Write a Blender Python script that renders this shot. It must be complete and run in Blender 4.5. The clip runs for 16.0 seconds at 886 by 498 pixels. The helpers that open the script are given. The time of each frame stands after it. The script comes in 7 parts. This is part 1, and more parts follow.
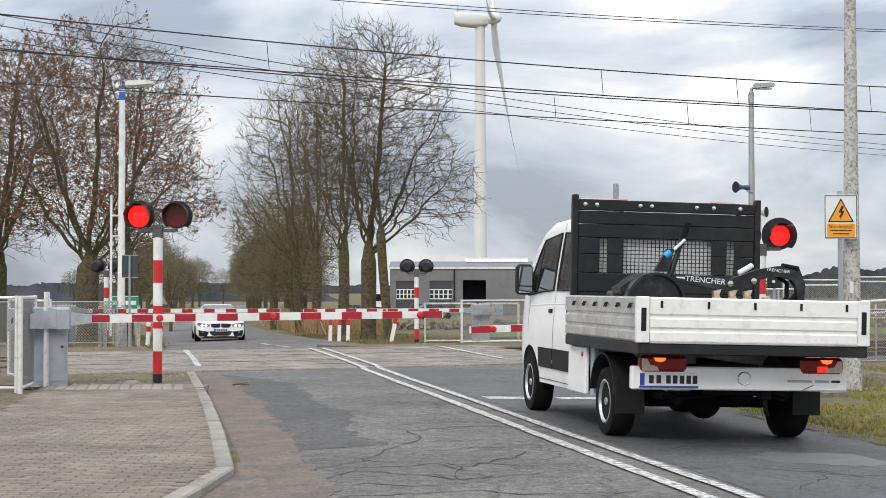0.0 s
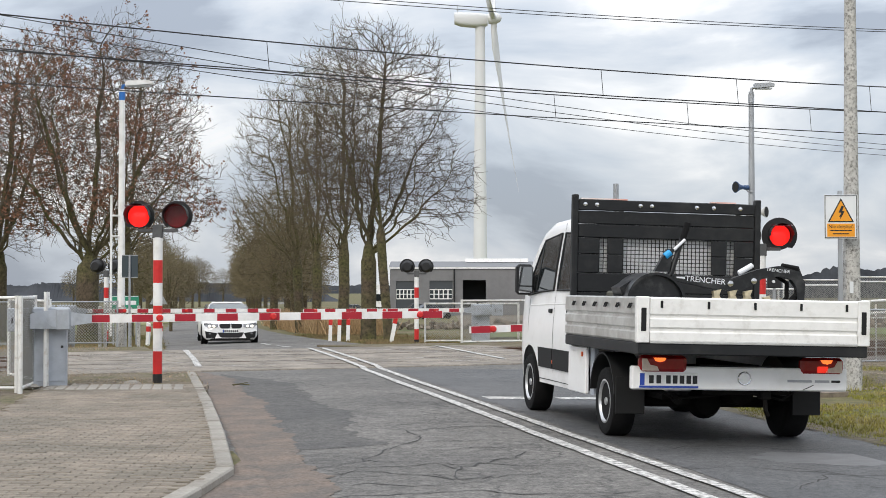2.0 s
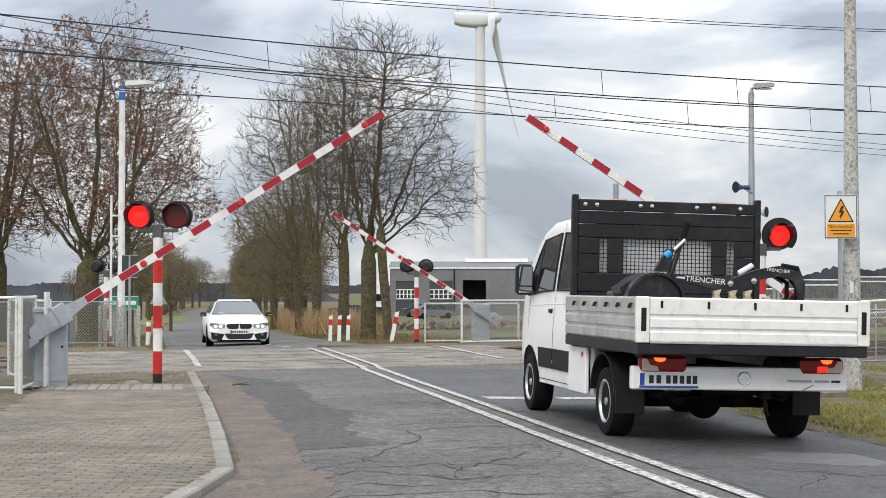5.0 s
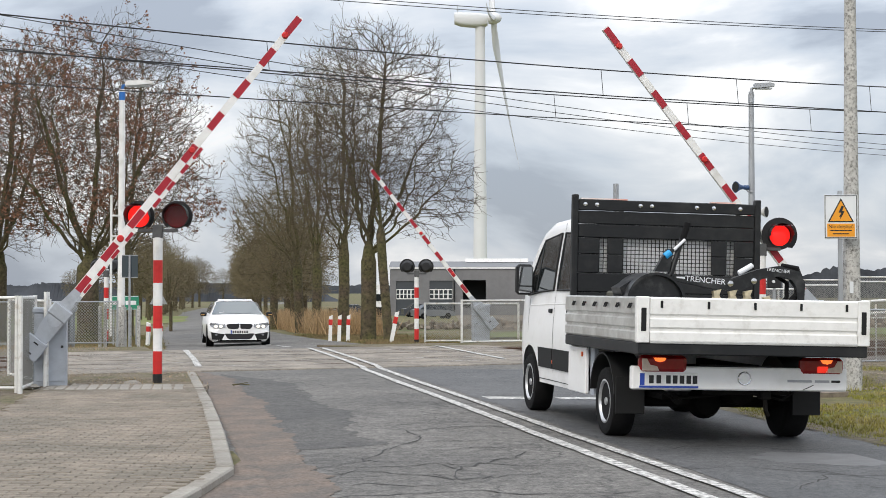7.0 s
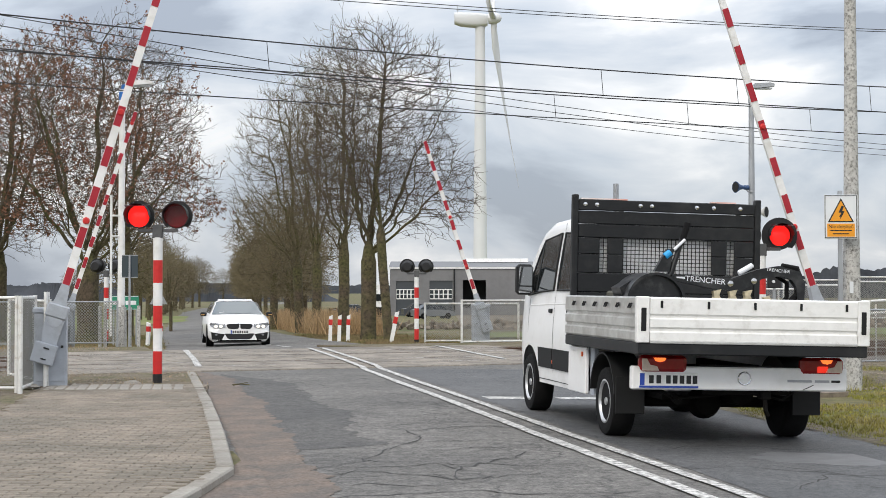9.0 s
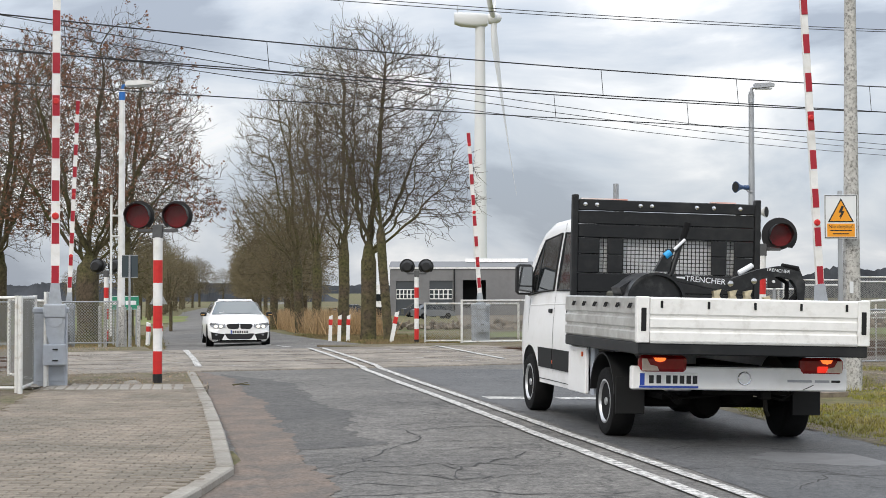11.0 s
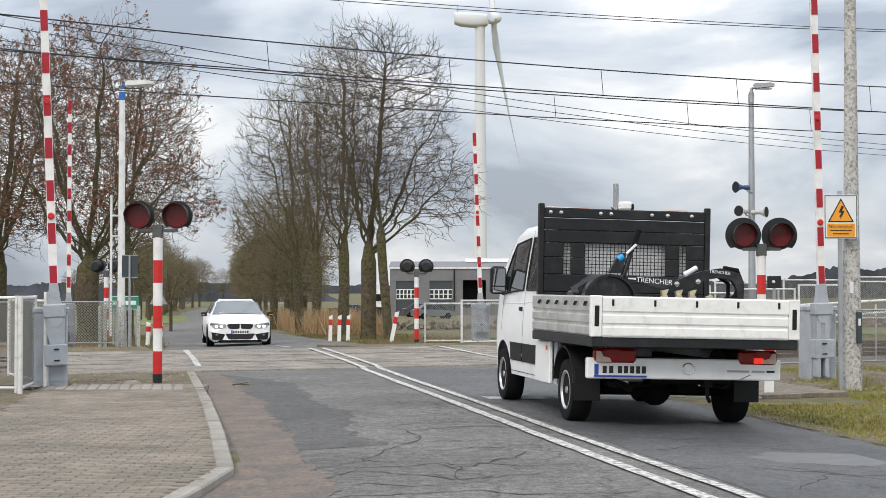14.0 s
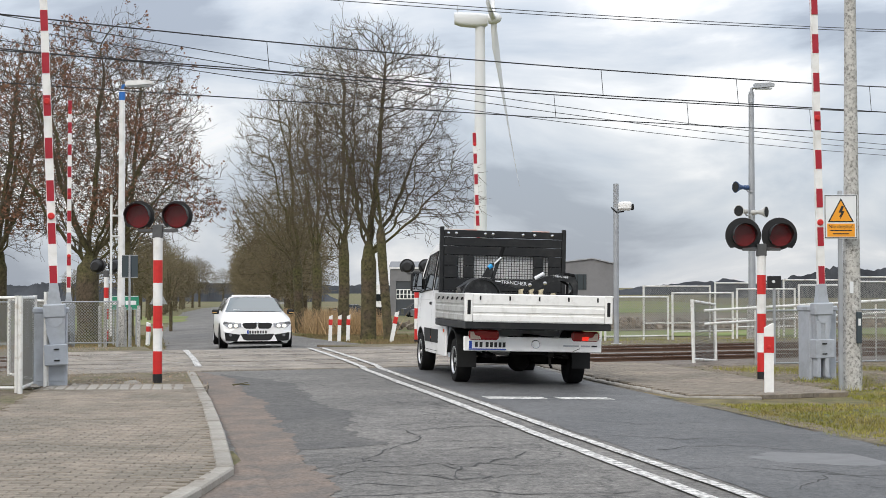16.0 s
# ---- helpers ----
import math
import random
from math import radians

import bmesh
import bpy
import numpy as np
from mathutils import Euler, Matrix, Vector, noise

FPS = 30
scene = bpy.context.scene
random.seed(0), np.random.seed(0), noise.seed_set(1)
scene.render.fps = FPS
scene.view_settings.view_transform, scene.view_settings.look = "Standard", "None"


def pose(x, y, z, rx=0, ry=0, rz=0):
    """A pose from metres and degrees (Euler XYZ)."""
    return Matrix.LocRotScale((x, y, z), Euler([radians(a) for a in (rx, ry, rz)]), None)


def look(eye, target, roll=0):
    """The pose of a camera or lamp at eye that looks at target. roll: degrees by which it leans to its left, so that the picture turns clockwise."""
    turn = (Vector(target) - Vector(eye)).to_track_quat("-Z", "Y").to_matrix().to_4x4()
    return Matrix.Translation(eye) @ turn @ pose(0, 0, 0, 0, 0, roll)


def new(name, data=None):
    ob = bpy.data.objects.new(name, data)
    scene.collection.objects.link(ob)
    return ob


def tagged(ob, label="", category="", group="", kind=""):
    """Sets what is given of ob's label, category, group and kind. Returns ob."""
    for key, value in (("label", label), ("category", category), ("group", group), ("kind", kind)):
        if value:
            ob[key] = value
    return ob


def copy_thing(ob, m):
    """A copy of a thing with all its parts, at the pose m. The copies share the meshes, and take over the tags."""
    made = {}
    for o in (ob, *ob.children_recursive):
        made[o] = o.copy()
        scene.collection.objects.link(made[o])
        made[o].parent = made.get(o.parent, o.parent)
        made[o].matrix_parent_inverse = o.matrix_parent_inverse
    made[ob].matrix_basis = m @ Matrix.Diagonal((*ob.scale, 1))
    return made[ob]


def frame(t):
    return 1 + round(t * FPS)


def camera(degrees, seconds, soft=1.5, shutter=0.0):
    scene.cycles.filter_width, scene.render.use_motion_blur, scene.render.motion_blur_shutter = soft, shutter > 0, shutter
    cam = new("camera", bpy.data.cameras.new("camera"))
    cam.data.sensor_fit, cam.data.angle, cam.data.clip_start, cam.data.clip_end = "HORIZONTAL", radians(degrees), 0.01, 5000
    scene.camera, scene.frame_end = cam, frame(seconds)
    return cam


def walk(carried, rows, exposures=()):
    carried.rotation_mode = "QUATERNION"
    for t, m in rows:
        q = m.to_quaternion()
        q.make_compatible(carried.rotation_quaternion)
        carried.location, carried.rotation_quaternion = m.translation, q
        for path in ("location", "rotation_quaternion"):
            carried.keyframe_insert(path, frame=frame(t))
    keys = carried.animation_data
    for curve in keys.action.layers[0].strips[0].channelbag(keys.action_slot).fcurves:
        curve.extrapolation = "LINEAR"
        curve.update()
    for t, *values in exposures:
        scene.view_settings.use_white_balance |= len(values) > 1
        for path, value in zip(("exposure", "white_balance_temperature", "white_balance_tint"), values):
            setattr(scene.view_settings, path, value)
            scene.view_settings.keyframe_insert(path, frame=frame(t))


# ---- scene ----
# The camera stands still on the left of the road, at eye height, long lens.
cam = camera(31.28, 16.0, soft=0.75)
CAM = pose(0, 0, 1.45, 91.35, 0, 0)
walk(cam, [(0.0, CAM), (16.0, CAM)], exposures=[(0.0, -0.08), (16.0, -0.08)])

# ---- sky and light: bright broken overcast ----
world = bpy.data.worlds.new("sky")
scene.world = world
world.use_nodes = True
wn, wl = world.node_tree.nodes, world.node_tree.links
wn.clear()
w_out = wn.new("ShaderNodeOutputWorld")
w_bg = wn.new("ShaderNodeBackground")
w_sky = wn.new("ShaderNodeTexSky")
w_sky.sky_type = "NISHITA"
w_sky.sun_disc = False
w_sky.sun_elevation = radians(38)
w_sky.sun_rotation = radians(215)
w_tc = wn.new("ShaderNodeTexCoord")
w_map = wn.new("ShaderNodeMapping")
w_map.inputs["Scale"].default_value = (1.7, 1.7, 4.4)
w_map.inputs["Location"].default_value = (1.3, 0.7, 0.85)
w_n1 = wn.new("ShaderNodeTexNoise")
w_n1.inputs["Scale"].default_value = 3.3
w_n1.inputs["Detail"].default_value = 9
w_n1.inputs["Roughness"].default_value = 0.52
w_n1.inputs["Distortion"].default_value = 0.4
w_r1 = wn.new("ShaderNodeValToRGB")
cr = w_r1.color_ramp
cr.elements[0].position, cr.elements[0].color = 0.35, (0.45, 0.50, 0.59, 1)
cr.elements[1].position, cr.elements[1].color = 0.60, (1.12, 1.12, 1.13, 1)
e = cr.elements.new(0.44)
e.color = (0.66, 0.72, 0.81, 1)
e = cr.elements.new(0.53)
e.color = (0.84, 0.875, 0.93, 1)
w_mul = wn.new("ShaderNodeMix")
w_mul.data_type = "RGBA"
w_mul.blend_type = "MIX"
w_sc = wn.new("ShaderNodeVectorMath")
w_sc.operation = "SCALE"
w_sc.inputs["Scale"].default_value = 0.10
wl.new(w_tc.outputs["Generated"], w_map.inputs["Vector"])
wl.new(w_map.outputs["Vector"], w_n1.inputs["Vector"])
wl.new(w_n1.outputs["Fac"], w_r1.inputs["Fac"])
wl.new(w_sky.outputs["Color"], w_sc.inputs[0])
w_mul.inputs["Factor"].default_value = 0.88
wl.new(w_sc.outputs["Vector"], w_mul.inputs["A"])
wl.new(w_r1.outputs["Color"], w_mul.inputs["B"])
# an overcast dome is brighter towards the zenith
w_sep = wn.new("ShaderNodeSeparateXYZ")
w_rise = wn.new("ShaderNodeMapRange")
w_rise.inputs["From Min"].default_value, w_rise.inputs["From Max"].default_value = 0.0, 1.0
w_rise.inputs["To Min"].default_value, w_rise.inputs["To Max"].default_value = 0.87, 2.4
w_dome = wn.new("ShaderNodeVectorMath")
w_dome.operation = "SCALE"
wl.new(w_tc.outputs["Generated"], w_sep.inputs[0])
wl.new(w_sep.outputs["Z"], w_rise.inputs["Value"])
wl.new(w_mul.outputs["Result"], w_dome.inputs[0])
wl.new(w_rise.outputs["Result"], w_dome.inputs["Scale"])
wl.new(w_dome.outputs["Vector"], w_bg.inputs["Color"])
w_bg.inputs["Strength"].default_value = 1.0
wl.new(w_bg.outputs["Background"], w_out.inputs["Surface"])
sun = new("sun", bpy.data.lights.new("sun", "SUN"))
sun.data.energy = 1.5
sun.data.angle = radians(14)
sun.data.color = (1.0, 0.91, 0.78)
sun.matrix_world = look((-20, -30, 36), (0, 10, 0))


# ---- mesh helpers ----
class MB:
    """Vertices and faces of one mesh."""

    def __init__(self):
        self.v, self.f = [], []

    def add(self, vs, fs):
        n = len(self.v)
        self.v.extend([tuple(p) for p in vs])
        self.f.extend([tuple(i + n for i in q) for q in fs])
        return self

    def box(self, x0, x1, y0, y1, z0, z1, m=None):
        vs = [(x, y, z) for z in (z0, z1) for y in (y0, y1) for x in (x0, x1)]
        if m is not None:
            vs = [m @ Vector(p) for p in vs]
        return self.add(vs, [(0, 2, 3, 1), (4, 5, 7, 6), (0, 1, 5, 4), (2, 6, 7, 3), (0, 4, 6, 2), (1, 3, 7, 5)])

    def cbox(self, x0, x1, y0, y1, z0, z1, c=0.01, m=None):
        """A box with chamfered edges."""
        b = bmesh.new()
        bmesh.ops.create_cube(b, size=1, matrix=Matrix.Translation(((x0 + x1) / 2, (y0 + y1) / 2, (z0 + z1) / 2)) @ Matrix.Diagonal((x1 - x0, y1 - y0, z1 - z0, 1)))
        bmesh.ops.bevel(b, geom=list(b.edges), offset=c, segments=1, affect="EDGES")
        b.verts.ensure_lookup_table()
        vs = [v.co.copy() if m is None else m @ v.co for v in b.verts]
        self.add(vs, [[v.index for v in f.verts] for f in b.faces])
        b.free()
        return self

    def prism(self, poly, axis, a, b, m=None):
        """A polygon in the plane across the axis, drawn out from a to b."""
        n = len(poly)
        def P(p, t):
            q = {"x": (t, p[0], p[1]), "y": (p[0], t, p[1]), "z": (p[0], p[1], t)}[axis]
            return m @ Vector(q) if m is not None else q
        vs = [P(p, a) for p in poly] + [P(p, b) for p in poly]
        fs = [tuple(range(n - 1, -1, -1)), tuple(range(n, 2 * n))] + [(i, (i + 1) % n, n + (i + 1) % n, n + i) for i in range(n)]
        return self.add(vs, fs)

    def tube(self, pts, radii, n=8, caps=True):
        pts = [Vector(p) for p in pts]
        if not hasattr(radii, "__len__"):
            radii = [radii] * len(pts)
        vs = []
        ref = Vector((0.31, 0.17, 0.93))
        for i, p in enumerate(pts):
            d = (pts[min(i + 1, len(pts) - 1)] - pts[max(i - 1, 0)]).normalized()
            if i == 0:
                if abs(d.dot(ref)) > 0.9:
                    ref = Vector((0.93, 0.31, 0.17))
                a = d.cross(ref).normalized()
            else:
                a = (a - d * a.dot(d)).normalized()
            b = d.cross(a)
            for k in range(n):
                w = 2 * math.pi * k / n
                vs.append(p + (a * math.cos(w) + b * math.sin(w)) * radii[i])
        fs = []
        for i in range(len(pts) - 1):
            for k in range(n):
                k2 = (k + 1) % n
                fs.append((i * n + k, i * n + k2, (i + 1) * n + k2, (i + 1) * n + k))
        if caps:
            fs.append(tuple(range(n - 1, -1, -1)))
            fs.append(tuple((len(pts) - 1) * n + k for k in range(n)))
        return self.add(vs, fs)

    def lathe(self, prof, m=None, n=24, axis="z"):
        """Profile of (radius, height) turned round the axis."""
        vs = []
        for r, h in prof:
            for k in range(n):
                w = 2 * math.pi * k / n
                q = (r * math.cos(w), r * math.sin(w), h)
                if axis == "y":
                    q = (q[0], q[2], -q[1])
                elif axis == "x":
                    q = (q[2], q[0], q[1])
                vs.append(m @ Vector(q) if m is not None else q)
        fs = []
        for i in range(len(prof) - 1):
            for k in range(n):
                k2 = (k + 1) % n
                fs.append((i * n + k, i * n + k2, (i + 1) * n + k2, (i + 1) * n + k))
        fs.append(tuple(range(n - 1, -1, -1)))
        fs.append(tuple((len(prof) - 1) * n + k for k in range(n)))
        return self.add(vs, fs)

    def grid(self, rows):
        """Rows of points, all of one length."""
        n = len(rows[0])
        return self.add([p for r in rows for p in r], [(i * n + j, i * n + j + 1, (i + 1) * n + j + 1, (i + 1) * n + j) for i in range(len(rows) - 1) for j in range(n - 1)])

    def mesh(self, name, smooth=False):
        me = bpy.data.meshes.new(name)
        me.from_pydata(self.v, [], self.f)
        me.validate()
        me.update()
        if smooth:
            me.shade_smooth()
            try:
                me.set_sharp_from_angle(angle=radians(smooth if smooth > 1 else 40))
            except AttributeError:
                pass
        return me


def part(name, mb, mat, parent=None, label="", smooth=False, kind=""):
    """One mesh object, under a thing or a part."""
    me = mb if isinstance(mb, bpy.types.Mesh) else mb.mesh(name, smooth)
    if not me.materials:
        me.materials.append(mat)
    ob = new(name, me)
    if parent is not None:
        ob.parent = parent
    return tagged(ob, label, kind=kind)


def thing(name, m, label, category, group="", kind=""):
    ob = new(name)
    ob.empty_display_size = 0.1
    ob.matrix_basis = m
    return tagged(ob, label, category, group, kind)


# ---- materials ----
def material(name, base, rough=0.6, metal=0.0, var=0.0, scale=4.0, second=None, second_scale=0.7, second_amount=0.5, bump=0.0, bump_scale=60.0, emit=None, emit_strength=0.0, alpha=1.0, rand=0.0, island=False, spec=0.5):
    """A surface with grain at one scale and stains at a second."""
    mat = bpy.data.materials.new(name)
    mat.use_nodes = True
    nt = mat.node_tree
    N, L = nt.nodes, nt.links
    bs = N["Principled BSDF"]
    bs.inputs["Roughness"].default_value = rough
    bs.inputs["Metallic"].default_value = metal
    bs.inputs["Specular IOR Level"].default_value = spec
    bs.inputs["Base Color"].default_value = (*base, 1)
    if emit:
        bs.inputs["Emission Color"].default_value = (*emit, 1)
        bs.inputs["Emission Strength"].default_value = emit_strength
    if not (var or second or bump or rand):
        return mat
    tc = N.new("ShaderNodeTexCoord")
    col = None
    def noise_node(s, detail=5, rough_=0.6):
        n = N.new("ShaderNodeTexNoise")
        n.inputs["Scale"].default_value = s
        n.inputs["Detail"].default_value = detail
        n.inputs["Roughness"].default_value = rough_
        L.new(tc.outputs["Object"], n.inputs["Vector"])
        return n
    rgb = N.new("ShaderNodeRGB")
    rgb.outputs[0].default_value = (*base, 1)
    col = rgb.outputs[0]
    if second:
        n = noise_node(second_scale, 7, 0.65)
        rp = N.new("ShaderNodeValToRGB")
        rp.color_ramp.elements[0].position = max(0.0, 0.62 - 0.3 * second_amount - 0.06)
        rp.color_ramp.elements[1].position = min(1.0, 0.62 - 0.3 * second_amount + 0.16)
        L.new(n.outputs["Fac"], rp.inputs["Fac"])
        mx = N.new("ShaderNodeMix")
        mx.data_type = "RGBA"
        L.new(rp.outputs["Color"], mx.inputs["Factor"])
        L.new(col, mx.inputs["A"])
        mx.inputs["B"].default_value = (*second, 1)
        col = mx.outputs["Result"]
    val = None
    if var:
        n = noise_node(scale)
        mr = N.new("ShaderNodeMapRange")
        mr.inputs["From Min"].default_value, mr.inputs["From Max"].default_value = 0.3, 0.7
        mr.inputs["To Min"].default_value, mr.inputs["To Max"].default_value = 1 - var, 1 + var
        L.new(n.outputs["Fac"], mr.inputs["Value"])
        val = mr.outputs["Result"]
    if rand:
        if island:
            src = N.new("ShaderNodeNewGeometry").outputs["Random Per Island"]
        else:
            src = N.new("ShaderNodeObjectInfo").outputs["Random"]
        mr = N.new("ShaderNodeMapRange")
        mr.inputs["To Min"].default_value, mr.inputs["To Max"].default_value = 1 - rand, 1 + rand
        L.new(src, mr.inputs["Value"])
        if val is None:
            val = mr.outputs["Result"]
        else:
            mm = N.new("ShaderNodeMath")
            mm.operation = "MULTIPLY"
            L.new(val, mm.inputs[0])
            L.new(mr.outputs["Result"], mm.inputs[1])
            val = mm.outputs[0]
    if val is not None:
        vm = N.new("ShaderNodeVectorMath")
        vm.operation = "SCALE"
        L.new(col, vm.inputs[0])
        L.new(val, vm.inputs["Scale"])
        col = vm.outputs["Vector"]
    L.new(col, bs.inputs["Base Color"])
    if bump:
        n = noise_node(bump_scale, 4, 0.6)
        b = N.new("ShaderNodeBump")
        b.inputs["Strength"].default_value = bump
        b.inputs["Distance"].default_value = 0.02
        L.new(n.outputs["Fac"], b.inputs["Height"])
        L.new(b.outputs["Normal"], bs.inputs["Normal"])
    return mat


M_GROUND = material("dry_grass_soil", (0.08, 0.088, 0.022), 0.95, var=0.45, scale=3.0, second=(0.15, 0.115, 0.06), second_scale=0.25, second_amount=0.55, bump=0.6, bump_scale=25)
def asphalt(name, base, pale, web, rough=0.8):
    """Worn asphalt: stone grain, worn paler areas and a web of fine cracks."""
    mat = material(name, base, rough, var=0.5, scale=34, second=pale, second_scale=0.42, second_amount=0.6, bump=0.45, bump_scale=120)
    N, L = mat.node_tree.nodes, mat.node_tree.links
    bs = N["Principled BSDF"]
    col = bs.inputs["Base Color"].links[0].from_socket
    tc = N.new("ShaderNodeTexCoord")
    warp = N.new("ShaderNodeTexNoise")
    warp.inputs["Scale"].default_value = 2.6
    warp.inputs["Detail"].default_value = 6
    warp.inputs["Roughness"].default_value = 0.7
    L.new(tc.outputs["Object"], warp.inputs["Vector"])
    wv = N.new("ShaderNodeVectorMath")
    wv.operation = "MULTIPLY_ADD"
    wv.inputs[1].default_value = (0.55, 0.55, 0.0)
    L.new(warp.outputs["Color"], wv.inputs[0])
    L.new(tc.outputs["Object"], wv.inputs[2])
    where = N.new("ShaderNodeTexNoise")
    where.inputs["Scale"].default_value = 0.55
    where.inputs["Detail"].default_value = 3
    L.new(tc.outputs["Object"], where.inputs["Vector"])
    for size, width, lo, hi, dark in ((0.62, 0.010, 0.40, 0.50, 0.62), (1.9, 0.022, 0.50, 0.58, 0.5)):
        vo = N.new("ShaderNodeTexVoronoi")
        vo.feature = "DISTANCE_TO_EDGE"
        vo.inputs["Scale"].default_value = size
        L.new(wv.outputs["Vector"], vo.inputs["Vector"])
        thin = N.new("ShaderNodeMapRange")
        thin.inputs["From Min"].default_value, thin.inputs["From Max"].default_value = width * 0.35, width
        thin.inputs["To Min"].default_value, thin.inputs["To Max"].default_value = 1.0, 0.0
        L.new(vo.outputs["Distance"], thin.inputs["Value"])
        spot = N.new("ShaderNodeMapRange")
        spot.inputs["From Min"].default_value, spot.inputs["From Max"].default_value = lo, hi
        spot.inputs["To Max"].default_value = dark * web
        L.new(where.outputs["Fac"], spot.inputs["Value"])
        both = N.new("ShaderNodeMath")
        both.operation = "MULTIPLY"
        L.new(thin.outputs["Result"], both.inputs[0])
        L.new(spot.outputs["Result"], both.inputs[1])
        mx = N.new("ShaderNodeMix")
        mx.data_type = "RGBA"
        L.new(both.outputs[0], mx.inputs["Factor"])
        L.new(col, mx.inputs["A"])
        mx.inputs["B"].default_value = (0.028, 0.027, 0.026, 1)
        col = mx.outputs["Result"]
    # worn mottling
    mot = N.new("ShaderNodeTexNoise")
    mot.inputs["Scale"].default_value = 9.0
    mot.inputs["Detail"].default_value = 8
    mot.inputs["Roughness"].default_value = 0.8
    L.new(tc.outputs["Object"], mot.inputs["Vector"])
    mr = N.new("ShaderNodeMapRange")
    mr.inputs["From Min"].default_value, mr.inputs["From Max"].default_value = 0.38, 0.62
    mr.inputs["To Min"].default_value, mr.inputs["To Max"].default_value = 0.66, 1.34
    L.new(mot.outputs["Fac"], mr.inputs["Value"])
    sc = N.new("ShaderNodeVectorMath")
    sc.operation = "SCALE"
    L.new(col, sc.inputs[0])
    L.new(mr.outputs["Result"], sc.inputs["Scale"])
    L.new(sc.outputs["Vector"], bs.inputs["Base Color"])
    return mat


M_ASPHALT = asphalt("worn_asphalt", (0.108, 0.103, 0.096), (0.158, 0.150, 0.138), 1.0)
M_PATCH = asphalt("asphalt_patch", (0.072, 0.070, 0.068), (0.092, 0.088, 0.083), 0.35)
M_PUDDLE = material("damp_cement_stain", (0.125, 0.125, 0.127), 0.6, var=0.15, scale=6, bump=0.1)
M_SAND = material("reddish_sand", (0.185, 0.143, 0.115), 0.95, var=0.35, scale=30, second=(0.125, 0.108, 0.095), second_scale=2.6, second_amount=0.6, bump=0.5, bump_scale=60)
M_LANE = asphalt("newer_asphalt", (0.056, 0.058, 0.060), (0.094, 0.094, 0.094), 0.8, 0.62)
M_CRACK = material("crack_filler", (0.035, 0.034, 0.033), 0.8, var=0.2, scale=20)
M_LINE = material("road_paint", (0.64, 0.63, 0.60), 0.7, var=0.15, scale=40, second=(0.15, 0.145, 0.138), second_scale=14, second_amount=0.52, bump=0.2)
M_PAVER = material("concrete_paver", (0.232, 0.196, 0.156), 0.9, var=0.25, scale=38, second=(0.152, 0.133, 0.106), second_scale=0.8, second_amount=0.55, bump=0.3, bump_scale=120, rand=0.16)
M_PAVER_J = material("concrete_pavers_far", (0.232, 0.196, 0.156), 0.9, var=0.25, scale=38, second=(0.152, 0.133, 0.106), second_scale=0.8, second_amount=0.55, bump=0.3, bump_scale=120, rand=0.16, island=True)
M_JOINT = material("sand_joint", (0.145, 0.122, 0.094), 0.95, var=0.3, scale=12, second=(0.22, 0.18, 0.13), second_scale=0.8, bump=0.4)
M_KERB = material("kerb_concrete", (0.30, 0.282, 0.25), 0.9, var=0.15, scale=30, second=(0.22, 0.2, 0.17), second_scale=1.5, bump=0.3, rand=0.1)
M_GRAVEL = material("dirty_gravel", (0.155, 0.124, 0.09), 0.95, var=0.6, scale=16, second=(0.095, 0.09, 0.035), second_scale=1.1, second_amount=0.48, bump=0.9, bump_scale=40)
M_DECK = material("crossing_slab", (0.255, 0.225, 0.188), 0.88, var=0.35, scale=22, second=(0.15, 0.132, 0.112), second_scale=1.4, second_amount=0.5, bump=0.3, rand=0.14)
M_BALLAST = material("ballast_stone", (0.17, 0.145, 0.125), 0.95, var=0.4, scale=14, second=(0.1, 0.085, 0.07), second_scale=2, bump=1.0, bump_scale=20)
M_RAIL = material("rail_rust", (0.13, 0.075, 0.05), 0.6, 0.3, var=0.2, scale=20)
M_RAILTOP = material("rail_polished", (0.45, 0.44, 0.43), 0.3, 0.9, var=0.1, scale=30)
M_WHITE = material("white_paint", (0.79, 0.79, 0.78), 0.5, var=0.06, scale=12, second=(0.55, 0.54, 0.5), second_scale=3, second_amount=0.2)
M_RED = material("red_paint", (0.55, 0.02, 0.018), 0.45, var=0.1, scale=14)
M_BOOMRED = material("boom_red_film", (0.36, 0.012, 0.026), 0.4, var=0.08, scale=14)
M_BLACK = material("black_paint", (0.009, 0.009, 0.010), 0.55, var=0.15, scale=20)
M_GALV = material("galvanised_steel", (0.42, 0.44, 0.46), 0.5, 0.6, var=0.12, scale=8, second=(0.33, 0.34, 0.36), second_scale=4)
M_CAB = material("grey_cabinet_paint", (0.38, 0.41, 0.455), 0.5, var=0.06, scale=6, second=(0.27, 0.29, 0.31), second_scale=2.2, second_amount=0.3)
M_CONC = material("mast_concrete", (0.50, 0.49, 0.465), 0.9, var=0.2, scale=10, second=(0.10, 0.095, 0.085), second_scale=22, second_amount=0.30, bump=0.5, bump_scale=30)
M_WIRE = material("wire_dark", (0.03, 0.03, 0.032), 0.6, 0.3)
M_LAMPBLUE = material("blue_collar", (0.02, 0.15, 0.5), 0.5)
M_WALLGREY = material("grey_cladding", (0.185, 0.185, 0.19), 0.6, var=0.05, scale=2, second=(0.15, 0.15, 0.155), second_scale=0.3)
M_DARK = material("dark_opening", (0.012, 0.013, 0.014), 0.8)
M_TURB = material("turbine_white", (0.66, 0.67, 0.68), 0.45, var=0.04, scale=0.2)
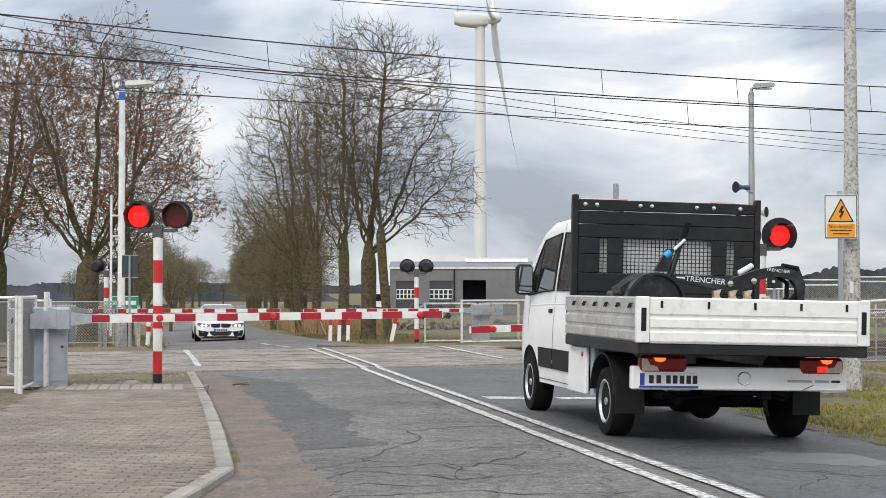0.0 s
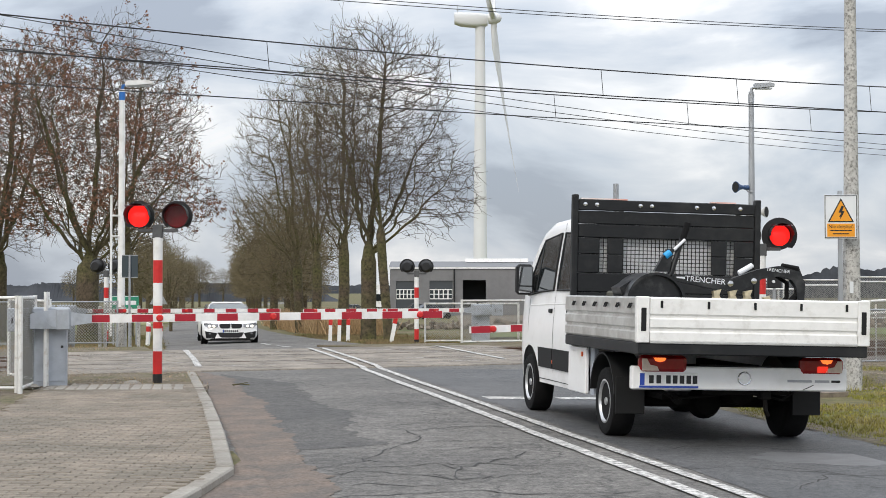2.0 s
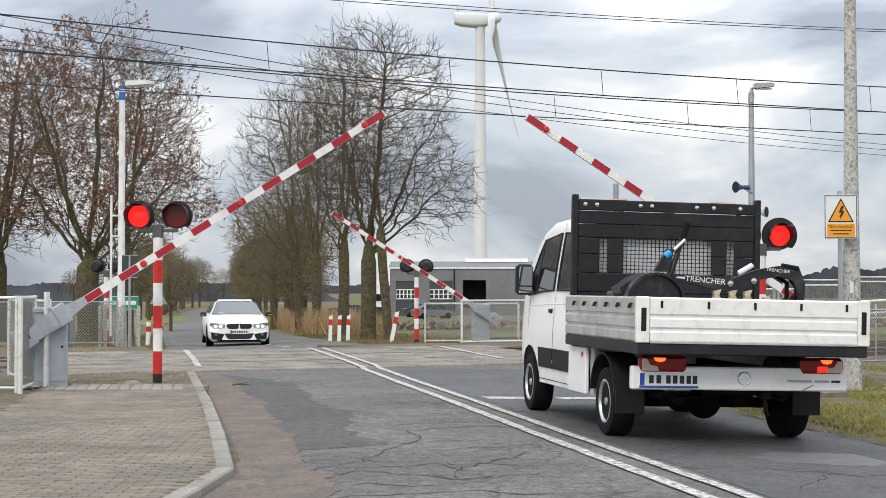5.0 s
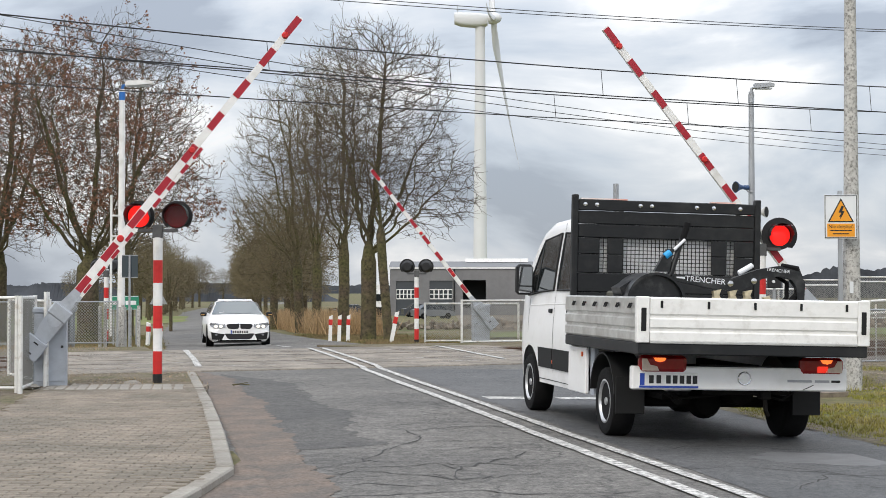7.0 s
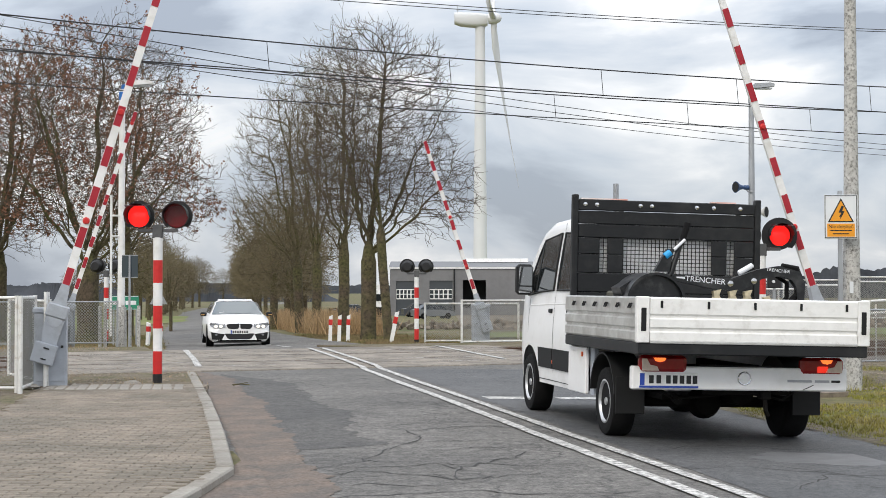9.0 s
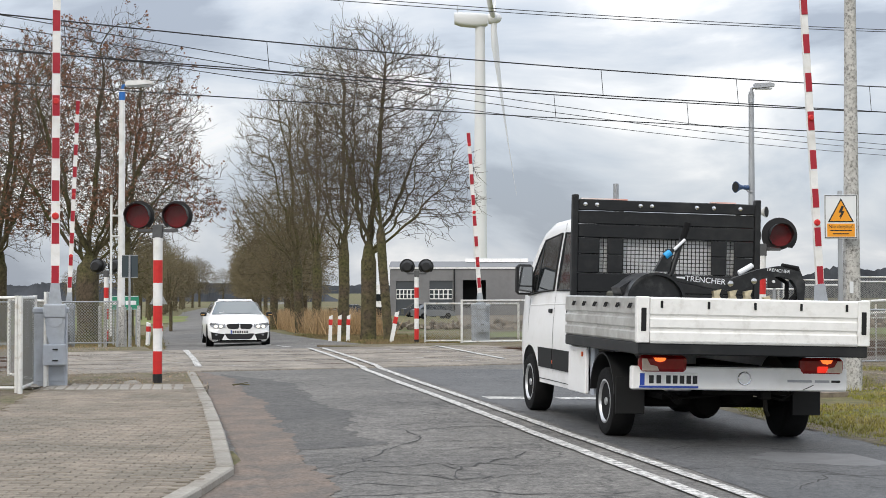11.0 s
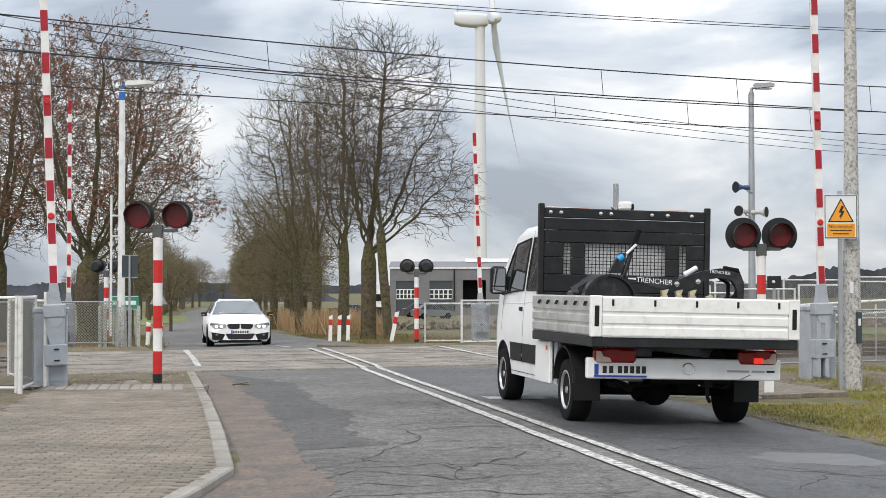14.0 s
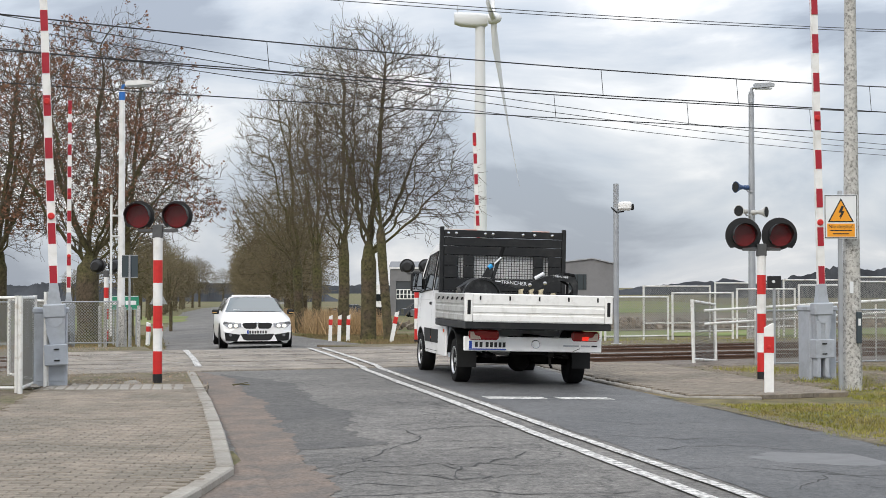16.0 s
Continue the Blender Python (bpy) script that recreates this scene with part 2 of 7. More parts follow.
M_BARK = material("bark", (0.085, 0.064, 0.043), 0.95, var=0.6, scale=9, second=(0.085, 0.083, 0.028), second_scale=0.7, second_amount=0.55, bump=0.8, bump_scale=18)
# twigs in three tones, paler for the trees farther back
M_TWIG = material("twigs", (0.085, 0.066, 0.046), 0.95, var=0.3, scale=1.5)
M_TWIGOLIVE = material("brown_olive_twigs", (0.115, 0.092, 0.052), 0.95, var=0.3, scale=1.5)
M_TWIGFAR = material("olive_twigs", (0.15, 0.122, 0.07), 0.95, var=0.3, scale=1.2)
M_DRYLEAF = material("withered_leaves", (0.21, 0.105, 0.062), 0.9, rand=0.35, island=True)
# distance haze is painted into the bluish tone of these woods
M_HAZEWOOD = material("far_wood", (0.046, 0.051, 0.060), 1.0, var=0.35, scale=0.12)

# ---- plan: the railway and the road ----
T1, RDIR = Vector((3.2, 32.8)), Vector((math.cos(radians(25)), math.sin(radians(25))))
RPERP = Vector((-RDIR.y, RDIR.x))


def across(x, y):
    """Distance beyond the axis of the first track."""
    return (Vector((x, y)) - T1).dot(RPERP)


def ground_z(x, y):
    p = across(x, y)
    return -2.6 * (1 - math.exp(-(p - 6) / 95)) if p > 6 else 0.0


def railway(u, p, z=0.0):
    """A place u metres along and p metres across the railway."""
    q = T1 + RDIR * u + RPERP * p
    return (q.x, q.y, z)


CENTRE = [(-60, 15.5), (0, 4.0), (8, 2.5), (10.9, 1.98), (15.6, 1.08), (20, 0.27), (25, -0.7), (31.3, -1.88), (37, -3.02), (45, -4.7), (60, -7.4), (80, -11.0), (100, -14.4), (160, -24.2), (230, -34.5), (280, -39.5), (330, -40.5), (400, -38.0), (520, -30.0)]


def centre_x(y):
    for (y0, x0), (y1, x1) in zip(CENTRE, CENTRE[1:]):
        if y <= y1 or (y1, x1) == CENTRE[-1]:
            return x0 + (x1 - x0) * (y - y0) / (y1 - y0)


def road_point(y, d):
    """A place at forward distance y on the centre line, d metres to its right."""
    s = (centre_x(y + 0.5) - centre_x(y - 0.5))
    n = math.hypot(1, s)
    return (centre_x(y) + d / n, y - d * s / n)


def road_z(x, y, d):
    p = across(x, y)
    w = min(1.0, max(0.0, (-p - 2.5) / 3.5)) if p < 6 else min(1.0, max(0.0, (p - 8) / 6))
    return ground_z(x, y) - 0.024 * abs(d) * w


HALF = 3.1


def strip(d0, d1, y0, y1, lift, step=1.0, wob=0.0, seed=0):
    """A band of the road's surface between two offsets from the centre line."""
    rows = []
    n = max(2, int((y1 - y0) / step) + 1)
    rnd = random.Random(seed)
    for i in range(n):
        y = y0 + (y1 - y0) * i / (n - 1)
        row = []
        m = max(1, int(abs(d1 - d0) / 0.8))
        for j in range(m + 1):
            d = d0 + (d1 - d0) * j / m
            if wob and j in (0, m):
                d += rnd.uniform(-wob, wob)
            x, yy = road_point(y, d)
            over = 0.026 if lift > 0.005 and -2.45 < across(x, yy) < 6.45 else 0.0
            row.append((x, yy, road_z(x, yy, d) + lift + over))
        rows.append(row)
    return rows


# ground: one sheet to the horizon, sunk a little under road and track
def build_ground():
    ys = [-400, -150, -60, -30, -15, -5] + [i * 1.0 for i in range(0, 70)] + [70 + i * 4 for i in range(20)] + [150 + 10 * i for i in range(20)] + [370, 450, 600, 900, 1500, 2600, 4200]
    ds = [-4000, -2000, -900, -400, -200, -120, -70, -45, -30, -22, -16, -12, -9, -7, -6, -5, -4.2, -3.6, -3.2, -2.9, -1.5, 0, 1.5, 2.9, 3.15, 3.6, 4.2, 5, 6, 7, 9, 12, 16, 22, 30, 45, 70, 120, 200, 400, 900, 2000, 4000]
    rows = []
    for y in ys:
        row = []
        for d in ds:
            x = centre_x(min(y, 520)) + d
            z = ground_z(x, y) - 0.075
            p = across(x, y)
            if abs(d) < 3.0 and y < 400:
                z -= 0.12
            elif -2.6 < p < 6.6:
                z -= 0.25
            else:
                bump = noise.noise((x * 0.35, y * 0.35, 2.0)) * 0.05
                z += bump if abs(d) < 60 else 0
                if d < 0 and -3.6 > d and p < -2.6:
                    z -= 0.02
            row.append((x, y, z))
        rows.append(row)
    return MB().grid(rows)


tagged(part("ground", build_ground(), M_GROUND, smooth=True), "flat winter field of thin grass and bare soil", "ground", kind="structure")
road = tagged(part("road", MB().grid(strip(-HALF - 0.18, HALF, -60, 400, 0.0)), M_ASPHALT, smooth=True), "worn grey asphalt road with patches and cracks", "road", kind="structure")


# ---- road surface: lines, patches, cracks ----
def line(d0, d1, y0, y1, name="road_marking", lift=0.006, mat=None, seed=0, wob=0.007, step=0.4):
    ob = part(name, MB().grid(strip(d0, d1, y0, y1, lift, step, wob, seed)), mat or M_LINE, smooth=False)
    return tagged(ob, "worn white painted road line" if mat is None else "", "road marking", kind="structure")


tagged(part("sand_strip", MB().add([(-1.74, 13.6, -0.05), (-1.60, 13.6, -0.055), (-0.68, 8.5, -0.055), (-1.98, 8.5, -0.05)], [(0, 3, 2, 1)]), M_SAND), "reddish sand between kerb and asphalt", "sand", kind="structure")
line(-0.21, -0.10, -20, 36.6, seed=1)
line(0.10, 0.21, -20, 37.6, seed=2)
line(-0.21, -0.10, 40.4, 43.6, seed=5)
line(-0.21, -0.10, 46.0, 49.5, seed=6)
line(-3.06, -2.94, 28.6, 37.4, seed=3)
line(2.94, 3.06, 30.6, 39.6, seed=4)
for a, b in ((0.42, 1.24), (1.40, 2.15)):
    m = MB()
    q = []
    for d in (a, b):
        for w in (0.0, 0.42):
            x, y = road_point(20.45 + (d - 0.4) * 0.05 + w, d)
            q.append((x, y, road_z(x, y, d) + 0.006))
    m.add(q, [(0, 2, 3, 1)])
    tagged(part("stop_line", m, M_LINE), "white stop line dash painted on asphalt", "road marking", kind="structure")


def blotch(name, x, y, rx, ry, mat, label, lift, seed, turn=0.0, n=140, rough=0.22):
    """An uneven flat patch lying on the road."""
    pts = []
    for k in range(n):
        w = 2 * math.pi * k / n
        r = 1 + rough * noise.noise((math.cos(w) * 1.7, math.sin(w) * 1.7, seed * 3.1)) * 1.6
        r += rough * 0.55 * noise.noise((math.cos(w) * 9, math.sin(w) * 9, seed * 1.7)) + rough * 0.35 * noise.noise((math.cos(w) * 24, math.sin(w) * 24, seed * 0.7))
        px, py = rx * r * math.cos(w), ry * r * math.sin(w)
        c, s = math.cos(turn), math.sin(turn)
        qx, qy = x + px * c - py * s, y + px * s + py * c
        pts.append((qx, qy))
    rings = []
    for f in (1.0, 0.66, 0.33, 0.02):
        ring = []
        for px, py in pts + [pts[0]]:
            qx, qy = x + (px - x) * f, y + (py - y) * f
            ring.append((qx, qy, road_z(qx, qy, qx - centre_x(qy)) + lift))
        rings.append(ring)
    return tagged(part(name, MB().grid(rings), mat), label, "road patch", kind="structure")


tagged(part("asphalt_lane", MB().grid(strip(0.30, 3.02, -20, 27.6, 0.002, 0.5, 0.03, 8)), M_LANE), "darker newer asphalt of the right lane", "road patch", kind="structure")
blotch("cement_stain", 3.35, 13.75, 0.75, 0.45, M_PUDDLE, "pale dried cement stain on asphalt", 0.003, 7)


def band(name, d0, d1, y0, y1, mat, label, lift, ragged, seed, taper=0.0):
    """A long patch beside the kerb with ragged long edges."""
    rows = []
    n = int((y1 - y0) / 0.06)
    for i in range(n + 1):
        y = y0 + (y1 - y0) * i / n
        f = min(1.0, (y - y0) / 0.25 + 0.35, (y1 - y) / (0.25 + taper))
        def edge(k):
            return ragged * (0.9 * noise.noise((y * 0.45, seed, k)) + 0.45 * noise.noise((y * 1.9, seed, k + 3)) + 0.3 * noise.noise((y * 7.0, seed, k + 6)))
        a, b = d0 + edge(0) * 0.35, d1 + edge(11)
        b = a + (b - a) * max(0.05, f)
        row = []
        for j in range(6):
            d = a + (b - a) * j / 5
            x, yy = road_point(y, d)
            row.append((x, yy, road_z(x, yy, d) + lift))
        rows.append(row)
    return tagged(part(name, MB().grid(rows), mat, smooth=True), label, "road patch", kind="structure")


band("asphalt_patch", -2.70, -1.72, 15.1, 26.8, M_PATCH, "dark resurfaced patch in the asphalt", 0.003, 0.30, 4.0, 2.0)
band("soil_edge", 2.95, 3.38, 10.0, 21.3, M_GRAVEL, "brown soil along the edge of the asphalt", 0.002, 0.22, 21.0, 0.3)
band("sand_drift", -3.12, -2.52, 9.6, 27.6, M_SAND, "reddish sandy dirt along the kerb", 0.0042, 0.30, 9.0, 1.5)
band("sand_drift", -3.05, -2.35, 9.6, 13.2, M_SAND, "reddish sandy dirt along the kerb", 0.0046, 0.45, 15.0, 1.6)


def crack(path, w, seed):
    rnd = random.Random(seed)
    pts = []
    for (x0, y0), (x1, y1) in zip(path, path[1:]):
        n = max(2, int(math.hypot(x1 - x0, y1 - y0) / 0.12))
        for i in range(n):
            f = i / n
            pts.append((x0 + (x1 - x0) * f + rnd.uniform(-0.03, 0.03), y0 + (y1 - y0) * f + rnd.uniform(-0.09, 0.09)))
    rows = []
    for i, (x, y) in enumerate(pts):
        a, b = pts[max(i - 1, 0)], pts[min(i + 1, len(pts) - 1)]
        n = math.hypot(b[0] - a[0], b[1] - a[1]) or 1
        nx, ny = -(b[1] - a[1]) / n, (b[0] - a[0]) / n
        h = w * rnd.uniform(0.35, 1.2)
        rows.append([(x + nx * h * s, y + ny * h * s, road_z(x, y, x - centre_x(y)) + 0.0046) for s in (-1, 1)])
    tagged(part("crack", MB().grid(rows), M_CRACK), "jagged crack in the asphalt", "crack", kind="structure")


for i, p in enumerate((
    [(-1.3, 12.5), (-0.6, 12.9), (0.2, 12.2), (0.9, 12.6)], [(-0.9, 11.3), (0.1, 11.6), (0.9, 11.2), (1.5, 11.4)],
    [(-0.7, 13.6), (-0.5, 14.6), (-0.2, 15.4), (-0.35, 16.2), (0.2, 16.6), (0.9, 16.3)], [(-0.5, 15.0), (0.1, 15.2), (0.5, 15.0)],
    [(0.1, 12.2), (0.15, 13.0), (0.6, 13.6), (0.75, 14.1)], [(-1.9, 21.5), (-1.0, 21.9), (-0.2, 21.2)],
    [(-2.2, 25.5), (-1.0, 25.9), (0.4, 25.1)], [(-0.4, 18.0), (0.3, 18.4), (0.6, 17.9)], [(-1.2, 10.4), (-0.2, 10.7), (0.7, 10.5)],
    [(1.9, 14.2), (2.6, 14.8), (3.4, 14.4)], [(1.4, 17.4), (2.2, 17.0), (3.0, 17.5)], [(-0.9, 19.6), (-0.2, 20.0), (0.2, 19.5)], [(2.6, 11.5), (3.0, 12.4), (3.8, 12.7)],
    [(-1.1, 14.3), (-0.4, 14.2), (0.4, 14.5), (1.0, 14.3)], [(-0.9, 13.1), (0.0, 13.3), (0.8, 13.0), (1.4, 13.2)], [(-0.5, 16.9), (0.4, 17.2), (1.0, 16.9)], [(0.2, 19.0), (0.6, 18.6), (0.9, 19.2)], [(-0.7, 12.1), (-0.1, 11.9), (0.6, 12.1)], [(-1.0, 10.9), (0.2, 11.1), (1.2, 10.9)],
    [(1.6, 15.6), (2.3, 15.3), (3.1, 15.8)], [(1.7, 12.6), (2.5, 12.9), (3.2, 12.5)], [(0.3, 20.9), (0.9, 21.3), (1.8, 20.9)], [(-0.9, 23.7), (0.1, 23.4), (0.9, 23.9)], [(-1.6, 27.0), (-0.4, 26.6), (0.7, 27.0)], [(1.0, 25.6), (1.6, 25.1), (2.2, 25.6)])):
    crack(p, 0.011, 20 + i)
rc = random.Random(61)
for i in range(22):
    y = rc.uniform(10.9, 26)
    x = centre_x(y) + rc.uniform(-2.6, 1.6)
    p = [(x, y)]
    for k in range(rc.randint(2, 5)):
        x, y = x + rc.uniform(0.12, 0.34), y + rc.uniform(-0.45, 0.45)
        p.append((x, y))
    crack(p, 0.008, 90 + i)

# ---- railway crossing ----
bal = MB()
rows = []
for i in range(133):
    u = -260 + 5.0 * i
    top = -0.022 if u < -9 else -0.075
    rows.append([railway(u, p, z) for p, z in ((-3.4, -0.32), (-2.2, top), (6.2, top), (7.4, -0.32))])
bal.grid(rows)
tagged(part("ballast_bed", bal, M_BALLAST), "brown stone ballast bed under two tracks", "track bed", kind="structure")
for p0 in (0.0, 4.0):
    tr = thing("railway_track", pose(0, 0, 0.016), "rusty steel rails on concrete sleepers in ballast", "railway track", "two parallel tracks", "structure")
    for s in (-0.7525, 0.7525):
        r = MB()
        prof = [(-0.07, -0.17), (0.07, -0.17), (0.07, -0.155), (0.012, -0.13), (0.012, -0.04), (0.036, -0.03), (0.036, -0.002), (-0.036, -0.002), (-0.036, -0.03), (-0.012, -0.04), (-0.012, -0.13), (-0.07, -0.155)]
        n = len(prof)
        r.add([railway(u, p0 + s + a, b) for u in (-260, 400) for a, b in prof], [(i, (i + 1) % n, n + (i + 1) % n, n + i) for i in range(n)])
        rail = part("rail", r, M_RAIL, tr)
        t = MB()
        t.grid([[railway(-260, p0 + s - 0.03, 0.0), railway(-260, p0 + s + 0.03, 0.0)], [railway(400, p0 + s - 0.03, 0.0), railway(400, p0 + s + 0.03, 0.0)]])
        part("running_surface", t, M_RAILTOP, rail, "polished rail head")
    sl = MB()
    for k in range(-60, 90):
        u = k * 0.6
        if not -13 < u < -0.3:
            sl.add([railway(u + a, p0 + b, c) for c in (-0.26, -0.135) for b in (-1.25, 1.25) for a in (-0.12, 0.12)], [(0, 2, 3, 1), (4, 5, 7, 6), (0, 1, 5, 4), (2, 6, 7, 3), (0, 4, 6, 2), (1, 3, 7, 5)])
    part("sleeper", sl, M_KERB, tr, kind="stuff")

deck = thing("crossing_deck", pose(0, 0, 0), "worn brown-grey slab deck between the rails", "level crossing", "", "structure")
rd = random.Random(5)
for p_a, p_b in ((-2.3, -0.83), (-0.66, 0.66), (0.85, 2.0), (2.0, 3.15), (3.34, 4.66), (4.83, 6.3)):
    mid = (p_a + p_b) / 2
    # road limits along u at this distance across
    lo = min(range(-160, 60), key=lambda k: abs(railway(k * 0.1, mid)[0] - road_point(railway(k * 0.1, mid)[1], -3.3)[0])) * 0.1 - 2.9
    hi = min(range(-160, 60), key=lambda k: abs(railway(k * 0.1, mid)[0] - road_point(railway(k * 0.1, mid)[1], 3.3)[0])) * 0.1 + 1.2
    n = max(1, round((hi - lo) / 0.9))
    for i in range(n):
        a, b = lo + (hi - lo) * i / n + 0.008, lo + (hi - lo) * (i + 1) / n - 0.008
        dz = 0.014 + rd.uniform(-0.006, 0.004)
        m = MB()
        c = 0.012
        vs = [railway(u, p, z + dz) for z, k in ((-0.13, 0), (-0.012, 0), (0.004, c)) for u, p in ((a + k, p_a + k), (b - k, p_a + k), (b - k, p_b - k), (a + k, p_b - k))]
        m.add(vs, [(0, 1, 5, 4), (1, 2, 6, 5), (2, 3, 7, 6), (3, 0, 4, 7), (4, 5, 9, 8), (5, 6, 10, 9), (6, 7, 11, 10), (7, 4, 8, 11), (8, 9, 10, 11)])
        part("slab", m, M_DECK, deck)


# ---- level crossing signals and barriers ----
A_BOOM = 12.0
PITCH = 0.616


def barrier(name, x, y, z, facing, length, n_red, label, ys=1, open_drive=True):
    """A drive cabinet with its boom; facing: degrees to which the lowered boom points; ys: the side of the drive, 1 or -1; open_drive: with the guide columns in front."""
    def both(a, b):
        return min(ys * a, ys * b), max(ys * a, ys * b)
    th = thing(name, pose(x, y, z, 0, 0, facing), label, "level crossing barrier", "four crossing barriers")
    part("cabinet", MB().cbox(-0.30, 0.17, *both(-0.02, 0.40), -0.15, 1.12, 0.02).cbox(-0.32, 0.19, *both(-0.04, 0.42), 1.10, 1.19, 0.02), M_CAB, th)
    part("inspection_door", MB().cbox(-0.27, 0.14, *both(-0.03, -0.018), 0.12, 1.05, 0.003), M_CAB, th)
    if open_drive:
        part("drive_column", MB().cbox(-0.09, -0.02, *both(-0.20, -0.03), 0.06, 0.95, 0.008).cbox(0.05, 0.12, *both(-0.20, -0.03), 0.06, 0.95, 0.008), M_CAB, th)
    part("lock", MB().tube([(0.1, ys * -0.05, 0.62), (0.1, ys * -0.02, 0.62)], 0.02, 10), M_BLACK, th)
    part("hub", MB().tube([(0.0, ys * -0.20, 1.02), (0.0, ys * -0.02, 1.02)], 0.11, 16), M_CAB, th)
    boom = new("boom")
    boom.parent = th
    boom.matrix_basis = pose(0, ys * -0.12, 1.02)
    part("bracket", MB().prism([(-0.42, -0.10), (-0.36, -0.13), (0.05, -0.14), (0.30, -0.085), (0.52, -0.06), (0.52, 0.06), (0.30, 0.085), (0.05, 0.14), (-0.2, 0.12), (-0.42, 0.06)], "y", -0.07, 0.06), M_CAB, boom, "grey steel boom bracket")
    part("hinge_block", MB().cbox(0.02, 0.22, -0.10, 0.10, -0.16, 0.16, 0.02), M_CAB, boom)
    weight = part("counterweight", MB().cbox(-0.66, -0.36, -0.11, 0.09, -0.165, 0.165, 0.012), M_CAB, boom)
    for r in (-0.59, -0.43):
        part("bolt", MB().cbox(r - 0.01, r + 0.01, -0.125, -0.108, -0.05, 0.03, 0.003), M_BLACK, weight)
        part("bolt", MB().cbox(r - 0.01, r + 0.01, 0.088, 0.105, -0.05, 0.03, 0.003), M_BLACK, weight)
    h0, h1 = 0.062, 0.052
    part("pole", MB().add([(0.4, -0.03, -h0), (0.4, 0.03, -h0), (0.4, 0.03, h0), (0.4, -0.03, h0), (length, -0.025, -h1), (length, 0.025, -h1), (length, 0.025, h1), (length, -0.025, h1)], [(0, 1, 2, 3), (4, 7, 6, 5), (0, 4, 5, 1), (1, 5, 6, 2), (2, 6, 7, 3), (3, 7, 4, 0)]), M_WHITE, boom, "white boom with red bands")
    for k in range(n_red):
        a = length - 0.02 - k * PITCH
        part("red_band", MB().box(a - 0.30, a, -0.035, 0.035, -0.052, 0.052), M_BOOMRED, boom)
    for r in (length - 0.36, length * 0.55, length * 0.26):
        part("marker_lamp", MB().lathe([(0.0, -0.07), (0.035, -0.07), (0.052, -0.045), (0.052, 0.045), (0.035, 0.07), (0.0, 0.07)], pose(r, 0, 0), 12, "y"), M_RED, boom, "small red boom lamp")
    return boom


boom_near_left = barrier("crossing_barrier", -5.62, 22.95, -0.045, A_BOOM, 5.72, 9, "grey barrier cabinet with red and white boom beside brick pavement", open_drive=False)
boom_near_right = barrier("crossing_barrier", 6.0, 25.3, -0.05, 180 + A_BOOM, 5.75, 9, "grey barrier cabinet with red and white boom beside a concrete mast", -1)
boom_far_right = barrier("crossing_barrier", 1.10, 47.2, -0.28, 180 + A_BOOM, 5.3, 8, "grey barrier cabinet with red and white boom beyond the tracks", -1, False)
boom_far_left = barrier("crossing_barrier", -10.45, 44.2, -0.26, A_BOOM, 5.9, 9, "red and white boom barrier beyond the tracks beside a fence")


def red_lens_mat():
    return material("red_lens", (0.13, 0.004, 0.006), 0.15, var=0.15, scale=60, bump=0.2, bump_scale=120)


M_LENS = red_lens_mat()
M_BRACKET = material("dark_grey_steel", (0.10, 0.102, 0.105), 0.5, 0.3, var=0.15, scale=14)
M_LIT = material("lit_red_lens", (0.5, 0.01, 0.01), 0.2, emit=(1.0, 0.022, 0.018), emit_strength=1.05)
blink_flaps = []


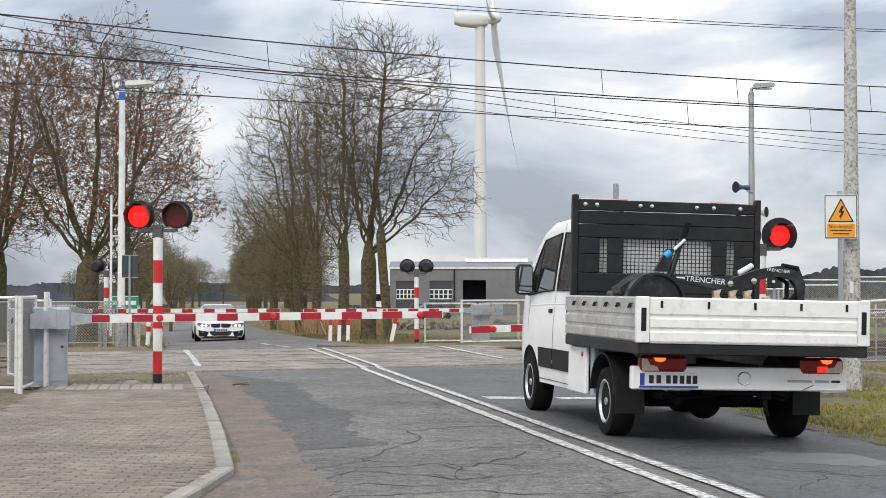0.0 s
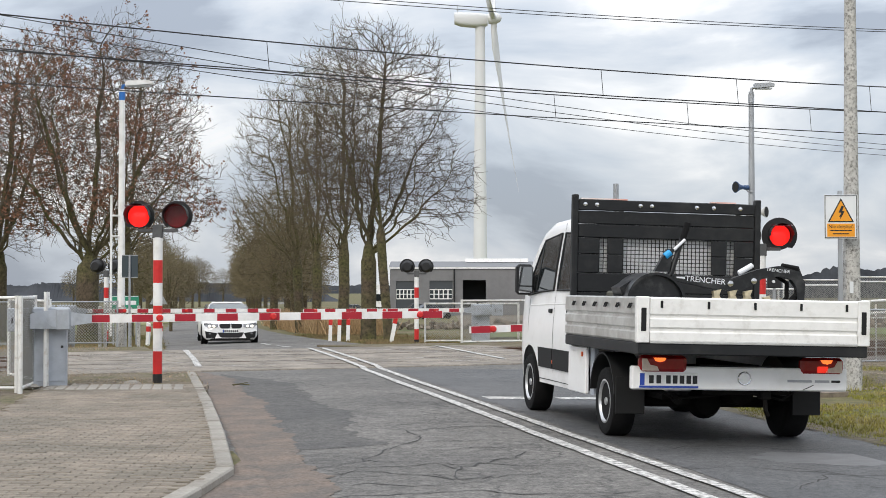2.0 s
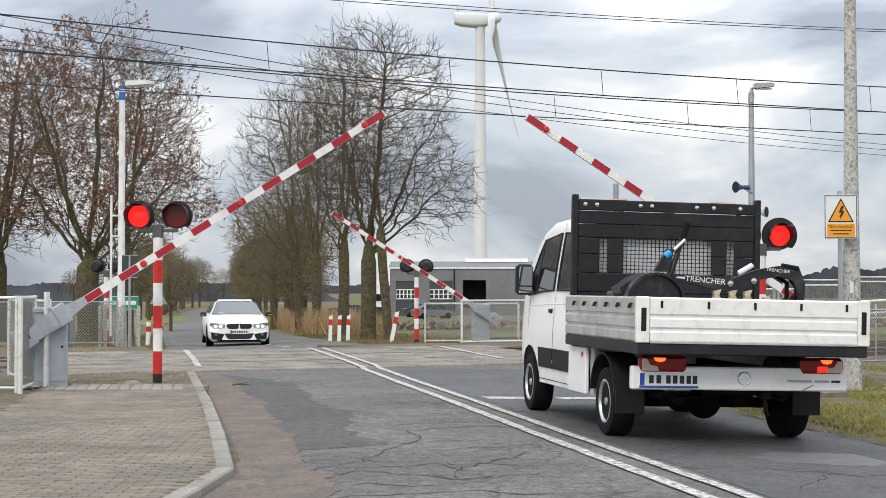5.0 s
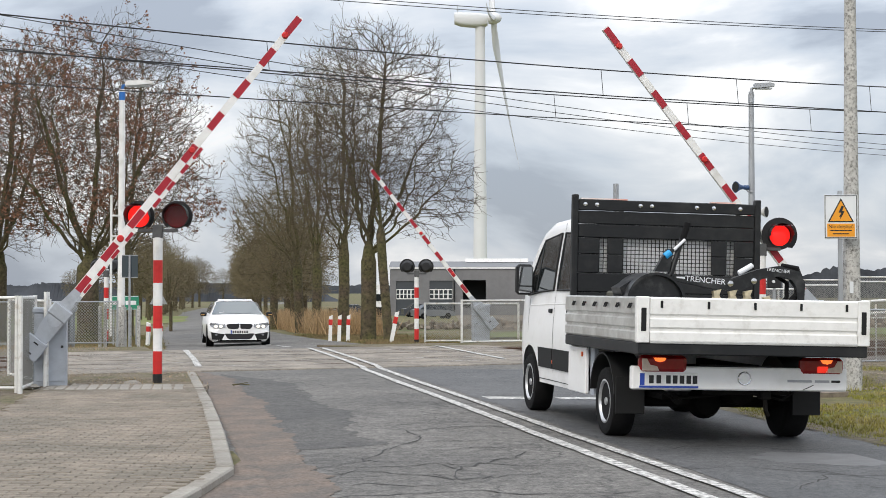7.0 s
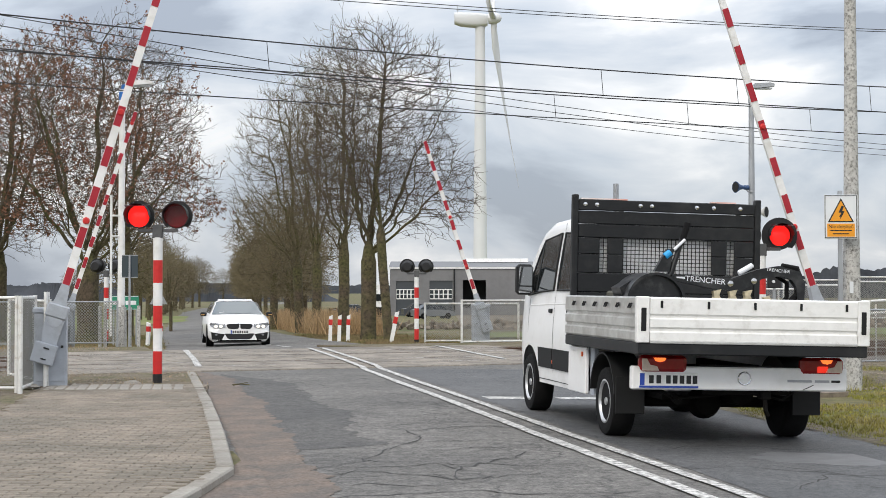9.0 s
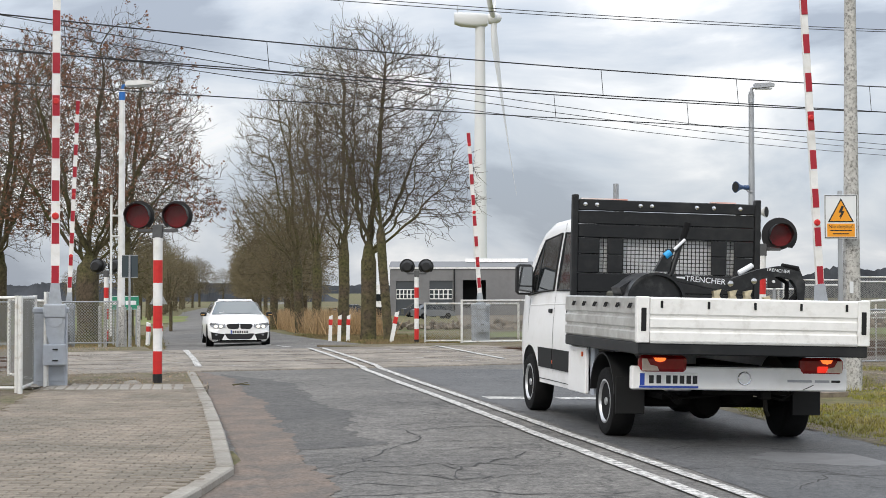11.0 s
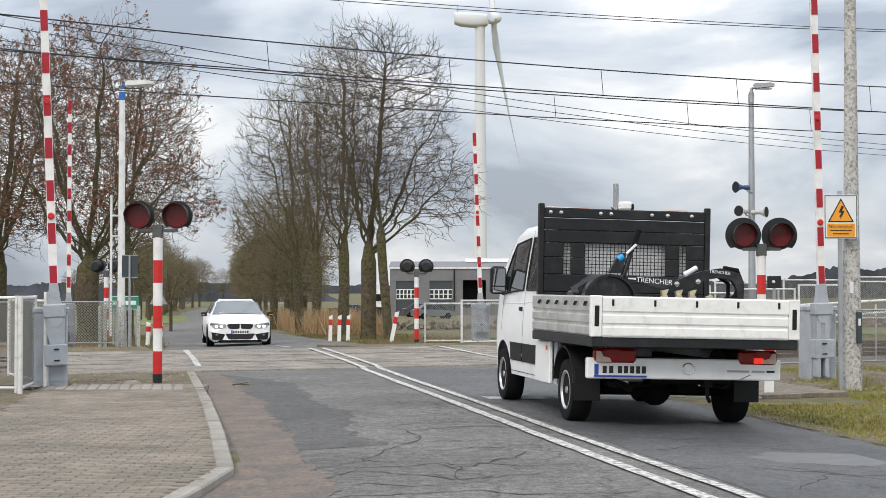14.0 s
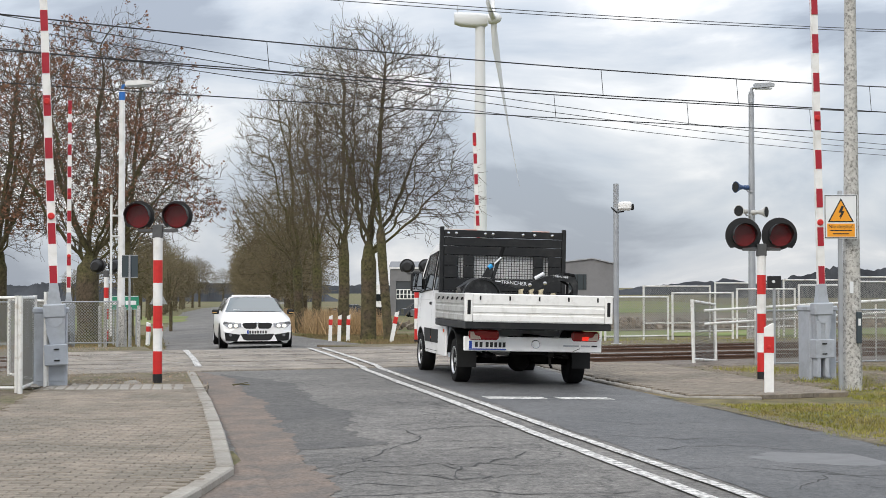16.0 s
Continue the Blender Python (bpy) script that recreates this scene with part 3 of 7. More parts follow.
def signal(x, y, z, facing, height, label, lenses=True, swing=1, board=0.232):
    th = thing("crossing_signal", pose(x, y, z, 0, 0, facing), label, "signal light", "red crossing signals")
    n = 6
    base = 0.14
    post = part("post", MB().tube([(0, 0, 0), (0, 0, base)], 0.072, 16), M_BLACK, th, "black foot of the post")
    seg = (height - 0.32 - base) / n
    for k in range(n):
        part("band", MB().tube([(0, 0, base + k * seg), (0, 0, base + (k + 1) * seg)], 0.070, 16, False), M_RED if k % 2 == 0 else M_WHITE, th)
    part("bracket", MB().cbox(-0.075, 0.075, -0.06, 0.06, height - 0.33, height - 0.13, 0.01).cbox(-0.30, 0.30, -0.03, 0.03, height - 0.24, height - 0.19, 0.008), M_BRACKET, th, "dark grey lamp bracket")
    for s in (-1, 1):
        cx, cz = s * 0.285, height
        head = part("lamp_head", MB().lathe([(0.0, 0.18), (0.12, 0.18), (0.175, 0.11), (0.188, 0.0), (0.182, -0.01)], pose(cx, 0, cz), 28, "y"), M_BLACK, th, smooth=True)
        shield = MB()
        rings = []
        for k in range(33):
            w = 2 * math.pi * k / 32
            cut = 1.0 if math.sin(w) > -0.82 else 0.80
            rings.append([(cx + 0.182 * math.cos(w), -0.008, cz + 0.182 * math.sin(w)), (cx + board * cut * math.cos(w), -0.008, cz + board * cut * math.sin(w)), (cx + board * cut * math.cos(w), 0.006, cz + board * cut * math.sin(w)), (cx + 0.182 * math.cos(w), 0.006, cz + 0.182 * math.sin(w))])
        shield.grid(rings)
        part("backboard", shield, M_BLACK, head)
        hood = []
        for k in range(25):
            w = math.radians(-40 + 260 * k / 24)
            hood.append([(cx + r * math.cos(w), yy, cz + r * math.sin(w)) for r, yy in ((0.183, -0.01), (0.190, -0.26 if 0 < math.degrees(w) < 180 else -0.14), (0.184, -0.26 if 0 < math.degrees(w) < 180 else -0.14), (0.176, -0.01))])
        part("visor", MB().grid(hood), M_BLACK, head, smooth=True)
        if lenses:
            part("lens", MB().lathe([(0.166, -0.012), (0.150, -0.03), (0.11, -0.045), (0.05, -0.052), (0.002, -0.054)], pose(cx, 0, cz), 24, "y"), M_LIT, head, "lit red lens", smooth=True)
            # added flap, no real lamp part: covers the ever-lit lens to imitate blinking
            flap = part("shutter", MB().prism([(0.174 * math.cos(2 * math.pi * k / 28), -0.170 + 0.174 * math.sin(2 * math.pi * k / 28)) for k in range(28)], "y", -0.004, 0.0), M_LENS, head, "dark red flap added to blink the lit lens")
            flap.matrix_basis = pose(cx, -0.060, cz + 0.170)
            blink_flaps.append((flap, cx, cz, s * swing))
    return th


signal(-4.27, 23.7, 0.0, 0, 2.50, "red-white signal post with twin red lamps beside the kerb")
signal(5.01, 24.9, -0.03, 0, 2.28, "red-white signal post with twin red lamps beside brick pavement", swing=-1, board=0.282)
signal(-0.80, 48.0, -0.3, 180, 2.35, "red-white signal post seen from behind beyond the tracks", lenses=False)
signal(-10.0, 47.0, -0.3, 168, 2.35, "red-white signal post seen from behind beside the fence", lenses=False)


# ---- masts, lamps, poles ----
def street_lamp(x, y, z, height, head_dir, label, base_white=True):
    th = thing("street_lamp", pose(x, y, z), label, "street lamp", "crossing lamps")
    part("concrete_base", MB().tube([(0, 0, -0.2), (0, 0, 1.1)], [0.17, 0.15], 12), M_CONC, th)
    part("pole", MB().tube([(0, 0, 1.1), (0, 0, 4.0), (0, 0, height)], [0.11, 0.095, 0.075], 14), M_WHITE if base_white else M_GALV, th)
    part("collar", MB().tube([(0, 0, height - 0.32), (0, 0, height - 0.08)], [0.09, 0.09], 14).tube([(0, 0, height - 0.1), (0.02 * head_dir, 0, height + 0.1), (0.2 * head_dir, 0, height + 0.15)], 0.045, 8), M_LAMPBLUE if base_white else M_GALV, th, "blue sleeve" if base_white else "grey sleeve")
    part("lamp_head", MB().prism([(0.10 * head_dir, height + 0.09), (0.88 * head_dir, height + 0.15), (0.9 * head_dir, height + 0.22), (0.75 * head_dir, height + 0.26), (0.12 * head_dir, height + 0.24)], "y", -0.13, 0.13), M_WHITE if base_white else M_GALV, th, "pale flat lamp housing")
    part("lamp_glass", MB().box(0.18 * head_dir, 0.8 * head_dir, -0.10, 0.10, height + 0.075, height + 0.10), M_GALV, th)
    return th


street_lamp(-9.35, 46.0, -0.25, 7.44, 1, "white street lamp with a blue sleeve beside a fence")
street_lamp(9.08, 46.5, -0.2, 7.38, 0.75, "grey steel street lamp with loudspeakers on its pole", False)

mast = thing("catenary_mast", pose(5.99, 23.2, -0.1), "weathered round concrete catenary mast with warning plate", "mast")
part("shaft", MB().tube([(0, 0, -0.3), (0, 0, 3), (0, 0, 6), (0, 0, 10.5)], [0.15, 0.107, 0.08, 0.055], 20), M_CONC, mast, smooth=True)


# ---- overhead lines ----
def wire_path(f, a, b, n):
    return [f(a + (b - a) * i / n) for i in range(n + 1)]


def overhead(p0, msg_mid, msg_rise, u_mid, contact_z, tilt, drops, r):
    th = thing("overhead_line", pose(0, 0, 0), "dark catenary wires with droppers over the railway", "overhead line", "overhead lines", "structure")
    def msg(u):
        return railway(u, p0, msg_mid + msg_rise * min(abs(u - u_mid), 26) ** 2)
    def con(u):
        return railway(u, p0, contact_z + tilt * max(-20, min(0, u)))
    part("messenger_wire", MB().tube(wire_path(msg, -34, 60, 60), r, 6), M_WIRE, th)
    part("contact_wire", MB().tube(wire_path(con, -34, 60, 30), r * 0.95, 6), M_WIRE, th)
    for u in drops:
        part("dropper", MB().tube([msg(u), con(u + 0.05)], r * 0.55, 5), M_WIRE, th)


overhead(0.0, 5.95, 0.0014, 2.0, 5.42, -0.014, (-24, -17.0, -11.0, -7.2, -3.4, 0.1, 3.5, 7.15, 11, 15), 0.013)
overhead(4.0, 5.92, 0.0012, 4.0, 5.39, -0.012, (-20, -12.5, -7.8, -3.8, 1.2, 4.9, 8.6, 12.5), 0.013)


def span_wire(a, b, sag, r, label):
    a, b = Vector(a), Vector(b)
    pts = []
    for i in range(41):
        f = -0.3 + 1.6 * i / 40
        p = a + (b - a) * f
        p.z -= 4 * sag * f * (1 - f)
        pts.append(p)
    tagged(part("power_line", MB().tube(pts, r, 5), M_WIRE), label, "power line", "high wires", "structure")


for (ya, yb, za, zb) in ((40.7, 78.0, 8.45, 8.45), (42.4, 81.0, 8.45, 8.45), (44.9, 84.5, 8.45, 8.45)):
    span_wire((-0.28 * ya, ya, za), (0.28 * yb, yb, zb), 0.35, 0.013, "thin dark power line crossing the sky")
span_wire((-1.2, 38.7, 8.45), (12.0, 42.9, 8.43), 0.06, 0.010, "thin dark feeder wire above the railway")
span_wire((-1.2, 38.75, 8.37), (12.0, 42.95, 8.38), 0.06, 0.010, "thin dark feeder wire above the railway")

# ---- wind turbine ----
TY = 380.0
turbine = thing("wind_turbine", pose(8.95, TY, -2.6), "white three-bladed wind turbine on a tapered tower", "wind turbine")
HUBZ = 68.1
part("tower", MB().tube([(0, 0, -1), (0, 0, 20), (0, 0, 45), (0, 0, HUBZ - 1.6)], [1.75, 1.6, 1.35, 1.15], 28), M_TURB, turbine, smooth=True)
nac = MB()
rows = []
for x, zc, h, w in ((-6.1, 0.65, 0.9, 1.2), (-6.2, 0.5, 1.35, 1.5), (-4.5, 0.2, 1.65, 1.75), (-1.0, 0.0, 1.75, 1.8), (1.2, 0.0, 1.5, 1.6), (1.8, 0.0, 1.2, 1.3)):
    rows.append([(x, w * math.copysign(abs(math.cos(a)) ** 0.5, math.cos(a)), HUBZ + zc + h * math.copysign(abs(math.sin(a)) ** 0.5, math.sin(a))) for a in [2 * math.pi * k / 20 for k in range(21)]])
nac.grid(rows)
nac.add(rows[0][:20], [tuple(range(20))])
nac.add(rows[-1][:20], [tuple(range(19, -1, -1))])
part("nacelle", nac, M_TURB, turbine, smooth=True)
part("wind_vane", MB().tube([(-5.4, 0, HUBZ + 1.4), (-5.4, 0, HUBZ + 3.6)], 0.07, 6).tube([(-5.8, 0, HUBZ + 2.5), (-5.0, 0, HUBZ + 2.5)], 0.06, 6), M_GALV, turbine)
rotor = new("rotor")
rotor.parent = turbine
ROTOR_BASE = pose(3.2, -0.6, HUBZ + 0.4, 0, -5.0, -6.5)
ROTOR_PHASE = 28.0
rotor.matrix_basis = ROTOR_BASE
part("hub", MB().lathe([(0.1, 2.0), (0.9, 1.6), (1.35, 0.6), (1.4, -0.6), (1.2, -1.3)], None, 20, "x"), M_TURB, rotor, smooth=True)
for k in range(3):
    bm_ = MB()
    rows = []
    for s, chord, thick, tw in ((1.0, 1.5, 1.4, 40), (3.0, 1.8, 1.2, 35), (7.0, 3.3, 0.75, 26), (12, 2.9, 0.5, 18), (20, 2.1, 0.32, 11), (30, 1.35, 0.2, 6), (38, 0.8, 0.11, 3), (43.0, 0.25, 0.05, 1)):
        c, sn = math.cos(radians(tw)), math.sin(radians(tw))
        row = []
        for j in range(13):
            a = 2 * math.pi * j / 12
            px, py = thick / 2 * math.sin(a), chord * (0.5 * math.cos(a) + (0.18 if chord > thick * 1.3 else 0))
            row.append((px * c - py * sn + 0.0009 * s * s, px * sn + py * c, s))
        rows.append(row)
    bm_.grid(rows)
    b = part("blade", bm_, M_TURB, rotor, smooth=True)
    b.matrix_basis = pose(0, 0, 0, 120 * k, 0, 0)

# ---- workshop ----
def workshop():
    Y = 190.0
    z0 = ground_z(2, Y) - 0.1
    th = thing("workshop_building", pose(0, Y, z0), "low grey-clad workshop hall with roller doors", "building")
    X = lambda px: (px - 784) / 2800 * Y
    Z = lambda py: 1.45 + (507 - py) * Y / 2800 - z0
    top = Z(476)
    doors = [(701, 734, 498, 575, 0), (760, 801, 497, 575, 0), (819, 860, 496, 545, 1)]
    x = X(690)
    wall = MB()
    for a, b, t, bt, k in doors:
        wall.box(x, X(a), 0, 0.3, 0, top)
        wall.box(X(a), X(b), 0, 0.3, Z(t), top)
        if Z(bt) > 0.1:
            wall.box(X(a), X(b), 0, 0.3, 0, Z(bt))
        x = X(b)
    wall.box(x, X(1003), 0, 0.3, 0, top)
    wall.box(X(690), X(690) + 0.3, 0.3, 16, 0, top)
    wall.box(X(690), X(1003), 15.7, 16, 0, top)
    part("wall", wall, M_WALLGREY, th)
    part("roof_edge", MB().box(X(690) - 0.15, X(1003), -0.15, 0.35, top, top + 0.18), M_WHITE, th, "pale metal eaves trim")
    part("roof", MB().prism([(0.0, top + 0.18), (8.0, top + 1.0), (16.0, top + 0.18), (16, top), (0, top)], "x", X(690) - 0.15, X(1003)), material("roof_sheet", (0.13, 0.135, 0.145), 0.5, var=0.05, scale=1), th)
    part("skylight", MB().prism([(6.5, top + 0.9), (6.7, top + 1.35), (9.3, top + 1.35), (9.5, top + 0.9)], "x", X(825), X(940)), M_WHITE, th, "white ridge skylight")
    part("downpipe", MB().tube([(X(804), -0.1, 0), (X(804), -0.1, top)], 0.1, 8), M_DARK, th)
    for a, b, t, bt, k in doors:
        if k == 0:
            d = part("roller_door", MB().box(X(a), X(b), 0.12, 0.2, 0, Z(t)), material("door_grey", (0.05, 0.058, 0.066), 0.5), th, "dark sectional door with a window band")
            w = (X(b) - X(a)) / 5
            for i in range(5):
                for j in range(2):
                    za = Z(529) + j * (Z(513) - Z(529)) / 2
                    part("pane", MB().box(X(a) + i * w + 0.07, X(a) + (i + 1) * w - 0.07, 0.09, 0.13, za + 0.05, za + (Z(513) - Z(529)) / 2 - 0.05), M_GLASSDARK, d)
            part("window_band", MB().box(X(a) + 0.03, X(b) - 0.03, 0.1, 0.118, Z(530), Z(512)), M_WHITE, d)
        else:
            # black sheet behind the opening stands in for the hall's shade
            part("dark_interior", MB().box(X(a) - 1, X(b) + 1, 3.0, 3.2, 0, top), M_DARK, th)
    # gabled end bay
    g = MB().prism([(X(985), 0), (X(1083), 0), (X(1083), Z(468)), (X(1046), Z(459)), (X(985), Z(466))], "y", -2.0, 12)
    part("gable_bay", g, M_WALLGREY, th)
    part("gable_trim", MB().prism([(X(983), Z(466)), (X(1046), Z(459)), (X(1085), Z(468)), (X(1085), Z(466)), (X(1046), Z(457)), (X(983), Z(464))], "y", -2.2, 12.1), M_GALV, th)
    part("window", MB().box(X(1004), X(1035), -2.06, -1.98, Z(513), Z(486)), M_GLASSDARK, th, "dark window")
    for i in range(3):
        xx = X(1004) + (X(1035) - X(1004)) * (i + 0.5) / 3
        part("mullion", MB().box(xx - 0.03, xx + 0.03, -2.1, -2.05, Z(513), Z(486)), M_DARK, th)


M_GLASSDARK = material("window_glass", (0.04, 0.05, 0.055), 0.08, spec=0.6)
workshop()

# ---- far woods on the horizon ----
def far_wood(x0, x1, y, base, h, seed, label):
    m = MB()
    rnd = random.Random(seed)
    n = 260
    for layer in range(3):
        yy = y + layer * 12
        rows = []
        for i in range(n + 1):
            x = x0 + (x1 - x0) * i / n
            env = 0.55 + 0.45 * noise.noise((x * 0.006, seed, layer * 0.7))
            hh = h * env * (0.85 + 0.3 * noise.noise((x * 0.06, seed + 3, layer))) + rnd.uniform(-0.05, 0.05) * h
            edge = min(1, (x - x0) / (0.12 * (x1 - x0)), (x1 - x) / (0.12 * (x1 - x0)))
            rows.append([(x, yy, base), (x, yy + 3, base + max(0.3, hh * max(0.15, edge)))])
        m.grid(rows)
        m.grid([[(a[0][0], yy + 9, base), (a[1][0], yy + 3, a[1][2])] for a in rows])
    tagged(part("far_wood", m, M_HAZEWOOD), label, "woodland", kind="stuff")


far_wood(-420, -120, 640, -3, 8, 1, "dark bare woodland along the horizon")
far_wood(60, 560, 760, -3, 13, 2, "dark bare woodland along the horizon")
far_wood(98, 420, 560, -3, 17, 5, "dark bare woodland along the horizon")
far_wood(-120, -28, 420, -3, 9, 11, "dark bare woodland at the end of the avenue")
far_wood(-200, 60, 900, -3, 8, 8, "dark bare woodland along the horizon")

# ---- vehicles ----
VAN_ROWS = [(0.0, 2.5, 15.75), (12.2, 2.5, 15.75), (12.6, 2.495, 15.78), (13.0, 2.47, 15.93), (13.5, 2.39, 16.6), (14.0, 2.25, 17.5), (14.5, 2.04, 18.93), (15.0, 1.75, 20.7), (15.5, 1.42, 22.73), (16.0, 1.08, 24.6)]
CAR_ROWS = [(0.0, -8.38, 58.6), (0.5, -8.0, 56.6), (1.0, -7.64, 54.7), (1.5, -7.31, 53.0), (2.0, -7.04, 51.5), (2.5, -6.8, 50.2), (3.0, -6.6, 49.05), (3.5, -6.42, 48.1), (4.0, -6.28, 47.35), (4.2, -6.23, 47.1), (5.3, -6.06, 46.2), (6.3, -6.03, 46.0), (13.2, -6.03, 46.0), (13.6, -6.02, 45.97), (14.0, -5.98, 45.75), (14.5, -5.82, 45.05), (15.0, -5.55, 43.85), (15.5, -5.2, 42.15), (16.0, -4.82, 40.2)]


def van_pose(x, y):
    return pose(x + 0.065, y + 0.012, road_z(x, y, x - centre_x(y)), 0, 1.3, 10.0)


def car_pose(x, y):
    return pose(x + 0.0027 * y, y, road_z(x, y, x - centre_x(y)) - 0.03, 0, 0, 191.0)


M_CARWHITE = material("white_car_paint", (0.86, 0.86, 0.86), 0.22, var=0.02, scale=3, second=(0.68, 0.67, 0.65), second_scale=1.5, second_amount=0.15)
M_ALU = material("white_dropside_aluminium", (0.84, 0.835, 0.81), 0.42, 0.05, var=0.05, scale=10, second=(0.66, 0.645, 0.61), second_scale=7, second_amount=0.12, bump=0.05, bump_scale=30)
M_BARE = material("bare_aluminium", (0.60, 0.60, 0.58), 0.38, 0.55, var=0.08, scale=12, second=(0.45, 0.44, 0.42), second_scale=4)
M_BOARD = material("black_headboard", (0.012, 0.013, 0.0145), 0.55, var=0.2, scale=9, second=(0.03, 0.03, 0.03), second_scale=3, second_amount=0.25, spec=0.35)
M_RUBBER = material("tyre_rubber", (0.008, 0.008, 0.0085), 0.9, var=0.15, scale=20, bump=0.2, spec=0.2)
M_PLASTIC = material("black_plastic", (0.011, 0.0115, 0.012), 0.65, var=0.1, scale=14, spec=0.3)
M_UNDER = material("dirty_underbody", (0.008, 0.0075, 0.007), 0.9, var=0.3, scale=10, spec=0.15)
M_RIM = material("steel_rim", (0.52, 0.53, 0.54), 0.35, 0.8, var=0.08, scale=20)
M_GLASS = material("tinted_car_glass", (0.016, 0.020, 0.022), 0.06, spec=0.45)
M_MIRROR = material("mirror_glass", (0.7, 0.72, 0.74), 0.05, 1.0)
M_TAILRED = material("tail_lamp_red", (0.26, 0.007, 0.009), 0.15, var=0.1, scale=30)
M_TAILLIT = material("lit_brake_lamp", (0.5, 0.02, 0.01), 0.2, emit=(1.0, 0.03, 0.015), emit_strength=0.8)
M_AMBER = material("lit_amber_lamp", (0.6, 0.2, 0.03), 0.2, emit=(1.0, 0.16, 0.03), emit_strength=1.5)
M_SIDELAMP = material("small_orange_lamp", (0.55, 0.1, 0.03), 0.3)
M_CLEAR = material("clear_lamp", (0.62, 0.5, 0.42), 0.15, var=0.1, scale=30)
M_PLATE = material("plate_white", (0.78, 0.78, 0.76), 0.4, var=0.03, scale=20)
M_PLATEBLUE = material("plate_blue", (0.02, 0.06, 0.35), 0.4)
M_INK = material("black_ink", (0.012, 0.012, 0.013), 0.5)
M_CHROME = material("chrome", (0.7, 0.7, 0.71), 0.12, 1.0)
M_REFLECT = material("pale_red_strip", (0.75, 0.36, 0.30), 0.4, second=(0.8, 0.75, 0.72), second_scale=2)
M_BLUETAPE = material("blue_tape", (0.02, 0.33, 0.7), 0.5)
M_MACHINE = material("black_machine_paint", (0.010, 0.011, 0.013), 0.3, var=0.2, scale=8, second=(0.06, 0.06, 0.06), second_scale=4, second_amount=0.25)
M_TEETH = material("worn_brass_teeth", (0.55, 0.48, 0.33), 0.5, 0.3, var=0.3, scale=12)
M_LETTER = material("white_letters", (0.75, 0.77, 0.8), 0.5)


def words(name, body, size, m, mat, parent, label=""):
    """Built-in font lettering as a thin mesh."""
    cu = bpy.data.curves.new(name, "FONT")
    cu.body, cu.size, cu.extrude, cu.align_x, cu.align_y = body, size, 0.001, "CENTER", "CENTER"
    tmp = bpy.data.objects.new(name, cu)
    scene.collection.objects.link(tmp)
    me = bpy.data.meshes.new_from_object(tmp.evaluated_get(bpy.context.evaluated_depsgraph_get()))
    bpy.data.objects.remove(tmp)
    me.materials.clear()
    ob = part(name, me, mat, parent, label)
    ob.matrix_basis = m
    return ob


def wheel(parent, x, y, r, w, side, spokes=0, dish=0.03):
    """A wheel whose outer face looks to side (-1 left, 1 right)."""
    wh = new("wheel")
    wh.parent = parent
    wh.matrix_basis = pose(x, y, r, 0, 0, 0 if side > 0 else 180)
    h = w / 2
    part("tyre", MB().lathe([(r * 0.62, -h * 0.9), (r * 0.85, -h), (r * 0.96, -h * 0.92), (r, -h * 0.7), (r, h * 0.7), (r * 0.96, h * 0.92), (r * 0.85, h), (r * 0.64, h * 0.92), (r * 0.62, h * 0.75)], None, 36, "x"), M_RUBBER, wh, smooth=True)
    rim = part("rim", MB().lathe([(r * 0.60, -h * 0.7), (r * 0.645, h * 0.93), (r * 0.60, h * 0.95), (r * 0.56, h * 0.80), (r * 0.52, h * 0.45), (r * 0.45, h * 0.40), (r * 0.30, h * 0.60), (r * 0.26, h * 0.72), (r * 0.12, h * 0.74), (r * 0.11, h * 0.85), (0.005, h * 0.85)], None, 32, "x"), M_RIM, wh, smooth=True)
    n = spokes or 10
    for k in range(n):
        a = 2 * math.pi * k / n
        part("rim_hole", MB().lathe([(0.026 if not spokes else 0.05, 0.0), (0.026 if not spokes else 0.05, 0.02), (0.004, 0.021)], pose(h * 0.45, r * 0.42 * math.cos(a), r * 0.42 * math.sin(a)), 10, "x"), M_DARK, rim)
    return wh


def loft(stations):
    """A closed shell through cross-sections, each a list of points from bottom left over the top to bottom right."""
    m = MB().grid(stations)
    n = len(stations[0])
    m.add(stations[0], [tuple(range(n))])
    m.add(stations[-1], [tuple(range(n - 1, -1, -1))])
    return m


van_wheels, car_wheels, added_brake_flaps = [], [], []


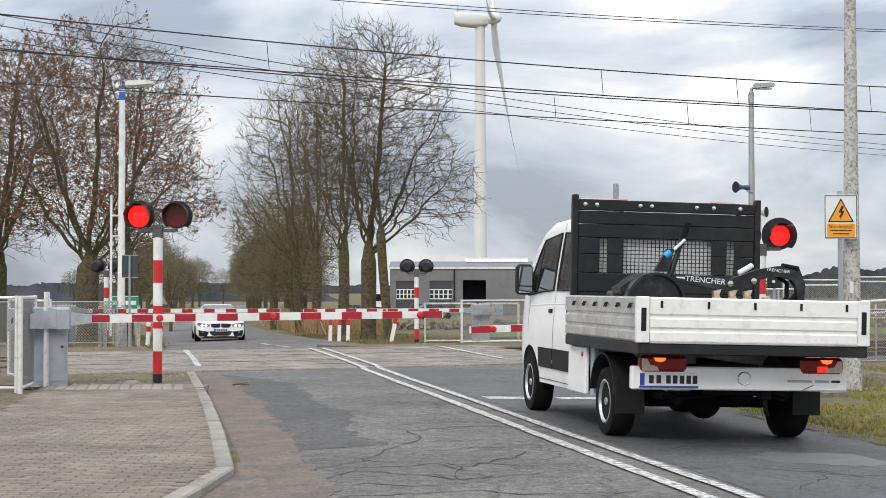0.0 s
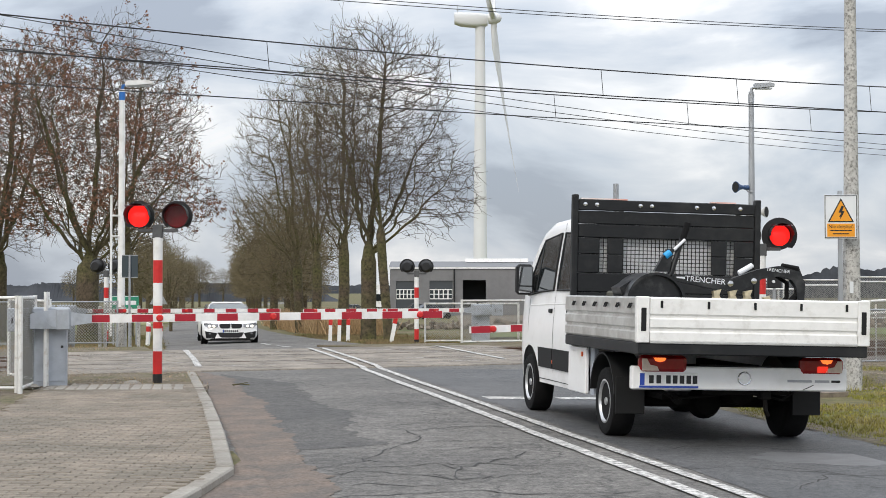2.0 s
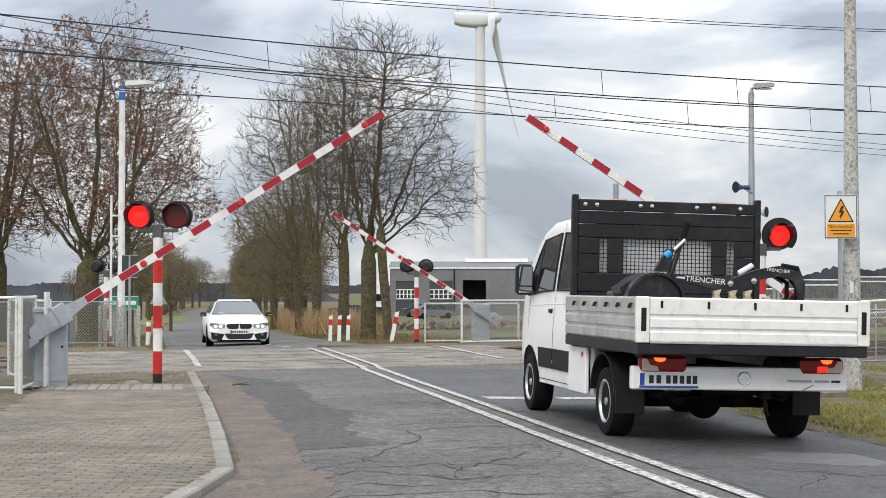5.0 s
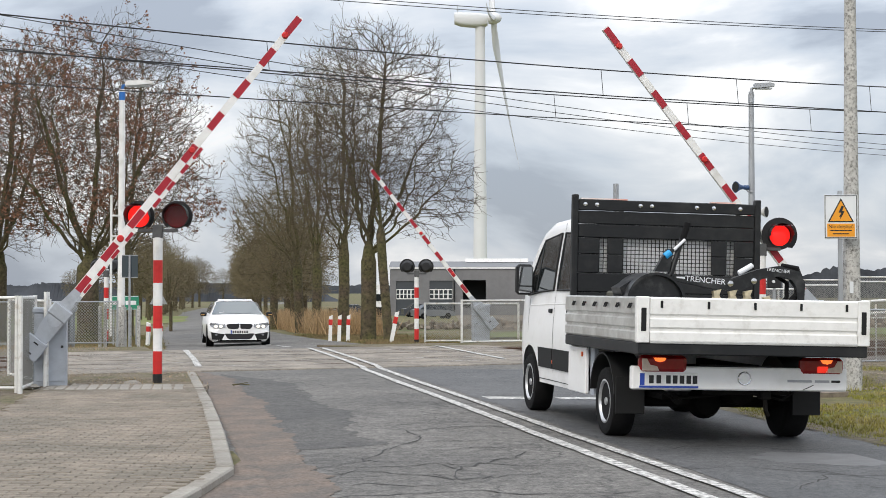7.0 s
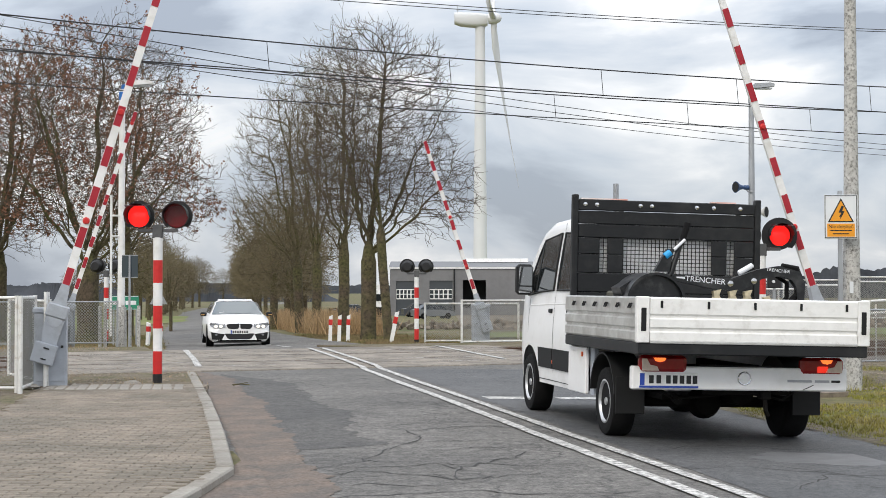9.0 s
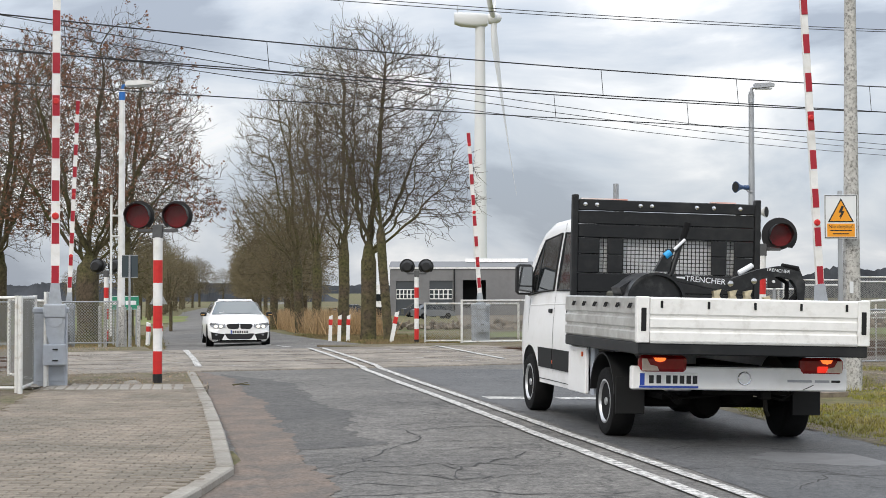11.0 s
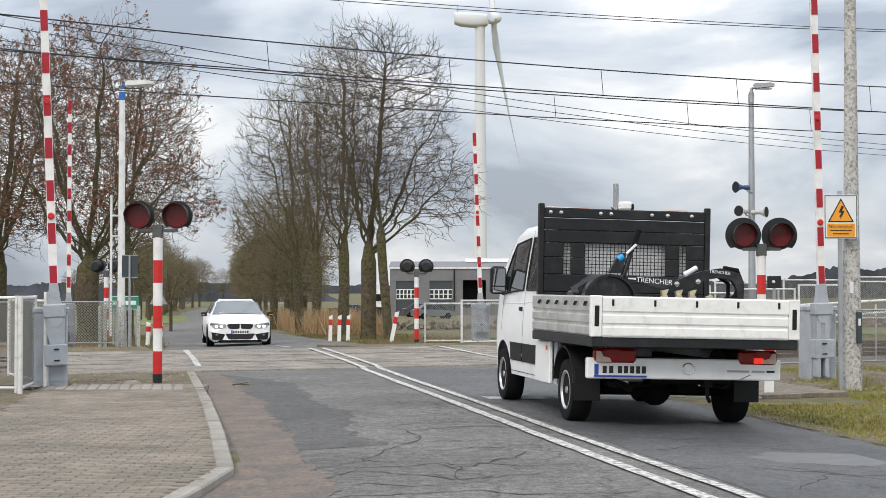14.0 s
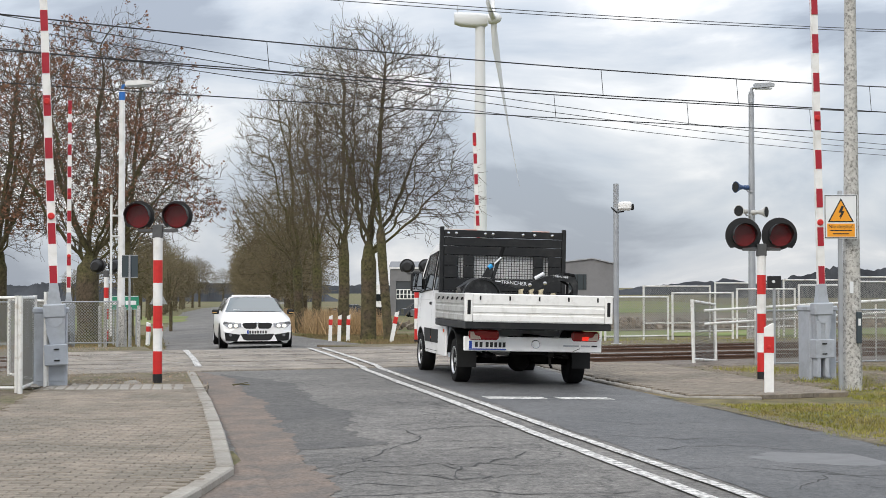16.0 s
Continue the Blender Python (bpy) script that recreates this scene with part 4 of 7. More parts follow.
def build_van():
    v = thing("pickup_truck", van_pose(2.5, 15.75), "white double-cab dropside pickup truck waiting on the asphalt", "truck")
    # cab
    prof = [(1.30, 2.14), (1.36, 2.18), (1.6, 2.22), (2.2, 2.25), (2.8, 2.24), (3.1, 2.17), (3.3, 2.04), (3.6, 1.75), (3.9, 1.46), (4.05, 1.32), (4.2, 1.2), (4.28, 0.95), (4.30, 0.6)]
    def top(y):
        for (a, za), (b, zb) in zip(prof, prof[1:]):
            if y <= b:
                return za + (zb - za) * (y - a) / (b - a)
        return prof[-1][1]
    def wide(z, y=2.0):
        f = 0.955 if y < 3.5 else 0.955 - 0.21 * ((y - 3.5) / 0.8) ** 2
        if z < 1.3:
            return (0.965 + 0.025 * math.sin(min(1, max(0, (z - 0.4) / 0.9)) * math.pi)) * f
        return (0.965 - 0.125 * ((z - 1.3) / 0.9) ** 1.25) * f
    ys = sorted(set([1.30, 1.34, 1.45, 1.6, 2.0, 2.4, 2.7, 3.0, 3.1, 3.2, 3.3, 3.6, 3.75, 3.9, 4.05, 4.2, 4.28, 4.30] + [3.25 + 0.44 * math.cos(math.pi * k / 14) for k in range(15)]))
    st = []
    for y in ys:
        zt = top(y)
        dy = y - 3.25
        zb = 0.36 if abs(dy) >= 0.439 else 0.33 + math.sqrt(max(0, 0.44 ** 2 - dy * dy))
        zb = min(zb, zt - 0.2)
        half = []
        for k in range(9):
            z = zb + (zt - 0.16 - zb) * k / 8
            half.append((wide(z, y), z))
        w = half[-1][0]
        half += [(w - 0.015, zt - 0.09), (w - 0.06, zt - 0.035), (w - 0.16, zt - 0.005), (w * 0.5, zt + 0.02), (0.0, zt + 0.025)]
        st.append([(-a, y, z) for a, z in half] + [(a, y, z) for a, z in reversed(half[:-1])])
    body = part("cab", loft(st), M_CARWHITE, v, "white cab", smooth=35)
    def side_panel(poly, off, th, s):
        """A panel that follows the cab's side; poly in (y, z)."""
        m = MB()
        n = len(poly)
        o = [(s * (wide(z, y) + off), y, z) for y, z in poly]
        i = [(s * (wide(z, y) + off - th), y, z) for y, z in poly]
        f = [tuple(range(n))] + [(k, (k + 1) % n, n + (k + 1) % n, n + k) for k in range(n)]
        return m.add(o + i, f)
    for s in (-1, 1):
        for poly, nm in (([(2.22, 1.42), (2.8, 1.40), (3.42, 1.36), (3.36, 1.55), (3.12, 1.84), (2.95, 2.0), (2.22, 2.06)], "front_window"), ([(1.42, 1.42), (2.05, 1.42), (2.05, 2.06), (1.48, 2.04), (1.42, 1.98)], "rear_window")):
            part(nm, side_panel(poly, 0.012, 0.03, s), M_GLASS, body, "dark side glass")
            frm = MB()
            for (y0, z0), (y1, z1) in zip(poly, poly[1:] + poly[:1]):
                frm.tube([(s * (wide(z0, y0) + 0.010), y0, z0), (s * (wide((z0 + z1) / 2, (y0 + y1) / 2) + 0.010), (y0 + y1) / 2, (z0 + z1) / 2), (s * (wide(z1, y1) + 0.010), y1, z1)], 0.011, 6)
            part("window_seal", frm, M_PLASTIC, body)
        part("window_pillar", side_panel([(3.02, 1.40), (3.07, 1.40), (3.0, 1.97), (2.95, 1.98)], 0.016, 0.02, s), M_PLASTIC, body)
        for ya, yb, zz in ((2.13, 2.14, (0.5, 2.18)), (1.36, 1.37, (0.5, 2.12)), (3.34, 3.35, (0.9, 1.35))):
            poly = [(ya, zz[0] + (zz[1] - zz[0]) * k / 8) for k in range(9)] + [(yb, zz[1] - (zz[1] - zz[0]) * k / 8) for k in range(9)]
            m = MB()
            for k in range(8):
                z0, z1 = zz[0] + (zz[1] - zz[0]) * k / 8, zz[0] + (zz[1] - zz[0]) * (k + 1) / 8
                m.add([(s * (wide(z, y) + 0.002), y, z) for y, z in ((ya, z0), (yb, z0), (yb, z1), (ya, z1))], [(0, 1, 2, 3)])
            part("door_seam", m, M_DARK, body)
        part("sill_seam", MB().add([(s * (wide(0.5) + 0.002), y, z) for y, z in ((1.32, 0.405), (2.8, 0.405), (2.8, 0.413), (1.32, 0.413))], [(0, 1, 2, 3)]), M_DARK, body)
        part("waist_crease", MB().tube([(s * (wide(1.28) - 0.002), 1.32, 1.28), (s * (wide(1.24) - 0.002), 3.3, 1.24)], 0.008, 6), M_CARWHITE, body)
        for ya, yb in ((1.32, 2.11), (2.16, 2.79)):
            part("rubbing_strip", side_panel([(ya, 0.54), (yb, 0.54), (yb, 0.765), (ya, 0.765)], 0.012, 0.02, s), M_PLASTIC, body, "dark grey door moulding")
        for hy in (1.47, 2.28):
            part("door_handle", MB().cbox(s * (wide(1.2)) - 0.02, s * (wide(1.2)) + 0.03, hy - 0.06, hy + 0.07, 1.16, 1.21, 0.01), M_PLASTIC, body, "black door handle")
        part("side_marker", MB().cbox(s * wide(0.7) - 0.01, s * wide(0.7) + 0.02, 2.128, 2.145, 0.60, 0.64, 0.003), M_SIDELAMP, body)
        # mirror on its arm
        mir = part("mirror_housing", MB().cbox(0.94 if s > 0 else -1.13, 1.13 if s > 0 else -0.94, 3.12, 3.26, 1.36, 1.72, 0.035), M_PLASTIC, v, "tall black door mirror")
        part("mirror_arm", MB().cbox(min(s * 0.88, s * 1.03), max(s * 0.88, s * 1.03), 3.16, 3.24, 1.42, 1.60, 0.02), M_PLASTIC, mir)
        a, b = sorted((s * 0.96, s * 1.11))
        part("mirror_pane", MB().box(a, b, 3.112, 3.121, 1.47, 1.69), M_MIRROR, mir)
        part("lower_pane", MB().box(a, b, 3.112, 3.121, 1.385, 1.455), M_MIRROR, mir)
    # near-white base colour stands in for daylight reflected in this pane
    part("rear_window", MB().box(-0.62, 0.62, 1.285, 1.299, 1.45, 2.04), material("pale_painted_rear_screen", (0.82, 0.83, 0.84), 0.12, spec=0.8), body, "rear window with reflected daylight painted as pale colour")
    part("windscreen", MB().add([(-0.78, 3.42, 2.02), (0.78, 3.42, 2.02), (0.86, 3.93, 1.48), (-0.86, 3.93, 1.48)], [(0, 1, 2, 3)]), M_GLASS, body)
    # wheel housings hide the inside of the arches
    part("wheel_housing", MB().box(-0.70, 0.70, 2.7, 3.8, 0.4, 0.95), M_UNDER, body)
    # chassis
    ch = part("chassis", MB().box(-0.45, -0.36, -0.97, 3.2, 0.55, 0.72).box(0.36, 0.45, -0.97, 3.2, 0.55, 0.72).box(-0.45, 0.45, -0.9, -0.8, 0.58, 0.68).box(-0.45, 0.45, 0.6, 0.7, 0.58, 0.68), M_UNDER, v, "dirty black chassis frame")
    part("axle", MB().tube([(-0.8, 0, 0.34), (0.8, 0, 0.34)], 0.055, 12), M_UNDER, ch)
    part("differential", MB().lathe([(0.02, -0.17), (0.12, -0.14), (0.17, 0.0), (0.12, 0.14), (0.02, 0.2)], pose(0.02, 0, 0.34), 20, "y"), M_UNDER, ch, smooth=True)
    part("exhaust", MB().tube([(-0.5, -0.85, 0.40), (-0.45, -0.5, 0.42), (-0.3, 1.0, 0.42)], 0.035, 10), M_UNDER, ch)
    part("fuel_tank", MB().cbox(-0.9, -0.5, 0.75, 1.6, 0.38, 0.62, 0.03), M_UNDER, ch)
    part("tow_hook", MB().cbox(0.22, 0.31, -1.0, -0.87, 0.43, 0.56, 0.01).tube([(0.26, -0.97, 0.45), (0.26, -0.99, 0.33), (0.29, -0.97, 0.28)], 0.02, 8).cbox(-0.3, 0.5, -0.96, -0.9, 0.47, 0.53, 0.01), M_UNDER, ch)
    part("silencer", MB().tube([(0.25, -0.4, 0.44), (0.25, 0.6, 0.44)], 0.11, 14), M_UNDER, ch)
    for a in (-0.6, 0.52):
        part("spring", MB().box(a, a + 0.08, -0.7, 0.7, 0.40, 0.45), M_UNDER, ch)
    part("cable", MB().tube([(-0.7, -0.88, 0.52), (-0.55, -0.86, 0.42), (-0.2, -0.84, 0.45), (0.15, -0.86, 0.50), (0.45, -0.88, 0.42), (0.6, -0.8, 0.5)], 0.012, 6), M_UNDER, ch)
    for s in (-1, 1):
        van_wheels.append((wheel(v, s * 0.835, 0.0, 0.335, 0.225, s), s * 0.835, 0.0, s))
        van_wheels.append((wheel(v, s * 0.835, 3.25, 0.335, 0.225, s), s * 0.835, 3.25, s))
        arch = []
        for k in range(15):
            w = math.radians(8 + 164 * k / 14)
            arch.append([(s * xx, 0.43 * math.cos(w), 0.37 + 0.43 * math.sin(w)) for xx in (0.70, 0.97, 0.97, 0.70)])
            arch[-1][2] = (s * 0.97, 0.45 * math.cos(w), 0.37 + 0.45 * math.sin(w))
            arch[-1][3] = (s * 0.70, 0.45 * math.cos(w), 0.37 + 0.45 * math.sin(w))
        part("mudguard", MB().grid(arch), M_PLASTIC, v, smooth=True)
        part("mudflap", MB().cbox(min(s * 0.70, s * 0.97), max(s * 0.70, s * 0.97), -0.50, -0.485, 0.25, 0.60, 0.004), M_PLASTIC, v, "black rubber mudflap")
        part("side_skirt", MB().cbox(min(s * 0.93, s * 0.97), max(s * 0.93, s * 0.97), 0.62, 1.31, 0.36, 0.84, 0.01), M_CARWHITE, v, "white skirt panel")
        part("skirt_stay", MB().box(min(s * 0.88, s * 0.92), max(s * 0.88, s * 0.92), 0.47, 0.62, 0.36, 0.85), M_CAB, v)
        part("side_lamp", MB().cbox(min(s * 0.955, s * 0.985), max(s * 0.955, s * 0.985), 0.72, 0.75, 0.74, 0.79, 0.004), M_SIDELAMP, v)
    # load bed
    bed = part("load_bed", MB().cbox(-1.03, 1.03, -1.40, 1.22, 0.85, 0.955, 0.01), M_BOARD, v, "black load bed frame")
    ribs = [(0.0, 0.0), (0.018, 0.02), (0.018, 0.09), (0.0, 0.105), (0.0, 0.125), (0.018, 0.14), (0.018, 0.21), (0.0, 0.225), (0.0, 0.245), (0.018, 0.26), (0.018, 0.395), (0.0, 0.41), (-0.02, 0.41), (-0.02, 0.0)]
    part("tailboard", MB().prism([(-1.385 - a, 0.958 + b) for a, b in ribs], "x", -0.93, 0.93), M_ALU, bed, "ribbed white tailboard")
    for s in (-1, 1):
        part("side_board", MB().prism([(s * (1.02 + a), 0.958 + b) for a, b in ribs], "y", -1.33, 1.2), M_BARE if s < 0 else M_ALU, bed, "ribbed pale aluminium side board")
        post = part("corner_post", MB().cbox(min(s * 0.935, s * 1.045), max(s * 0.935, s * 1.045), -1.41, -1.335, 0.955, 1.372, 0.008), M_ALU, bed)
        part("latch", MB().cbox(min(s * 0.965, s * 1.01), max(s * 0.965, s * 1.01), -1.416, -1.40, 1.06, 1.27, 0.004), M_PLASTIC, post, "black latch slot")
        for k in range(6):
            yy = -1.2 + k * 0.4
            part("lashing_hook", MB().tube([(s * 1.045, yy - 0.03, 1.31), (s * 1.06, yy - 0.03, 1.27), (s * 1.06, yy + 0.03, 1.27), (s * 1.045, yy + 0.03, 1.31)], 0.008, 6), M_PLASTIC, bed)
    for k in range(5):
        xx = -0.83 + k * 0.415
        part("tailboard_slot", MB().cbox(xx - 0.011, xx + 0.011, -1.412, -1.402, 1.27, 1.335, 0.003), M_PLASTIC, bed)
    part("scuffed_edge", MB().cbox(-0.93, 0.93, -1.412, -1.385, 0.95, 0.975, 0.004), M_BARE, bed, "scuffed tailboard edge")
    # headboard
    hb = part("headboard", MB().cbox(-0.985, 0.985, 0.985, 1.045, 0.955, 0.985, 0.008), M_BOARD, v, "black slatted headboard behind the cab")
    for a in (-0.985, 0.925):
        part("upright", MB().cbox(a, a + 0.06, 0.98, 1.06, 0.956, 2.44, 0.008), M_BOARD, hb)
    zs = [0.95, 1.2, 1.405, 1.61, 1.81, 1.985, 2.13, 2.27]
    holes = [(-0.70, -0.615), (-0.455, 0.475), (0.63, 0.715)]
    for z0, z1 in zip(zs, zs[1:]):
        cut = z0 > 1.55 and z1 < 2.05
        xs = [-0.925]
        for a, b in (holes if cut else []):
            xs += [a, b]
        xs.append(0.925)
        for a, b in zip(xs[::2], xs[1::2]):
            part("plank", MB().cbox(a, b, 1.0, 1.03, z0 + 0.001, z1 - 0.001, 0.009), M_BOARD, hb)
    part("top_beam", MB().cbox(-0.925, 0.925, 0.985, 1.045, 2.275, 2.39, 0.01), M_BOARD, hb)
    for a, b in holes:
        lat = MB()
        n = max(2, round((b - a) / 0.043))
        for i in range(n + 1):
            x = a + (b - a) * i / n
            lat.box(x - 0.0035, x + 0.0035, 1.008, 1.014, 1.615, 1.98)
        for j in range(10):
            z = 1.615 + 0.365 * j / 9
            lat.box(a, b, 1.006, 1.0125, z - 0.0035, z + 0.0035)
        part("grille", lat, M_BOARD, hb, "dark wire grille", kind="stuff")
    for a, b in ((-0.9, -0.42), (0.45, 0.72)):
        part("reflective_strip", MB().box(a, b, 0.99, 1.03, 2.391, 2.405), M_REFLECT, hb, "faded red-white strip")
    for x in (-0.86, -0.74, -0.29, -0.17, 0.30, 0.48, 0.76):
        part("bolt", MB().lathe([(0.026, 0.0), (0.022, -0.012), (0.004, -0.016)], pose(x, 0.985, 2.335), 12, "y"), M_CHROME, hb)
    hb.matrix_basis = pose(0, 0.2, 0)
    # rear bumper with lamps and plate
    bp = part("rear_bumper", MB().cbox(-0.965, 0.965, -1.40, -1.31, 0.535, 0.75, 0.012), M_CARWHITE, v, "white rear bumper beam")
    for s, a, b in ((-1, -0.905, -0.485), (1, 0.535, 0.925)):
        lamp = part("tail_lamp", MB().cbox(a, b, -1.425, -1.33, 0.695, 0.85, 0.03), M_TAILRED, bp, "red tail lamp with lit brake light")
        mid = (a + b) / 2
        part("amber_lens", MB().prism([(mid - 0.055 + 0.035 * s, 0.83), (mid - 0.04 + 0.035 * s, 0.80), (mid + 0.035 * s, 0.79), (mid + 0.04 + 0.035 * s, 0.80), (mid + 0.055 + 0.035 * s, 0.83)], "y", -1.431, -1.42), M_AMBER, lamp)
        # made-up flap over the glowing lens, imitates the brake light going out
        flap = part("brake_shutter", MB().cbox(-0.07, 0.07, -0.003, 0.0, -0.052, 0.0, 0.001), M_TAILRED, lamp, "dark red flap added to hide the lit brake light")
        flap.matrix_basis = pose(mid + 0.035 * s, -1.434, 0.835, -86, 0, 0)
        added_brake_flaps.append((flap, mid + 0.035 * s))
        if s > 0:
            part("brake_lens", MB().cbox(mid - 0.07 + 0.02 * s, mid + 0.03 + 0.02 * s, -1.43, -1.42, 0.71, 0.77, 0.005), M_TAILLIT, lamp)
        o = a if s < 0 else b
        part("reverse_lens", MB().prism([(o - s * 0.02, 0.71), (o - s * 0.17, 0.71), (o - s * 0.15, 0.75), (o - s * 0.09, 0.765), (o - s * 0.06, 0.82), (o - s * 0.02, 0.82)], "y", -1.43, -1.42), M_CLEAR, lamp, "clear lens")
    pl = part("number_plate", MB().cbox(-0.905, -0.385, -1.415, -1.40, 0.555, 0.69, 0.004), M_PLATE, bp, "white number plate")
    part("plate_band", MB().box(-0.90, -0.86, -1.4185, -1.4155, 0.575, 0.685), M_PLATEBLUE, pl)
    part("plate_holder", MB().box(-0.905, -0.385, -1.419, -1.4155, 0.553, 0.572), M_PLATEBLUE, pl)
    for k, xx in enumerate((-0.80, -0.735, -0.65, -0.59, -0.53, -0.47, -0.415)):
        part("plate_bar", MB().box(xx - 0.02, xx + 0.02, -1.4185, -1.4155, 0.593, 0.668), M_INK, pl)
    badge = MB()
    badge.tube([(0.03 + 0.056 * math.cos(2 * math.pi * i / 24), -1.408, 0.648 + 0.056 * math.sin(2 * math.pi * i / 24)) for i in range(25)], 0.007, 6, False)
    part("round_badge", badge, M_CHROME, bp, "round chrome badge")
    part("badge_disc", MB().lathe([(0.05, -0.0), (0.02, -0.008), (0.003, -0.01)], pose(0.03, -1.401, 0.648), 20, "y"), M_CARWHITE, bp)
    part("badge_bar", MB().box(0.42, 0.64, -1.406, -1.4, 0.618, 0.640), M_GALV, bp)
    part("badge_bar", MB().box(0.67, 0.80, -1.406, -1.4, 0.618, 0.640), M_GALV, bp)
    part("badge_bar", MB().box(0.82, 0.90, -1.406, -1.4, 0.618, 0.640), M_INK, bp)
    part("scratch", MB().add([(0.55, -1.4025, 0.545), (0.565, -1.4025, 0.545), (0.66, -1.4025, 0.59), (0.65, -1.4025, 0.595)], [(0, 1, 2, 3)]), M_INK, bp)
    part("step_pad", MB().cbox(-0.35, 0.3, -1.36, -1.31, 0.75, 0.765, 0.004), M_PLASTIC, bp)
    bp.matrix_basis = pose(0.0, 0.33, -0.018) @ Matrix.Diagonal((1.02, 1, 1, 1))
    # machine on the load bed
    tr = part("trencher_machine", MB().cbox(-0.35, 1.2, -0.55, 0.2, 0.866, 1.15, 0.03), M_MACHINE, v, "black trenching machine lashed on the bed")
    hood = []
    for k in range(17):
        w = math.pi * k / 16
        hood.append([(-0.28 + r * math.cos(w), yy, 1.24 + r * math.sin(w)) for r, yy in ((0.245, -0.75), (0.27, -0.75), (0.27, -0.25), (0.245, -0.25))])
    part("drum_guard", MB().grid(hood), M_MACHINE, tr, "round black chain guard", smooth=True)
    part("drum_plate", MB().prism([(-0.28 + 0.245 * math.cos(math.pi * k / 16), 1.24 + 0.245 * math.sin(math.pi * k / 16)) for k in range(17)] + [(-0.525, 1.0), (-0.035, 1.0)], "y", -0.70, -0.68), M_MACHINE, tr)
    part("guard_flap", MB().prism([(-0.58, 1.36), (-0.46, 1.44), (-0.28, 1.51), (-0.28, 1.47), (-0.46, 1.30), (-0.54, 1.25)], "y", -0.6, -0.3), M_MACHINE, tr)
    part("engine", MB().cbox(-0.52, -0.28, -0.35, 0.1, 0.9, 1.33, 0.02).tube([(-0.40, -0.2, 1.3), (-0.38, -0.2, 1.46)], 0.03, 10).cbox(-0.5, -0.42, -0.3, -0.1, 1.32, 1.38, 0.01).tube([(-0.34, -0.3, 1.3), (-0.30, -0.3, 1.4), (-0.26, -0.3, 1.38)], 0.02, 8), material("oily_metal", (0.09, 0.085, 0.06), 0.5, 0.5, var=0.3, scale=12), tr, "oily metal engine")
    part("lever", MB().tube([(-0.13, -0.62, 1.46), (-0.08, -0.62, 1.62), (-0.02, -0.62, 1.82), (0.02, -0.62, 1.94)], [0.03, 0.026, 0.024, 0.022], 10), M_MACHINE, tr, "black control lever")
    part("grip", MB().tube([(-0.02, -0.62, 1.80), (0.035, -0.62, 1.99)], 0.029, 12), M_RUBBER, tr)
    part("bracket", MB().prism([(-0.28, 1.52), (-0.14, 1.52), (-0.10, 1.74), (-0.16, 1.74)], "y", -0.66, -0.6), M_MACHINE, tr)
    part("tape", MB().tube([(-0.185, -0.66, 1.665), (-0.135, -0.66, 1.705)], 0.032, 10), M_BLUETAPE, tr, "blue tape wrap")
    part("rod", MB().tube([(-0.1, -0.66, 1.73), (0.0, -0.66, 1.83)], 0.014, 8), M_LETTER, tr)
    beam = part("digging_arm", MB().prism([(-0.12, 1.50), (0.42, 1.47), (0.66, 1.56), (0.86, 1.60), (1.06, 1.55), (1.11, 1.43), (1.10, 1.20), (1.05, 1.20), (1.03, 1.40), (0.98, 1.47), (0.86, 1.50), (0.70, 1.47), (0.52, 1.36), (0.28, 1.36), (-0.12, 1.44)], "y", -0.74, -0.66), M_MACHINE, tr, "black digging arm with white lettering")
    part("hose", MB().tube([(0.9, -0.7, 1.60), (1.04, -0.7, 1.58), (1.09, -0.7, 1.45), (1.04, -0.7, 1.32), (0.92, -0.7, 1.20)], 0.03, 8).tube([(0.86, -0.62, 1.52), (0.98, -0.62, 1.44), (0.98, -0.62, 1.3), (0.9, -0.62, 1.2)], 0.022, 8), M_RUBBER, tr)
    words("lettering", "TRENCHER", 0.075, pose(0.17, -0.7415, 1.445, 90, 4, 0), M_LETTER, beam, "white lettering")
    words("lettering", "TRENCHER", 0.045, pose(0.85, -0.7415, 1.555, 90, 5, 0), M_LETTER, beam, "white lettering")
    part("arm_stripe", MB().prism([(-0.1, 1.475), (-0.02, 1.475), (-0.02, 1.455), (-0.1, 1.462)], "y", -0.7425, -0.741), M_LETTER, beam)
    for px, pz in ((0.40, 1.42), (0.62, 1.45)):
        part("pin", MB().lathe([(0.03, 0), (0.028, -0.012), (0.004, -0.014)], pose(px, -0.742, pz), 12, "y"), M_CHROME, beam)
    part("grab_handle", MB().tube([(0.47, -0.76, 1.52), (0.60, -0.76, 1.60)], 0.026, 10), M_LETTER, beam, "pale handle")
    for x in (0.27, 0.42, 0.56, 0.74):
        part("digging_tooth", MB().prism([(x - 0.03, 1.345 - (0.05 if x > 0.7 else 0)), (x + 0.045, 1.365 - (0.05 if x > 0.7 else 0)), (x + 0.025, 1.31), (x + 0.045, 1.27), (x + 0.0, 1.235), (x - 0.045, 1.25), (x - 0.02, 1.29)], "y", -0.76, -0.70), M_TEETH, tr, "worn brassy tooth")
    tr.matrix_basis = pose(-0.40, 0, 0.09)
    v.scale = (1.065, 1, 1)
    return v


van = build_van()


